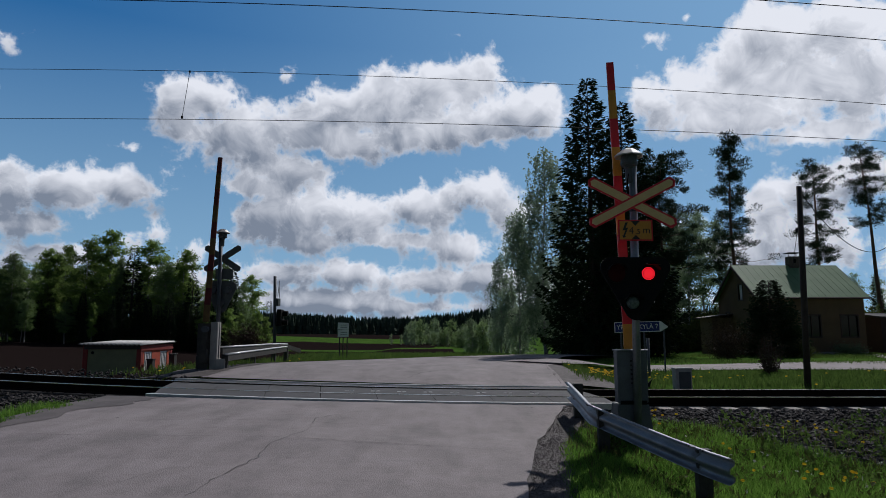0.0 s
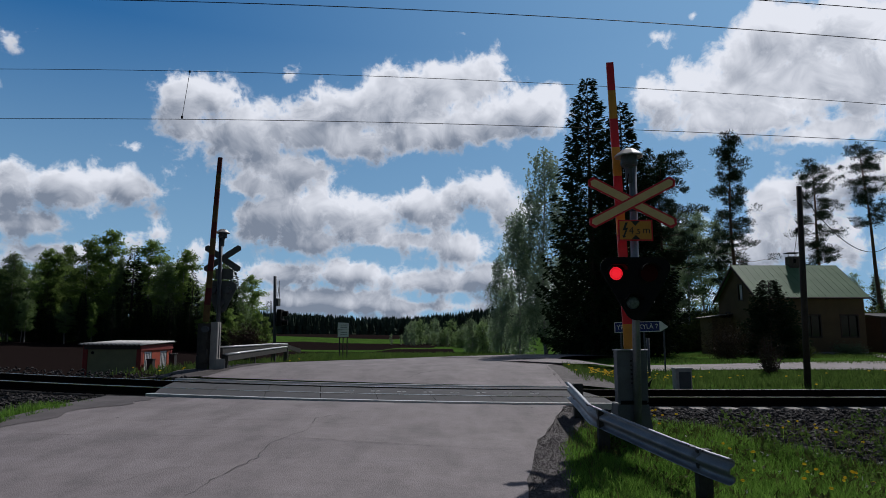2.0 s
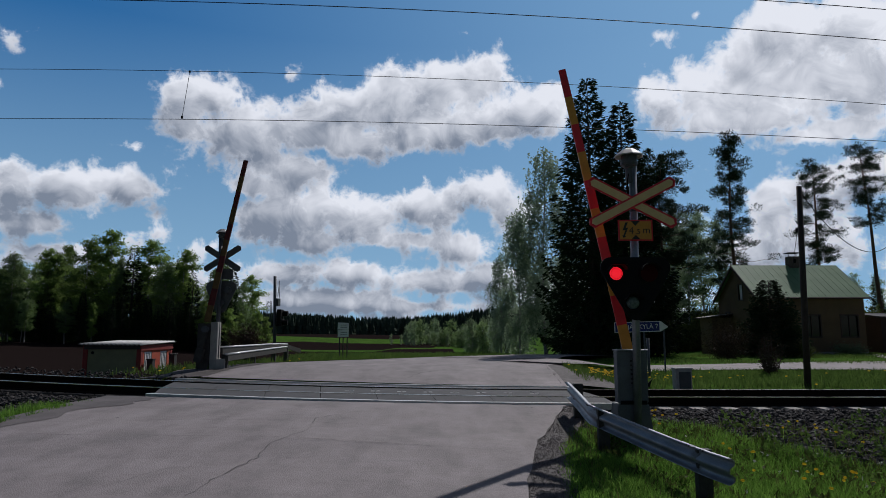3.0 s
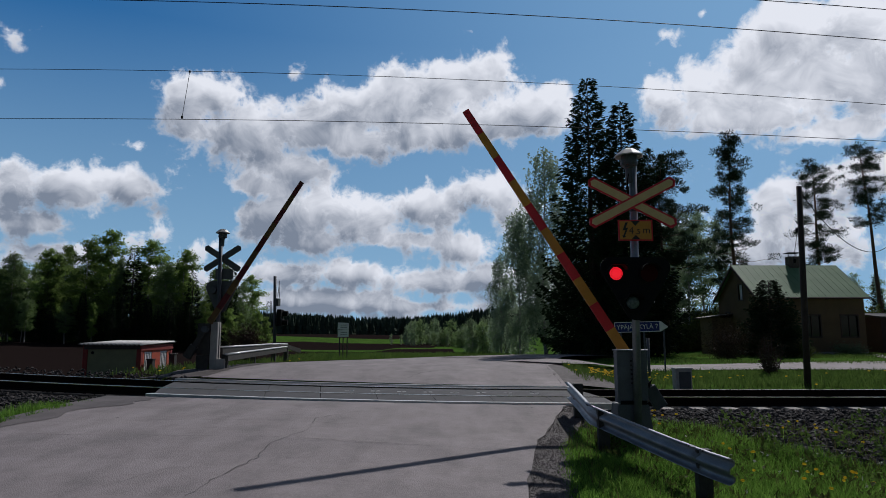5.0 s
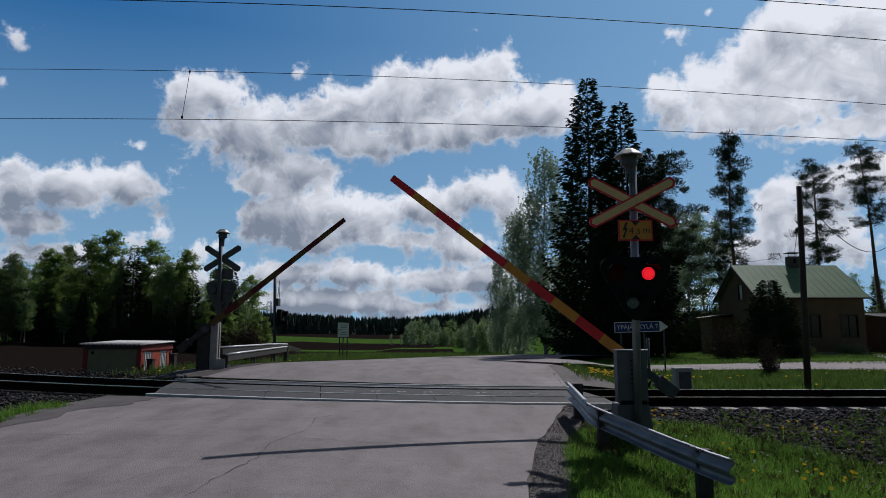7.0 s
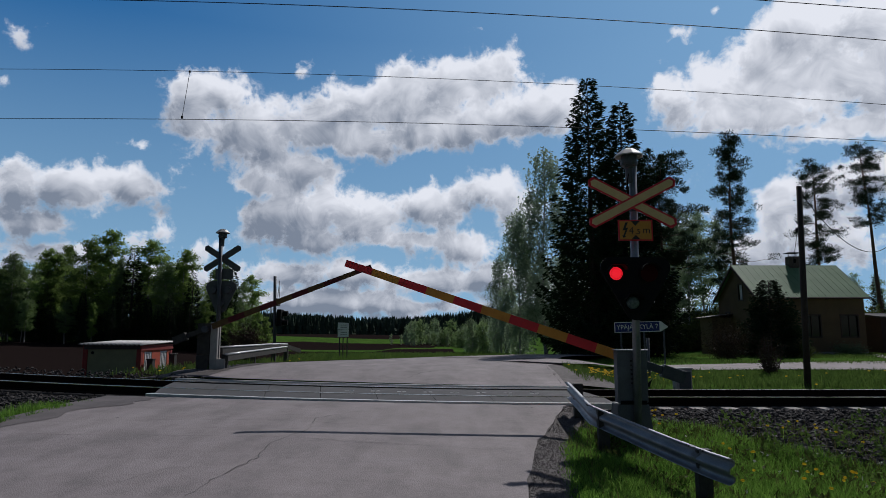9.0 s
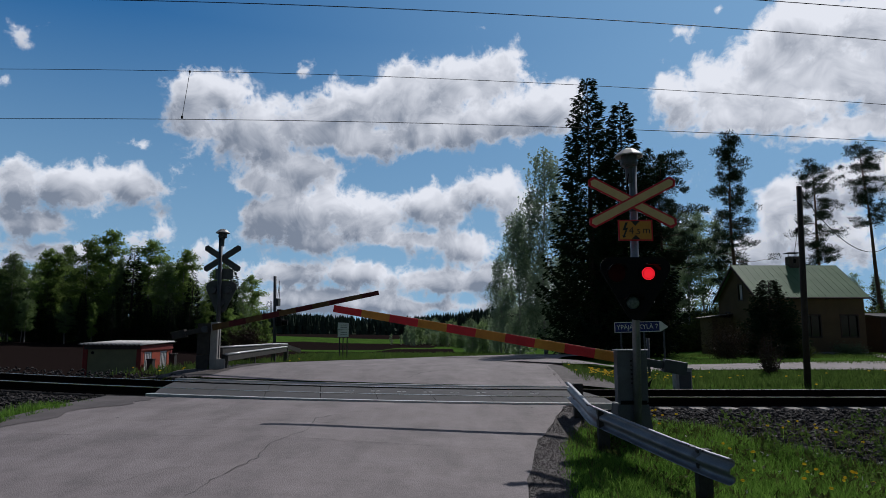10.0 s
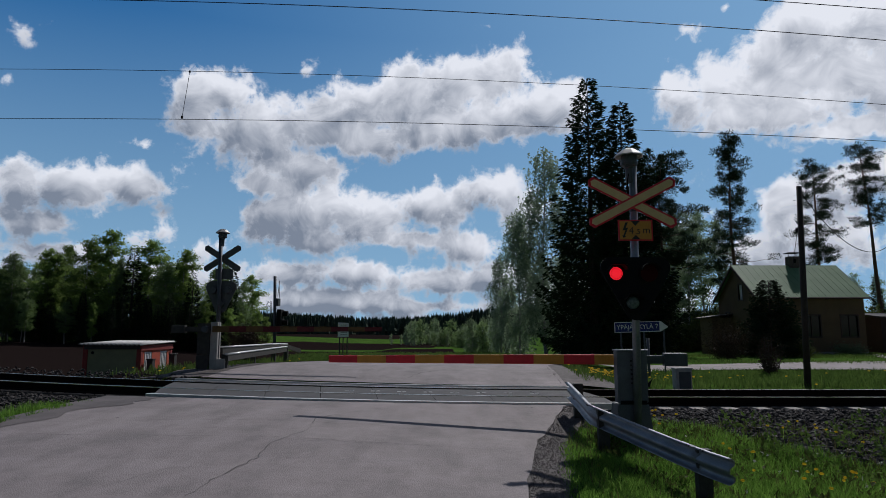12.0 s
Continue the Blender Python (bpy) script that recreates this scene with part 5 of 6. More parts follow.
def build_hut():
    x0, x1, y0, y1, lo, hi = -13.45, -11.32, 24.0, 26.7, -0.45, 1.05
    cx, cy = (x0 + x1) / 2, (y0 + y1) / 2
    h = empty("relay_hut", cx, cy, lo, "low red and green railway hut with pale corrugated roof", "hut")
    H = hi - lo
    w, d = (x1 - x0) / 2, (y1 - y0) / 2
    bm = bmesh.new()
    B(bm, (0, -d + 0.06, H / 2), (2 * w - 0.16, 0.1, H))
    part("side_wall", bm, M_HUTGREEN, h, "faded green wall")
    bm = bmesh.new()
    B(bm, (0, d - 0.06, H / 2), (2 * w - 0.16, 0.1, H))
    part("side_wall", bm, M_HUTGREEN, h)
    bm = bmesh.new()
    B(bm, (-w + 0.05, 0, H / 2), (0.1, 2 * d - 0.1, H))
    part("end_wall", bm, M_HUTRED, h)
    for sx in (-1, 1):
        for sy in (-1, 1):
            bm = bmesh.new()
            B(bm, (sx * (w - 0.06), sy * (d - 0.06), H / 2), (0.17, 0.17, H), bevel=0.008)
            part("corner_board", bm, M_HUTRED, h, "dark red corner board")
    place = lambda u, t, z: (w - t, u, z)
    holes = [(-d + 0.3, -d + 0.95, 0.1, H - 0.25), (-d + 1.65, -d + 2.3, 0.1, H - 0.25)]
    bm = bmesh.new()
    pierced(bm, -d + 0.15, d - 0.15, 0, H, holes, place, 0.08)
    part("door_wall", bm, M_HUTORANGE, h, "orange red boarded wall")
    for a, b, c, e in holes:
        bm = bmesh.new()
        B(bm, (w - 0.04, (a + b) / 2, (c + e) / 2), (0.05, b - a - 0.02, e - c - 0.02), bevel=0.006)
        door = part("door", bm, M_WHITE, h, "white painted louvred door")
        for k in range(5):
            bm = bmesh.new()
            B(bm, (w - 0.008, a + (b - a) * (k + 0.5) / 5, (c + e) / 2), (0.014, 0.02, e - c - 0.1))
            part("batten", bm, M_CONCRETE, door)
    bm = bmesh.new()
    B(bm, (w + 0.02, 0, H - 0.1), (0.05, 2 * d + 0.1, 0.2), bevel=0.006)
    part("fascia", bm, M_HUTRED, h, "dark red fascia")
    bm = bmesh.new()
    B(bm, (0, -d - 0.02, H - 0.07), (2 * w, 0.05, 0.16), bevel=0.006)
    part("fascia", bm, M_POST, h)
    # corrugated sheet, waves across
    bm = bmesh.new()
    n = 110
    xa, xb = -w - 0.15, w + 0.12
    rows = []
    for k in range(n + 1):
        x = xa + (xb - xa) * k / n
        wave = 0.034 * math.sin(x / 0.17 * 2 * math.pi)
        z = H + 0.07 + wave - 0.02 * k / n
        rows.append([bm.verts.new(p) for p in ((x, -d - 0.2, z - 0.02), (x, d + 0.2, z + 0.06), (x, d + 0.2, z + 0.052), (x, -d - 0.2, z - 0.03))])
    for p, q in zip(rows, rows[1:]):
        for i in range(4):
            bm.faces.new((p[i], p[(i + 1) % 4], q[(i + 1) % 4], q[i]))
    part("roof_sheet", bm, M_SHEET, h, "pale corrugated roof sheet", True)
    bm = bmesh.new()
    C(bm, (-w + 0.33, -d - 0.03, H - 0.27), (-w + 0.33, -d + 0.02, H - 0.27), 0.05, n=12)
    part("vent", bm, M_BLACK, h)


def build_cable_boxes():
    for x, y, z in ((-11.1, 24.4, 0.95), (-10.95, 26.0, 1.1)):
        e = empty("cable_box", x, y, -0.45, "dark upright cable box beside the railway hut", "cable box", "cable boxes at the hut")
        bm = bmesh.new()
        B(bm, (0, 0, z / 2), (0.22, 0.24, z), bevel=0.015)
        part("case", bm, M_POST, e)
        bm = bmesh.new()
        B(bm, (0, 0, z + 0.02), (0.26, 0.28, 0.04), bevel=0.01)
        part("lid", bm, M_POST, e)


def build_poles_and_signs():
    # wooden pole with a stay and a service line
    p = empty("utility_pole", 9.6, 17.0, 0.0, "dark tarred wooden utility pole with a stay wire", "utility pole")
    bm = bmesh.new()
    C(bm, (0, 0, -0.3), (0.18, 0, 5.5), 0.088, 0.07, 14)
    part("shaft", bm, M_WOODPOLE, p, "tarred wooden shaft", True)
    bm = bmesh.new()
    C(bm, (0.14, 0, 4.75), (-0.06, 0.15, 3.35), 0.007, n=5)
    part("stay_wire", bm, M_BLACK, p)
    for z, x in ((4.3, 0.065), (3.45, -0.04)):
        bm = bmesh.new()
        turned(bm, [(0.012, -0.06), (0.035, -0.03), (0.02, 0.0), (0.035, 0.03), (0.012, 0.06)], 8, (x, 0.08, z))
        part("insulator", bm, M_BLACK, p)
    bm = bmesh.new()
    a, b = Vector((0.2, 0, 5.35)), Vector((9.0, 9.0, 5.2))
    path = [a.lerp(b, k / 20) - Vector((0, 0, 0.9 * (1 - (2 * k / 20 - 1) ** 2))) for k in range(21)]
    sweep(bm, [(-0.009, -0.009), (0.009, -0.009), (0.009, 0.009), (-0.009, 0.009)], path)
    part("service_line", bm, M_BLACK, p)
    # grey cable cabinet
    c = empty("cable_cabinet", 6.16, 16.6, 0.0, "small grey trackside cable cabinet", "cabinet")
    bm = bmesh.new()
    B(bm, (0, 0, 0.27), (0.40, 0.3, 0.62), bevel=0.012)
    part("case", bm, M_CONCRETE, c, "grey case")
    bm = bmesh.new()
    B(bm, (0, 0, 0.595), (0.44, 0.34, 0.04), bevel=0.01)
    part("lid", bm, M_CONCRETE, c)
    bm = bmesh.new()
    B(bm, (0.02, -0.155, 0.28), (0.3, 0.012, 0.48), bevel=0.004)
    part("door", bm, M_SIGNBACK, c)
    # blue place sign, turned a little
    s = empty("direction_sign", 6.85, 22.0, 0.1, "blue arrow-shaped direction sign with white lettering on two posts", "road sign", rz=0)
    bm = bmesh.new()
    slab(bm, [(-0.93, 1.41), (0.66, 1.46), (0.93, 1.62), (0.66, 1.82), (-0.93, 1.77)], 0.0, 0.02)
    board = part("sign_board", bm, M_WHITE, s, "white edged board")
    bm = bmesh.new()
    slab(bm, [(-0.905, 1.435), (0.62, 1.485), (0.62, 1.795), (-0.905, 1.745)], -0.004, 0.0)
    part("sign_face", bm, M_BLUE, board, "blue sign face")
    lettering("place_name", "YPÄJÄNKYLÄ 7", 0.215, M_WHITE, board, (-0.14, -0.007, 1.612), (90, -1.8, 0))
    for x in (-0.7, 0.1, 0.78):
        bm = bmesh.new()
        C(bm, (x, 0.05, -0.3), (x, 0.05, 1.75), 0.03, n=10)
        part("post", bm, M_GALVDARK, s)
    bm = bmesh.new()
    C(bm, (0, 0, -0.3), (0, 0, 1.3), 0.045, n=10)
    mk = link_mesh("marker_post", bm, M_GALVDARK, None, "", True)
    mk.matrix_basis = pose(6.25, 19.5, 0.05)
    tagged(mk, "thin grey steel marker post in the verge", "post")
    # notice board on three posts
    n = empty("notice_board", -5.32, 34.0, 0.15, "white two-panel notice board on three thin dark posts", "sign")
    for k, (x, hgt) in enumerate(((-0.2, 1.35), (0.0, 1.3), (0.22, 1.35))):
        bm = bmesh.new()
        C(bm, (x + (0.04 if k == 0 else 0), 0.03, -0.4), (x, 0.03, hgt), 0.03, n=8)
        part("post", bm, M_POST, n)
    for z, rz in ((1.72, 2), (1.33, -1)):
        bm = bmesh.new()
        B(bm, (0, 0, z), (0.58, 0.03, 0.37), Matrix.Rotation(radians(rz), 4, "Y"), 0.006)
        pan = part("panel", bm, M_WHITE, n, "white panel")
        bm = bmesh.new()
        for j in range(2):
            B(bm, (0.03, -0.018, z + 0.06 - j * 0.12), (0.34, 0.004, 0.022))
        part("text_bars", bm, M_SIGNBACK, pan, "grey unreadable lines")
    # dark shed at the yard's edge
    sh = empty("shed", 32.6, 46.0, 0.1, "dark boarded shed beside the driveway", "shed")
    bm = bmesh.new()
    for k in range(14):
        B(bm, (-0.9 + k * 0.2, -0.02, 1.3), (0.185, 0.04, 2.6), bevel=0.006)
    part("boarding", bm, M_TRIM, sh)
    bm = bmesh.new()
    B(bm, (0.4, 1.3, 1.3), (2.7, 2.5, 2.6))
    part("body", bm, M_TRIM, sh)
    bm = bmesh.new()
    B(bm, (0.4, 1.3, 2.7), (3.1, 3.1, 0.12), Matrix.Rotation(radians(6), 4, "X"), 0.01)
    part("roof", bm, M_CRACK, sh)


def build_far_mast():
    m = empty("lattice_mast", -115.0, 420.0, 0.5, "slim grey lattice mast above the distant wood", "mast")
    for sx, sy in ((-1, -1), (1, -1), (1, 1), (-1, 1)):
        part("leg", C(bmesh.new(), (sx * 1.6, sy * 1.6, 0), (sx * 1.2, sy * 1.2, 22), 0.14, n=5), M_GALVDARK, m)
    bm = bmesh.new()
    for k in range(8):
        z = 1 + k * 2.7
        for a, b in (((-1.45, -1.45), (1.45, -1.45)), ((1.45, -1.45), (1.45, 1.45)), ((1.45, 1.45), (-1.45, 1.45)), ((-1.45, 1.45), (-1.45, -1.45))):
            C(bm, (*a, z), (*b, z + 2.4), 0.09, n=4)
    part("bracing", bm, M_GALVDARK, m)


def build_wires():
    """The overhead line over the track, and feeder wires nearer by."""
    def strand(bm, pts, r):
        (xa, ya, za), (xb, yb, zb), (xc, yc, zc) = pts
        P = []
        for k in range(61):
            x = xa + (xc - xa) * (k / 60 * 3 - 1)
            q = lambda a, b, c: a * (x - xb) * (x - xc) / ((xa - xb) * (xa - xc)) + b * (x - xa) * (x - xc) / ((xb - xa) * (xb - xc)) + c * (x - xa) * (x - xb) / ((xc - xa) * (xc - xb))
            P.append(Vector((x, q(ya, yb, yc), q(za, zb, zc))))
        return sweep(bm, [(-r, 0), (0, r), (r, 0), (0, -r)], P)

    line = empty("overhead_line", 0, 0, 0, "electric overhead line of contact wire and carrier wire", "overhead line")
    part("contact_wire", strand(bmesh.new(), ((-10.02, 13.8, 6.31), (0, 13.5, 6.09), (9.75, 13.5, 5.69)), 0.007), M_BLACK, line, "thin black contact wire")
    part("carrier_wire", strand(bmesh.new(), ((-10.13, 13.8, 7.49), (0, 13.5, 7.13), (9.83, 13.5, 6.53)), 0.0065), M_BLACK, line, "thin black carrier wire")
    bm = bmesh.new()
    C(bm, (-5.83, 13.62, 6.27), (-5.71, 13.62, 7.36), 0.006, n=6)
    d = part("dropper", bm, M_BLACK, line, "thin dropper between the wires")
    bm = bmesh.new()
    C(bm, (-5.83, 13.62, 6.25), (-5.83, 13.62, 6.31), 0.022, n=6)
    C(bm, (-5.71, 13.62, 7.33), (-5.71, 13.62, 7.37), 0.022, n=6)
    part("clip", bm, M_BLACK, d)
    f = empty("feeder_wire", 0, 0, 0, "thin black return wire above the road", "wire", "feeder wires")
    part("strand", strand(bmesh.new(), ((-7.45, 10, 7.09), (0, 10, 6.86), (7.39, 10, 6.34)), 0.0075), M_BLACK, f)
    f = empty("feeder_wire", 0, 0, 0, "thin black return wire above the road", "wire", "feeder wires")
    part("strand", strand(bmesh.new(), ((-6.0, 9, 6.98), (4.8, 9, 6.5), (6.69, 9, 6.35)), 0.007), M_BLACK, f)


# ---------------- plants ----------------
def cards(P, D, N, length, width, rng):
    """Small leaf-like rhombs at P, along D, faced about N. Gives vertices and quads."""
    D = D / np.maximum(np.linalg.norm(D, axis=1, keepdims=True), 1e-6)
    S = np.cross(D, N)
    S = S / np.maximum(np.linalg.norm(S, axis=1, keepdims=True), 1e-6)
    n = len(P)
    L = (length * rng.uniform(0.6, 1.4, (n, 1)))
    W = (width * rng.uniform(0.6, 1.4, (n, 1)))
    U = np.cross(S, D) * L * 0.12
    V = np.stack([P, P + D * L * 0.45 + S * W + U, P + D * L, P + D * L * 0.45 - S * W + U], 1)
    F = np.arange(4 * n).reshape(n, 4)
    return V.reshape(-1, 3), F


def rand_dirs(n, rng):
    v = rng.normal(size=(n, 3))
    return v / np.linalg.norm(v, axis=1, keepdims=True)


def limb_mesh(name, segs, material, parent, n=5, label=""):
    """Tapered limbs, each (points, radius at start, radius at end), in one mesh."""
    V, F, base = [], [], 0
    for pts, r0, r1 in segs:
        k = len(pts)
        for i, p in enumerate(pts):
            a, b = np.asarray(pts[max(i - 1, 0)]), np.asarray(pts[min(i + 1, k - 1)])
            d = (b - a) / max(np.linalg.norm(b - a), 1e-6)
            s = np.cross(d, (0.3, 0.8, 0.5))
            s /= max(np.linalg.norm(s), 1e-6)
            t = np.cross(d, s)
            r = r0 + (r1 - r0) * i / (k - 1)
            for j in range(n):
                ang = 2 * math.pi * j / n
                V.append(np.asarray(p) + (s * math.cos(ang) + t * math.sin(ang)) * r)
        for i in range(k - 1):
            for j in range(n):
                F.append((base + i * n + j, base + i * n + (j + 1) % n, base + (i + 1) * n + (j + 1) % n, base + (i + 1) * n + j))
        base += k * n
    ob = raw_mesh(name, V, F, material, parent, True)
    if label:
        ob["label"] = label
    return ob


def spruce(seed, H, R, levels, per, dens, leaf=0.34, low=0.03, name="spruce", label="", lean=0.0):
    rng = np.random.default_rng(seed)
    t = empty(name, 0, 0, 0, label or "tall dark green spruce with drooping branches", "spruce tree")
    trunk = [((lean * z, 0, z)) for z in np.linspace(-0.3, H * 0.985, 8)]
    segs = [(trunk, 0.016 * H, 0.02)]
    P, D, N = [], [], []
    down = np.array([0, 0, -1.0])
    for k in range(levels):
        f = low + (1 - low) * (max(k + rng.uniform(-0.25, 0.25), 0) / levels) ** 0.92
        f = min(max(f, low), 0.995)
        z0 = f * H
        r = R * (1 - f) ** 0.8 * (0.62 + 0.38 * min(1, f / 0.15)) + 0.1
        m = max(3, int(per * (0.4 + 0.6 * (1 - f))))
        turn = rng.uniform(0, 6.28)
        for j in range(m):
            a = turn + 6.28 * j / m + rng.normal(0, 0.2)
            L = r * rng.uniform(0.62, 1.16)
            droop = rng.uniform(0.3, 0.6) * (1 - 0.95 * f)
            zz = z0 + rng.normal(0, 0.12) * (1 - f)
            fwd, side = np.array([math.cos(a), math.sin(a), 0]), np.array([-math.sin(a), math.cos(a), 0])
            c = max(6, int(dens * (L + 0.2)))
            s = rng.uniform(0.1, 1, c) ** 0.75
            rise = (-droop * s + 0.42 * s ** 3 + 0.12 * f * s) * L
            axis = fwd * (s * L)[:, None] + np.array([lean * zz, 0, zz]) + np.stack([np.zeros(c), np.zeros(c), rise], 1)
            # side twigs, shorter towards the tip, hanging more the older they are
            way = rng.choice([-1.0, 1.0], c)
            reach = rng.random(c) * (0.1 + 0.3 * L * (1.05 - s)) + 0.02
            hang = rng.uniform(0.25, 1.2, c) * (1 - 0.6 * f)
            twig = side * way[:, None] + fwd * 0.75 + down * hang[:, None]
            P.append(axis + twig * reach[:, None] + rng.normal(0, 0.025, (c, 3)))
            D.append(twig * 0.8 + fwd * 0.5 + rng.normal(0, 0.22, (c, 3)))
            N.append(rand_dirs(c, rng) * 0.8 + np.array([0, 0, 0.7]))
            if j % 2 == 0 and L > 0.6:
                segs.append(([tuple(np.array([lean * zz, 0, zz]) + fwd * q * L + np.array([0, 0, (-droop * q + 0.42 * q ** 3 + 0.12 * f * q) * L])) for q in (0, 0.4, 0.85)], 0.03, 0.008))
    limb_mesh("trunk", segs, M_BARK_DARK, t)
    V, F = cards(np.concatenate(P), np.concatenate(D), np.concatenate(N), leaf, leaf * 0.17, rng)
    raw_mesh("crown", V, F, M_SPRUCE, t)
    return t


def pine(seed, H, bare, R, clumps, per, leaf=0.2, lean=0.0, label="", cone=False):
    """A pine: bare trunk below, then limbs that carry tufts of needles."""
    rng = np.random.default_rng(seed)
    t = empty("pine", 0, 0, 0, label or "tall pine with bare trunk and clumped dark crown", "pine tree")
    mid = lambda z: np.array([lean * z + 0.12 * math.sin(z * 0.45 + seed), 0.1 * math.cos(z * 0.4), z])
    segs = [([mid(z) for z in np.linspace(-0.3, H * 0.97, 12)], 0.0125 * H, 0.04)]
    P, D = [], []
    for k in range(clumps):
        f = bare + (1 - bare) * (k + rng.uniform(0, 1.0)) / clumps
        z0 = f * H
        a = rng.uniform(0, 6.28)
        g = (f - bare) / (1 - bare)
        if cone:
            prof = (1 - g) ** 0.7 * (0.75 + 0.25 * math.sin(k * 1.3)) + 0.12
        else:
            prof = 0.3 + 0.85 * math.sin(math.pi * min(0.95, 0.25 + 0.68 * g)) * (0.7 + 0.3 * math.sin(k * 0.9 + seed))
        r = R * prof * rng.uniform(0.45, 1.1)
        c0 = mid(z0)
        tip = c0 + np.array([math.cos(a) * r, math.sin(a) * r, rng.uniform(-0.12, 0.45) * r])
        segs.append(([c0, (c0 + tip) / 2 + np.array([0, 0, -0.06 * r]), tip], 0.035, 0.01))
        for q in (0.4, 0.62, 0.8, 1.0):
            if rng.random() < 0.2 and q < 1:
                continue
            cen = c0 + (tip - c0) * q + rng.normal(0, 0.2, 3)
            c = int(per * rng.uniform(0.5, 1.3) * 0.4)
            size = rng.uniform(0.2, 0.55)
            v = rand_dirs(c, rng) * rng.uniform(0.05, 1, (c, 1)) ** 0.5 * size * np.array([1.2, 1.2, 0.75])
            P.append(cen + v)
            D.append(v * 1.2 + np.array([0, 0, 0.3]) + rand_dirs(c, rng) * 0.5)
    P, D = np.concatenate(P), np.concatenate(D)
    limb_mesh("trunk", segs, M_BARK_PINE, t, 6)
    V, F = cards(P, D, rand_dirs(len(P), rng), leaf * 1.25, leaf * 0.13, rng)
    raw_mesh("crown", V, F, M_PINE, t)
    return t


def broadleaf(seed, H, R, limbs, per, leaf, bark, green, low=0.2, droop=0.5, name="birch", label="", cat="birch tree", round_=False):
    rng = np.random.default_rng(seed)
    t = empty(name, 0, 0, 0, label or "slender birch with fresh pale green leaves", cat)
    sway = rng.uniform(-0.02, 0.02, 2)
    mid = lambda z: np.array([sway[0] * z + 0.1 * math.sin(z * 0.5 + seed), sway[1] * z, z])
    segs = [([mid(z) for z in np.linspace(-0.3, H * 0.97, 10)], 0.0085 * H + 0.02, 0.015)]
    P, D = [], []
    for k in range(limbs):
        f = low + (0.98 - low) * (k + rng.uniform(0, 1)) / limbs
        z0 = f * H
        a = rng.uniform(0, 6.28)
        g = (f - low) / (1 - low)
        prof = math.sin(math.pi * min(0.98, 0.16 + 0.8 * g)) ** 0.8
        L = R * prof * rng.uniform(0.5, 1.15) + 0.15
        up = rng.uniform(0.3, 0.9)
        c0 = mid(z0)
        q = np.linspace(0, 1, 6)[:, None]
        pts = c0 + np.concatenate([math.cos(a) * L * q, math.sin(a) * L * q, L * (up * q - droop * q ** 2.2)], 1)
        segs.append((list(pts), 0.012 + 0.012 * L, 0.004))
        c = int(per * (L + 0.3))
        s = rng.uniform(0.18, 1, c)
        base = np.stack([np.interp(s, q[:, 0], pts[:, i]) for i in range(3)], 1)
        if droop > 0.8:
            # leaves along thin strands that hang from the limb
            k_ = np.arange(c) // 9
            s = rng.uniform(0.3, 1, k_[-1] + 1)[k_]
            base = np.stack([np.interp(s, q[:, 0], pts[:, i]) for i in range(3)], 1)
            base += rng.normal(0, 0.16 + 0.05 * L, (k_[-1] + 1, 3))[k_] + rng.normal(0, 0.045, (c, 3))
            base[:, 2] -= rng.uniform(0.4, 2.0, k_[-1] + 1)[k_] * rng.random(c)
        else:
            base += rng.normal(0, 0.22 + 0.06 * L, (c, 3)) * np.array([1, 1, 0.8])
            base[:, 2] -= np.abs(rng.normal(0, 0.45 * droop, c)) * (0.3 + s) * 1.1
        P.append(base)
        D.append(rand_dirs(c, rng) + np.array([0, 0, -0.7 * droop]))
    P, D = np.concatenate(P), np.concatenate(D)
    limb_mesh("trunk", segs, bark, t, 5)
    V, F = cards(P, D, rand_dirs(len(P), rng), leaf, leaf * 0.32, rng)
    raw_mesh("crown", V, F, green, t)
    return t


def shrub(seed, H, R, stems, per, leaf, green, name="shrub", label="", cat="shrub", conifer=False):
    rng = np.random.default_rng(seed)
    t = empty(name, 0, 0, 0, label, cat)
    segs, P, D = [], [], []
    for k in range(stems):
        a, o = rng.uniform(0, 6.28), rng.uniform(0.1, 1)
        tip = np.array([math.cos(a) * R * o, math.sin(a) * R * o, H * rng.uniform(0.55, 1.0) * (1 - 0.35 * o * o)])
        foot = np.array([math.cos(a) * R * o * 0.25, math.sin(a) * R * o * 0.25, -0.1])
        m = (foot + tip) / 2 + rng.normal(0, 0.06 * R, 3)
        segs.append(([foot, m, tip], 0.018, 0.004))
        c = per
        s = rng.uniform(0.15, 1.03, c)[:, None]
        base = foot + (tip - foot) * s + rng.normal(0, 0.16 * R, (c, 3))
        base[:, 2] = np.maximum(base[:, 2], 0.02)
        P.append(base)
        D.append(rand_dirs(c, rng) + np.array([0, 0, 0.5]))
    P, D = np.concatenate(P), np.concatenate(D)
    limb_mesh("branchwork", segs, M_BARK_DARK, t, 4)
    V, F = cards(P, D, rand_dirs(len(P), rng), leaf, leaf * 0.3, rng)
    raw_mesh("foliage", V, F, green, t)
    return t


def place(t, x, y, s=1.0, rz=0.0, dz=0.0):
    t.matrix_basis = pose(x, y, float(ground_z(x, y)) - 0.05 + dz, 0, 0, rz) @ Matrix.Diagonal((s, s, s, 1))
    return t


def clone(t, x, y, s=1.0, rz=0.0, stout=1.0):
    c = copy_thing(t, pose(x, y, float(ground_z(x, y)) - 0.05, 0, 0, rz))
    c.scale = (s * stout, s * stout, s)
    return c


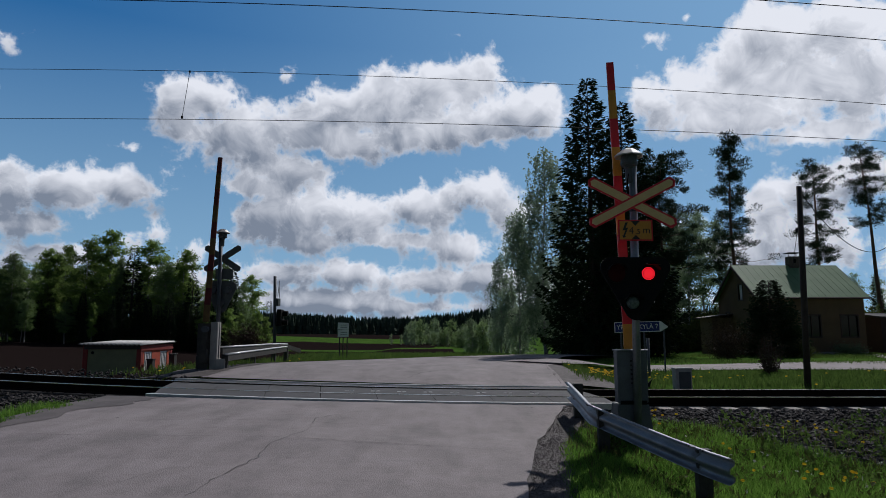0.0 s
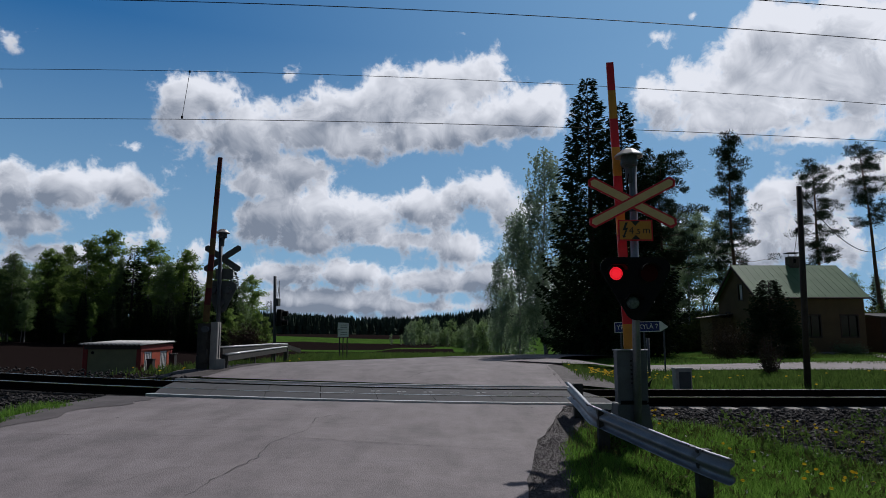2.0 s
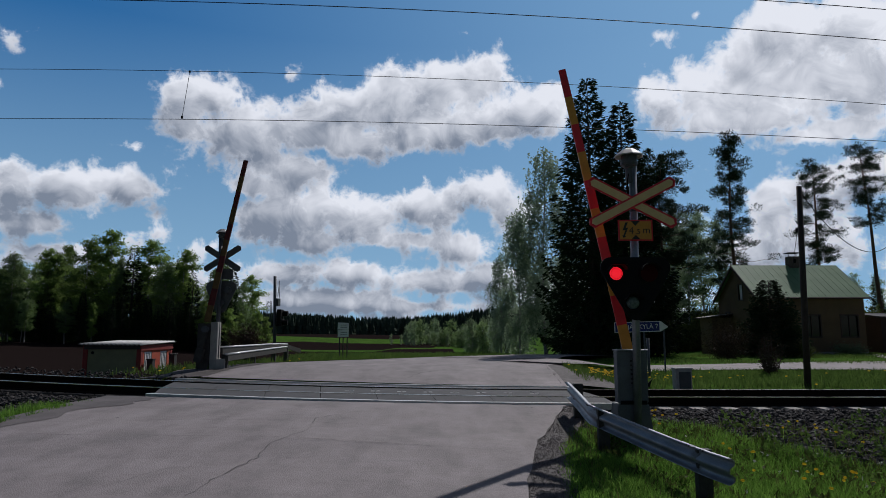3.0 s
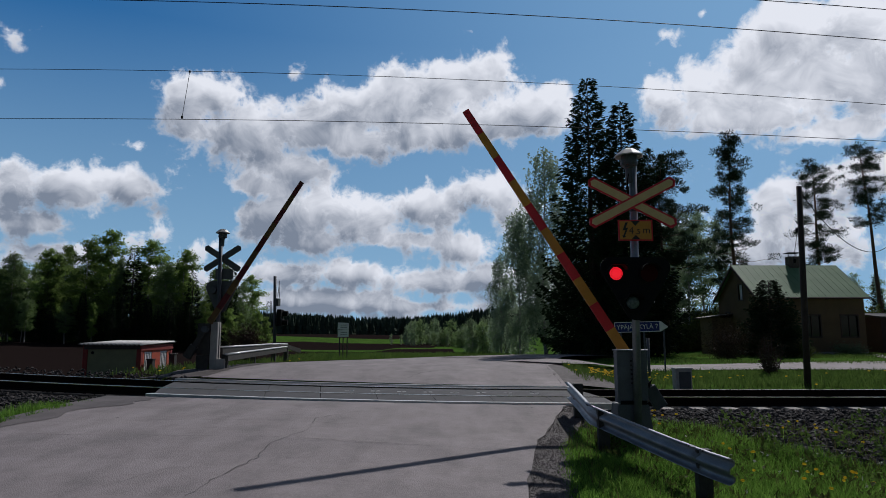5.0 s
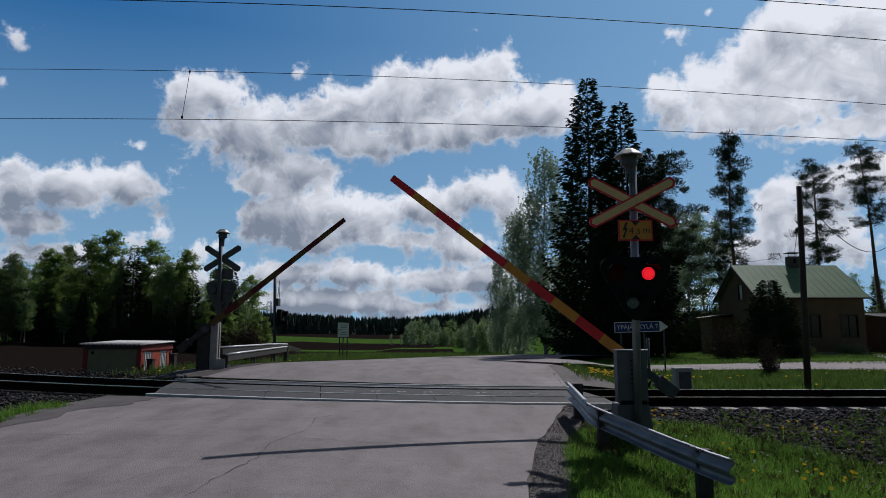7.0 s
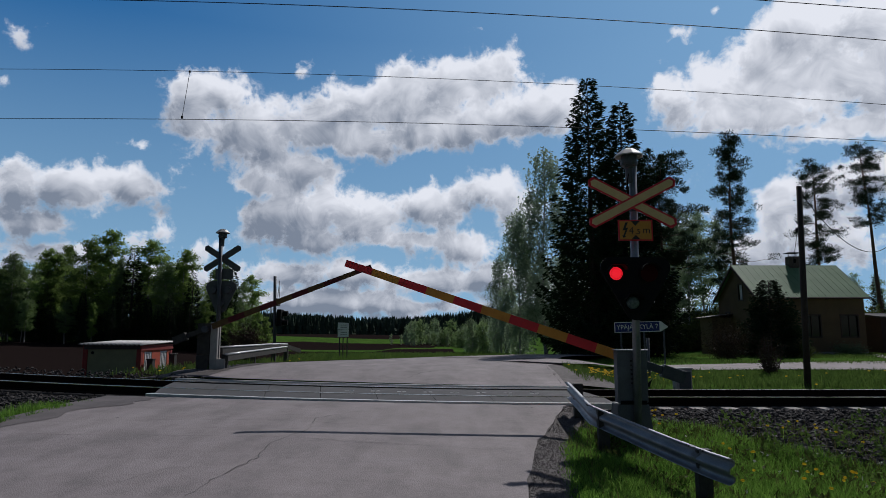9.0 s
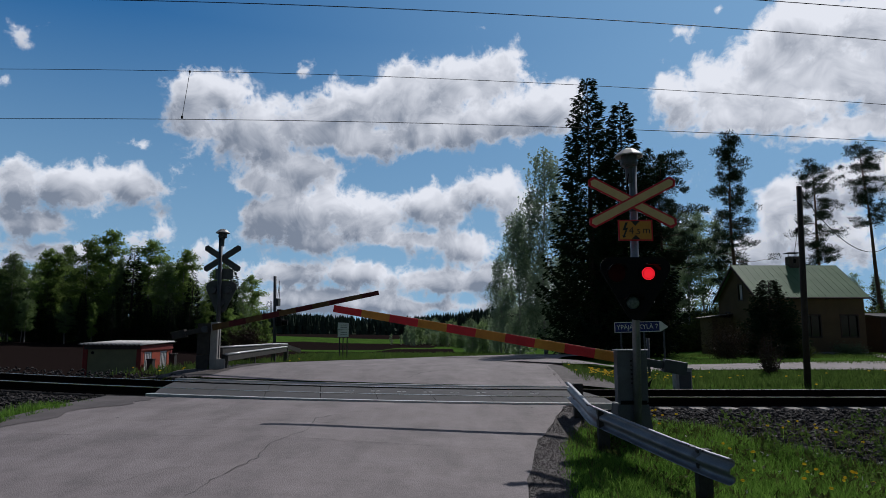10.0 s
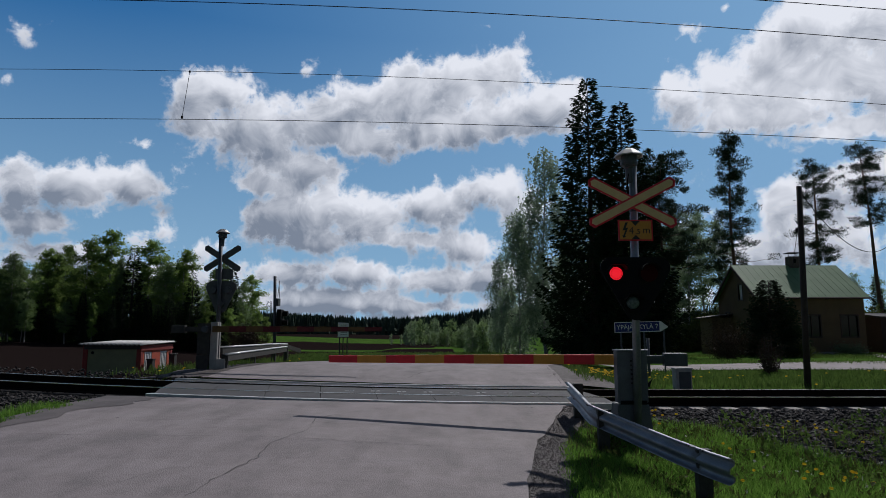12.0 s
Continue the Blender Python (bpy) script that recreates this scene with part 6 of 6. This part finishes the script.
def build_trees():
    place(spruce(11, 18.4, 3.7, 46, 13, 36, 0.3, label="tall dark spruce with drooping branches beside the road"), 9.5, 40.0)
    place(spruce(12, 17.5, 4.0, 42, 13, 36, 0.3, label="dark spruce growing close behind another spruce"), 12.2, 42.0, 1.0, 40)
    place(pine(13, 14.2, 0.42, 3.4, 60, 380, 0.17, label="broad dark pine with level branches behind the spruces"), 15.4, 44.0)
    b1 = place(broadleaf(21, 14.8, 2.4, 66, 105, 0.18, M_BARK_BIRCH, M_WEEPING, 0.1, 0.95, label="tall weeping birch with fresh pale leaves"), 8.9, 56.0, 1.28)
    tagged(clone(b1, 7.0, 58.0, 0.92, 120), "smaller weeping birch at the edge of the trees")
    tagged(clone(b1, 5.5, 60.0, 0.64, 200), "young low birch at the edge of the trees")
    tagged(clone(b1, 9.3, 50.0, 0.55, 70), "young low birch in front of the spruces")
    # pines round the house
    place(pine(31, 21.3, 0.2, 3.5, 84, 260, 0.2, cone=True, label="tall narrow pine with clumped crown behind the yard"), 28.7, 62.0)
    place(pine(32, 19.0, 0.42, 2.8, 50, 270, 0.2, label="tall pine with a flat-topped crown behind the house"), 38.3, 64.0)
    place(pine(33, 19.4, 0.6, 2.6, 32, 270, 0.2, lean=-0.045, label="slender leaning pine with high open crown"), 41.6, 60.0)
    # thin birches behind the yard
    base = broadleaf(41, 16.5, 2.3, 46, 60, 0.24, M_BARK_BIRCH, M_BIRCH, 0.3, 0.5, label="slender birch in the wood behind the house")
    base["group"] = "birches behind the house"
    place(base, 26.3, 72)
    rng = random.Random(4)
    spots = [(x, rng.uniform(60, 82)) for x in (15.5, 17.0, 18.5, 19.8, 21.0, 22.4, 23.6, 24.8, 26.4, 27.8, 29.6, 31.6, 34, 37, 44, 47, 49.5, 52, 55)]
    for x, y in spots:
        clone(base, x * y / 72, y, rng.uniform(0.72, 1.02) * (0.62 if x > 32 else 1), rng.uniform(0, 360))
    # dark spruces in that wood
    dk = spruce(42, 13.0, 2.1, 38, 9, 14, 0.38, label="dark spruce in the wood behind the house")
    dk["group"] = "spruces behind the house"
    place(dk, 23.5, 84, 0.8)
    for x, y, s in ((27, 86, 0.7), (31, 88, 0.8), (35.5, 78, 0.6), (48, 70, 0.6), (52, 66, 0.5)):
        clone(dk, x, y, s, x * 37)
    # young pine and shrubs of the yard
    place(spruce(51, 4.9, 2.2, 27, 12, 44, 0.22, 0.06, "young_pine", "bushy young pine in front of the house"), 20.6, 40.0)
    place(shrub(52, 1.55, 0.5, 40, 45, 0.055, M_TWIG, "bare_shrub", "bare reddish shrub beside the track"), 11.2, 22.0)
    place(shrub(53, 2.4, 1.6, 60, 110, 0.07, M_TWIG, "bare_shrub", "wide bare reddish shrub before the yard"), 16.6, 37.5)
    place(shrub(54, 1.0, 0.75, 20, 90, 0.11, M_SHRUB, "garden_shrub", "low pale flowering garden shrub"), 21.7, 38.5)
    place(shrub(55, 0.8, 1.1, 22, 80, 0.11, M_BIRCH, "garden_shrub", "low yellow-green garden shrub by the wall"), 27.3, 43.0)
    place(shrub(56, 2.6, 1.9, 34, 110, 0.2, M_SHRUB, "yard_bush", "leafy bush at the yard's edge"), 33.5, 43.0)
    place(shrub(58, 3.0, 1.5, 40, 220, 0.1, M_TWIG, "bare_shrub", "bare brown shrub at the field's edge"), -14.2, 46.0)
    ug = shrub(57, 3.2, 2.2, 36, 100, 0.26, M_SHRUB, "undergrowth_bush", "leafy undergrowth bush in the wood behind the house")
    ug["group"] = "undergrowth behind the house"
    place(ug, 18.0, 58)
    for k, (x, y, sc) in enumerate(((20.5, 60, 1.0), (23.0, 62, 0.9), (25.5, 64, 1.1), (16.0, 57, 0.8), (14.0, 55, 0.9), (22, 66, 1.3), (28, 66, 1.2), (19, 66, 1.3), (38, 58, 1.2), (41.5, 58, 1.3), (45, 58, 1.4), (49, 58, 1.3), (36, 62, 1.5), (33, 64, 1.4), (12, 58, 1.0), (17, 63, 1.4), (30, 68, 1.5))):
        clone(ug, x, y, sc, k * 53)
    # the wood beyond the ploughed field
    kinds = [broadleaf(61, 19.8, 2.9, 62, 50, 0.34, M_BARK_BIRCH, M_ASPEN, 0.2, 0.3, "aspen", "leafy aspen at the field's far edge", "aspen tree"),
             broadleaf(62, 19.4, 2.2, 60, 50, 0.30, M_BARK_BIRCH, M_EDGEBIRCH, 0.25, 0.4, "birch", "pale leafed birch at the field's far edge", "birch tree"),
             spruce(63, 16.0, 2.5, 42, 9, 15, 0.42, label="dark spruce at the field's far edge")]
    for k in kinds:
        k["group"] = "trees beyond the ploughed field"
    first = [True] * 3
    rng = random.Random(8)

    def put(k, x, y, s):
        if first[k]:
            first[k] = False
            place(kinds[k], x, y, s)
        else:
            clone(kinds[k], x, y, s, rng.uniform(0, 360), rng.uniform(0.85, 1.6) if k < 2 else rng.uniform(0.85, 1.25))

    x = -108.0
    row = 0
    while x < -36.0:
        y = 138 + (x + 108) * -0.36 + rng.uniform(-6, 8)
        # an uneven skyline: taller and lower stretches
        tall = 0.9 + 0.09 * math.sin(x * 0.21 + 1.0) + rng.uniform(-0.22, 0.1)
        sort = rng.choice([0, 0, 1, 1, 1, 2] if x < -66 else [0, 1, 1, 2, 2, 2])
        put(sort, x, y, tall * (1.2 if sort == 2 else 1.03))
        if row % 2 == 0:
            put(rng.choice([0, 1, 2]), x + 1.0, y + rng.uniform(4, 9), tall * rng.uniform(0.75, 1.0))
        put(rng.choice([0, 1] if x < -66 else [0, 2, 2]), x + rng.uniform(-1, 1), y - rng.uniform(5, 8), rng.uniform(0.28, 0.5))
        x += rng.uniform(1.2, 2.2)
        row += 1
    put(1, -36.5, 105, 0.78)
    put(1, -34.0, 108, 0.62)
    put(0, -37.5, 100, 0.42)
    for k, (xx, yy, s) in enumerate(((-30.5, 96, 0.32), (-28.5, 98, 0.34), (-26.8, 97, 0.3), (-33, 99, 0.36))):
        put(0, xx, yy, s)
    # dark spruce underwood along that edge
    for k in range(44):
        xx = -82 + k * 1.1
        put(2, xx, 131 + (xx + 108) * -0.36 + rng.uniform(-2, 2), rng.uniform(0.3, 0.62))


def build_mid_bushes():
    """Young trees along the far ditch."""
    base = [broadleaf(71, 6.5, 1.25, 26, 44, 0.24, M_BARK_BIRCH, M_BIRCH, 0.04, 0.25, "young_birch", "young leafy birch along the field ditch", "young tree", True),
            broadleaf(72, 5.5, 1.5, 26, 40, 0.24, M_BARK_DARK, M_EDGEBIRCH, 0.03, 0.2, "willow_bush", "bushy green willow along the field ditch", "bush", True)]
    for b in base:
        b["group"] = "young trees along the ditch"
    rng = random.Random(17)
    first = [True, True]
    spots = []
    for k in range(105):
        f = rng.random() ** 0.85
        y = 190 - 100 * f
        px = -0.085 + 0.185 * f ** 0.75 + rng.uniform(-0.02, 0.03)
        spots.append((px * y, y, rng.uniform(0.5, 0.95) * (0.5 + 0.5 * f)))
    for k in range(16):
        y = rng.uniform(76, 96)
        spots.append((rng.uniform(0.035, 0.125) * y, y, rng.uniform(0.5, 0.85)))
    for k in range(16):
        y = rng.uniform(150, 200)
        spots.append((rng.uniform(-0.06, 0.1) * y, y, rng.uniform(0.75, 1.15)))
    for k, (x, y, s) in enumerate(spots):
        j = k % 2
        if first[j]:
            first[j] = False
            place(base[j], x, y, s)
        else:
            clone(base[j], x, y, s, rng.uniform(0, 360))


def build_far_wood():
    """Distant spruce wood: one mesh of many ragged small crowns."""
    rng = np.random.default_rng(77)
    n = 7500
    x = rng.uniform(-420, 420, n)
    y = rng.uniform(400, 470, n) + np.abs(x) * 0.05
    h = rng.uniform(11.5, 14.5, n) + 3.5 * smooth((x - 5) / 40) + 2 * np.sin(x * 0.035)
    z = ground_z(x, y)
    tiers, k = 5, 7
    V, F = [], []
    count = 0
    for i in range(n):
        r = rng.uniform(1.4, 2.7)
        for t in range(tiers):
            f0, f1 = t / tiers, min(1.0, (t + 1.7) / tiers)
            rr = r * (1 - f0) * rng.uniform(0.8, 1.2) + 0.15
            a = rng.uniform(0, 6.28) + np.arange(k) * 2 * math.pi / k
            rad = rr * rng.uniform(0.55, 1.25, k)
            ring = np.stack([x[i] + np.cos(a) * rad, y[i] + np.sin(a) * rad, z[i] + h[i] * (0.04 + f0 * 0.96) - rng.uniform(0, 0.8, k)], 1)
            V.append(ring)
            V.append([[x[i] + rng.normal(0, 0.1), y[i], z[i] + h[i] * f1]])
            F += [(count + j, count + (j + 1) % k, count + k) for j in range(k)]
            count += k + 1
    ob = raw_mesh("far_wood", np.concatenate(V), F, M_FARWOOD)
    tagged(ob, "dark spruce wood along the horizon, haze in its colour", "forest", kind="stuff")


def blades(name, x, y, z, h, w, material, label, cat, rng, lean=0.35):
    n = len(x)
    a = rng.uniform(0, 6.28, n)
    s = np.stack([np.cos(a), np.sin(a), np.zeros(n)], 1) * (w * rng.uniform(0.6, 1.4, n))[:, None]
    b = rng.uniform(0, 6.28, n)
    H = h * rng.uniform(0.5, 1.25, n)
    bend = np.stack([np.cos(b), np.sin(b), np.zeros(n)], 1) * (H * rng.uniform(0.2, 1.0, n) * 2 * lean)[:, None]
    P = np.stack([x, y, z], 1)
    m = P + bend * 0.35 + np.stack([np.zeros(n), np.zeros(n), H * 0.6], 1)
    V = np.stack([P - s, P + s, m + s * 0.7, m - s * 0.7, P + bend + np.stack([np.zeros(n), np.zeros(n), H], 1)], 1)
    k = np.arange(n)[:, None] * 5
    T = np.concatenate([k + np.array([[0, 1, 2]]), k + np.array([[0, 2, 3]]), k + np.array([[3, 2, 4]])])
    ob = raw_mesh(name, V.reshape(-1, 3), T, material)
    return tagged(ob, label, cat, kind="stuff")


def build_grass():
    rng = np.random.default_rng(90)

    def scatter(n, x0, x1, y0, y1, clump=1.1, bare=0.42):
        x, y = rng.uniform(x0, x1, n), rng.uniform(y0, y1, n)
        keep = np.array([noise.noise((a * clump, b * clump, 1.0)) + 0.5 * noise.noise((a * clump * 3, b * clump * 3, 4.0)) > bare - 1.0 for a, b in zip(x, y)])
        return x[keep], y[keep]

    X, Y, Hh = [], [], []
    # right of the road, up to the ballast
    x, y = scatter(190000, 1.2, 12.5, 4.6, 11.6)
    off = x - np.interp(y, RIGHT_Y, RIGHT_X)
    d = track_y(x) - y
    keep = (off > 0.28 + 0.25 * rng.random(len(x))) & (d > 2.0 + 3.2 * smooth((x - 3.3) / 3.6) + 0.7 * (rng.random(len(x)) - 0.35) + 0.7 * np.array([noise.noise((a * 0.9, b * 0.9, 3.0)) for a, b in zip(x, y)]))
    keep &= rng.random(len(x)) < np.interp(y, [4.6, 8, 11.6], [1.0, 1.0, 0.9])
    for gx, gy in ((2.85, 7.1), (2.8, 6.9), (2.25, 9.1), (2.2, 8.9), (2.3, 11.0)):
        keep &= (x - gx) ** 2 + (y - gy) ** 2 > 0.2 ** 2
    X.append(x[keep]); Y.append(y[keep]); Hh.append(np.interp(x[keep] - np.interp(y[keep], RIGHT_Y, RIGHT_X), [0.2, 0.7, 1.3, 4, 9], [0.04, 0.08, 0.15, 0.15, 0.14]))
    # left verge before the ballast
    x, y = scatter(4500, -12, -6.0, 8.6, 12.2, 1.6, 0.75)
    off = np.interp(y, LEFT_Y, LEFT_X) - x
    keep = (off > 0.05 + 0.2 * rng.random(len(x))) & (off < 1.5 + rng.random(len(x)) * 2.2) & (track_y(x) - y > 1.75)
    X.append(x[keep]); Y.append(y[keep]); Hh.append(np.full(keep.sum(), 0.12))
    y = rng.uniform(8.6, 12.35, 3400)
    off = 0.03 + np.abs(rng.normal(0, 0.28, len(y)))
    x = np.interp(y, LEFT_Y, LEFT_X) - off
    keep = np.array([noise.noise((a * 2.2, b * 2.2, 7.0)) > 0.0 for a, b in zip(x, y)])
    X.append(x[keep]); Y.append(y[keep]); Hh.append(np.full(keep.sum(), 0.16))
    x, y = np.concatenate(X), np.concatenate(Y)
    blades("near_grass", x, y, top_z(x, y) - 0.01, np.concatenate(Hh), 0.0042, M_GRASS, "fresh green spring grass by the road", "grass", rng)
    # far verges
    X, Y = [], []
    x, y = scatter(30000, 3.3, 30, 16.0, 23.6, 0.6)
    keep = (x - np.interp(y, RIGHT_Y, RIGHT_X) > 0.5) & (y > track_y(x) + 2.2)
    X.append(x[keep]); Y.append(y[keep])
    x, y = scatter(5000, -10, -5.5, 16.6, 22, 0.6)
    keep = (np.interp(y, LEFT_Y, LEFT_X) - x > 0.5) & (x > -8 - 2 * rng.random(len(x)) ** 3) & (rng.random(len(x)) < 0.5) & (y > track_y(x) + 1.9)
    X.append(x[keep]); Y.append(y[keep])
    x, y = scatter(22000, -9, 6, 22, 44, 0.5)
    keep = np.interp(y, LEFT_Y, LEFT_X) - x > 0.4
    X.append(x[keep]); Y.append(y[keep])
    x, y = scatter(16000, 8, 36, 29.6, 44, 0.5)
    keep = np.abs(y - np.interp(x, [9, 15, 24, 40], [37.5, 36.5, 34, 31])) > 2.6
    X.append(x[keep]); Y.append(y[keep])
    x, y = np.concatenate(X), np.concatenate(Y)
    blades("verge_grass", x, y, top_z(x, y) - 0.01, np.full(len(x), 0.2), 0.013, M_WEEDGRASS, "green grass on the verges past the rails", "grass", rng)
    x, y = scatter(5200, 1.6, 12.5, 5.0, 11.4, 2.0, 0.7)
    off = x - np.interp(y, RIGHT_Y, RIGHT_X)
    keep = (off > 0.4) & (track_y(x) - y > 2.6 + 1.6 * smooth((x - 5.5) / 6))
    blades("dry_grass", x[keep], y[keep], top_z(x[keep], y[keep]) - 0.01, np.full(keep.sum(), 0.2), 0.005, M_DRYGRASS, "dry stalks among the green grass", "grass", rng)
    # broad weeds
    x, y = scatter(2600, 2.2, 13, 5.5, 11.6, 1.6, 0.8)
    off = x - np.interp(y, RIGHT_Y, RIGHT_X)
    keep = (off > 0.7) & (track_y(x) - y > 2.2 + 3.0 * smooth((x - 3.3) / 3.6))
    x, y = x[keep], y[keep]
    P = np.repeat(np.stack([x, y, top_z(x, y) + 0.02], 1), 9, 0) + rng.normal(0, 0.045, (9 * len(x), 3)) * np.array([1, 1, 0.9])
    P[:, 2] = np.maximum(P[:, 2], top_z(P[:, 0], P[:, 1]))
    V, F = cards(P, rand_dirs(len(P), rng) + np.array([0, 0, 0.6]), rand_dirs(len(P), rng), 0.1, 0.022, rng)
    tagged(raw_mesh("weeds", V, F, M_SHRUB), "broad leafed weeds in the grass", "weeds", kind="stuff")
    x = rng.uniform(4.6, 10.5, 110)
    y = track_y(x) - rng.uniform(2.6, 5.6, len(x))
    n = 26
    P = np.repeat(np.stack([x, y, top_z(x, y)], 1), n, 0)
    P += np.stack([rng.normal(0, 0.06, len(P)), rng.normal(0, 0.06, len(P)), rng.uniform(0.0, 0.3, len(P))], 1)
    V, F = cards(P, rand_dirs(len(P), rng) + np.array([0, 0, 0.5]), rand_dirs(len(P), rng), 0.085, 0.02, rng)
    tagged(raw_mesh("ballast_weeds", V, F, M_WEEDGRASS), "leafy weeds growing in the ballast", "weeds", kind="stuff")
    # dandelions: small domed heads on stalks
    spots = []
    for cx, cy, r, n in ((3.65, 11.1, 0.35, 12), (5.5, 10.4, 0.5, 8), (4.75, 8.0, 0.6, 15), (4.1, 9.2, 0.5, 5), (6.5, 8.5, 1.2, 9), (8.0, 9.5, 1.5, 8),
                         (4.3, 17.9, 0.55, 60), (4.9, 18.2, 0.5, 40), (6.4, 18.6, 0.9, 34), (9.0, 19.0, 2.5, 12), (14, 20, 3, 12), (-7.2, 17.6, 0.5, 5), (-10.5, 20.5, 0.6, 4), (-5.6, 24.5, 0.5, 12)):
        for _ in range(n if cy < 16 else int(n * 0.7)):
            spots.append((cx + rng.normal(0, r * 0.6), cy + rng.normal(0, r * 0.45)))
    spots = np.array([s for s in spots if bank(s[0], s[1]) > 0.25])
    n = len(spots)
    z = top_z(spots[:, 0], spots[:, 1]) + rng.uniform(0.1, 0.26, n)
    V, F, c = [], [], 0
    for (x, y), zz in zip(spots, z):
        r = rng.uniform(0.02, 0.032) * (1.5 if y > 16 else 1)
        a = np.arange(7) * 2 * math.pi / 7 + rng.uniform(0, 1)
        for rr, dz in ((0.5, -0.012), (1.0, 0.0), (0.55, 0.014)):
            V += [(x + math.cos(q) * r * rr, y + math.sin(q) * r * rr, zz + dz) for q in a]
        for t in range(2):
            F += [(c + t * 7 + j, c + t * 7 + (j + 1) % 7, c + t * 7 + 7 + (j + 1) % 7, c + t * 7 + 7 + j) for j in range(7)]
        c += 21
    tagged(raw_mesh("dandelion_heads", V, F, M_PETAL), "yellow dandelion flowers in the grass", "flowers", kind="stuff")
    blades("dandelion_stalks", spots[:, 0], spots[:, 1], top_z(spots[:, 0], spots[:, 1]), z - top_z(spots[:, 0], spots[:, 1]), 0.004, M_GRASS, "thin dandelion stalks", "stalks", rng, 0.02)
    x, y = rng.uniform(3.5, 12, 130), rng.uniform(5.5, 10.8, 130)
    P = np.stack([x, y, top_z(x, y) + rng.uniform(0.06, 0.2, len(x))], 1)
    P = np.repeat(P, 5, 0)
    V, F = cards(P, rand_dirs(len(P), rng), rand_dirs(len(P), rng), 0.03, 0.009, rng)
    tagged(raw_mesh("pale_flowers", V, F, M_FLUFF), "tiny pale flowers in the grass", "flowers", kind="stuff")


# ---------------- building it all ----------------
build_ground()
build_road()
build_driveway()
SKY = build_sky_sheet()
build_track()
build_deck()
build_near_guard()
build_far_guard()
SHUTTERS = build_near_signal()
build_far_signal()
build_side_signal()
ARM_NEAR = barrier(3.03, 10.3, -0.02, -1, (3.06, 1.06), False)
ARM_FAR = barrier(-6.45, 17.6, 0.5, 1, (-6.51, 1.61), True)
build_hut()
build_cable_boxes()
build_house()
build_poles_and_signs()
build_wires()
build_far_mast()
build_trees()
build_mid_bushes()
build_far_wood()
build_shoulder()
build_road_edges()
build_cracks()
build_ballast_stones()
build_grass()


# ---------------- what moves ----------------
def motions():
    near = [(0, 87.9), (2.1, 87.9), (2.25, 87.6), (2.4, 86.2), (2.6, 83.4), (2.8, 80.8), (3.0, 78.6), (3.2, 76.5), (4.0, 68.2), (5.0, 58.0), (5.5, 53.0), (6.0, 48.0), (6.5, 43.1), (7.0, 38.2),
            (8.0, 28.4), (9.0, 18.9), (9.5, 14.5), (10.0, 9.7), (10.5, 4.9), (10.8, 2.2), (11.0, 0.9), (11.2, 0.1), (11.4, -0.1), (12.0, -0.1)]
    far = [(0, 87.8), (2.1, 87.8), (2.25, 87.5), (2.4, 86.4), (2.6, 83.9), (2.8, 81.3), (3.2, 77.0), (4.0, 68.6), (4.8, 60.4), (5.6, 52.7), (6.4, 44.8), (7.2, 37.2), (8.0, 29.9), (8.8, 22.6),
           (9.6, 15.6), (10.0, 11.9), (10.4, 8.4), (10.8, 4.7), (11.0, 2.8), (11.2, 1.3), (11.4, 0.3), (11.6, 0.0), (12.0, 0.0)]
    for (arm, (px, py, pz), side), table in ((ARM_NEAR, near), (ARM_FAR, far)):
        if side > 0:
            rows = [(t, pose(px, py, pz, 0, -a, 0)) for t, a in table]
        else:
            rows = [(t, pose(px, py, pz, 2.0, 0, -5.5) @ pose(0, 0, 0, 0, a - 180, 0)) for t, a in table]
        walk(arm, rows)
    # the clouds drift slowly to the east
    walk(SKY, [(t, pose(63 * (t / 12 - 0.5), -40 * (t / 12 - 0.5), 1.5)) for t in (0.0, 3.0, 6.0, 9.0, 12.0)])
    # the two red lamps flash in turn, the dark one covered by its added flap
    right = [-0.03, 0.73, 1.45, 2.25, 3.06, 3.79, 4.52, 5.27, 6.05, 6.80, 7.57, 8.33, 9.07, 9.81, 10.64, 11.42, 12.15]
    edges = []
    for a, b in zip(right, right[1:]):
        edges += [(a, 1), ((a + b) / 2 + (0.04 if 10 < a < 11 else 0), 0)]
    for k, (sh, at) in enumerate(SHUTTERS):
        rows, last = [], None
        for t, r in edges:
            open_ = (r == 1) == (k == 1)
            tilt = -86.0 if open_ else 0.0
            if last is not None and t > 0.05:
                rows.append((t - 0.034, pose(*at, last, 0, 0)))
            if 0.0 <= t <= 11.95:
                rows.append((t + 0.034, pose(*at, tilt, 0, 0)))
            elif t < 0:
                rows.append((0.0, pose(*at, tilt, 0, 0)))
            last = tilt
        rows.append((12.0, pose(*at, last, 0, 0)))
        walk(sh, rows)


motions()
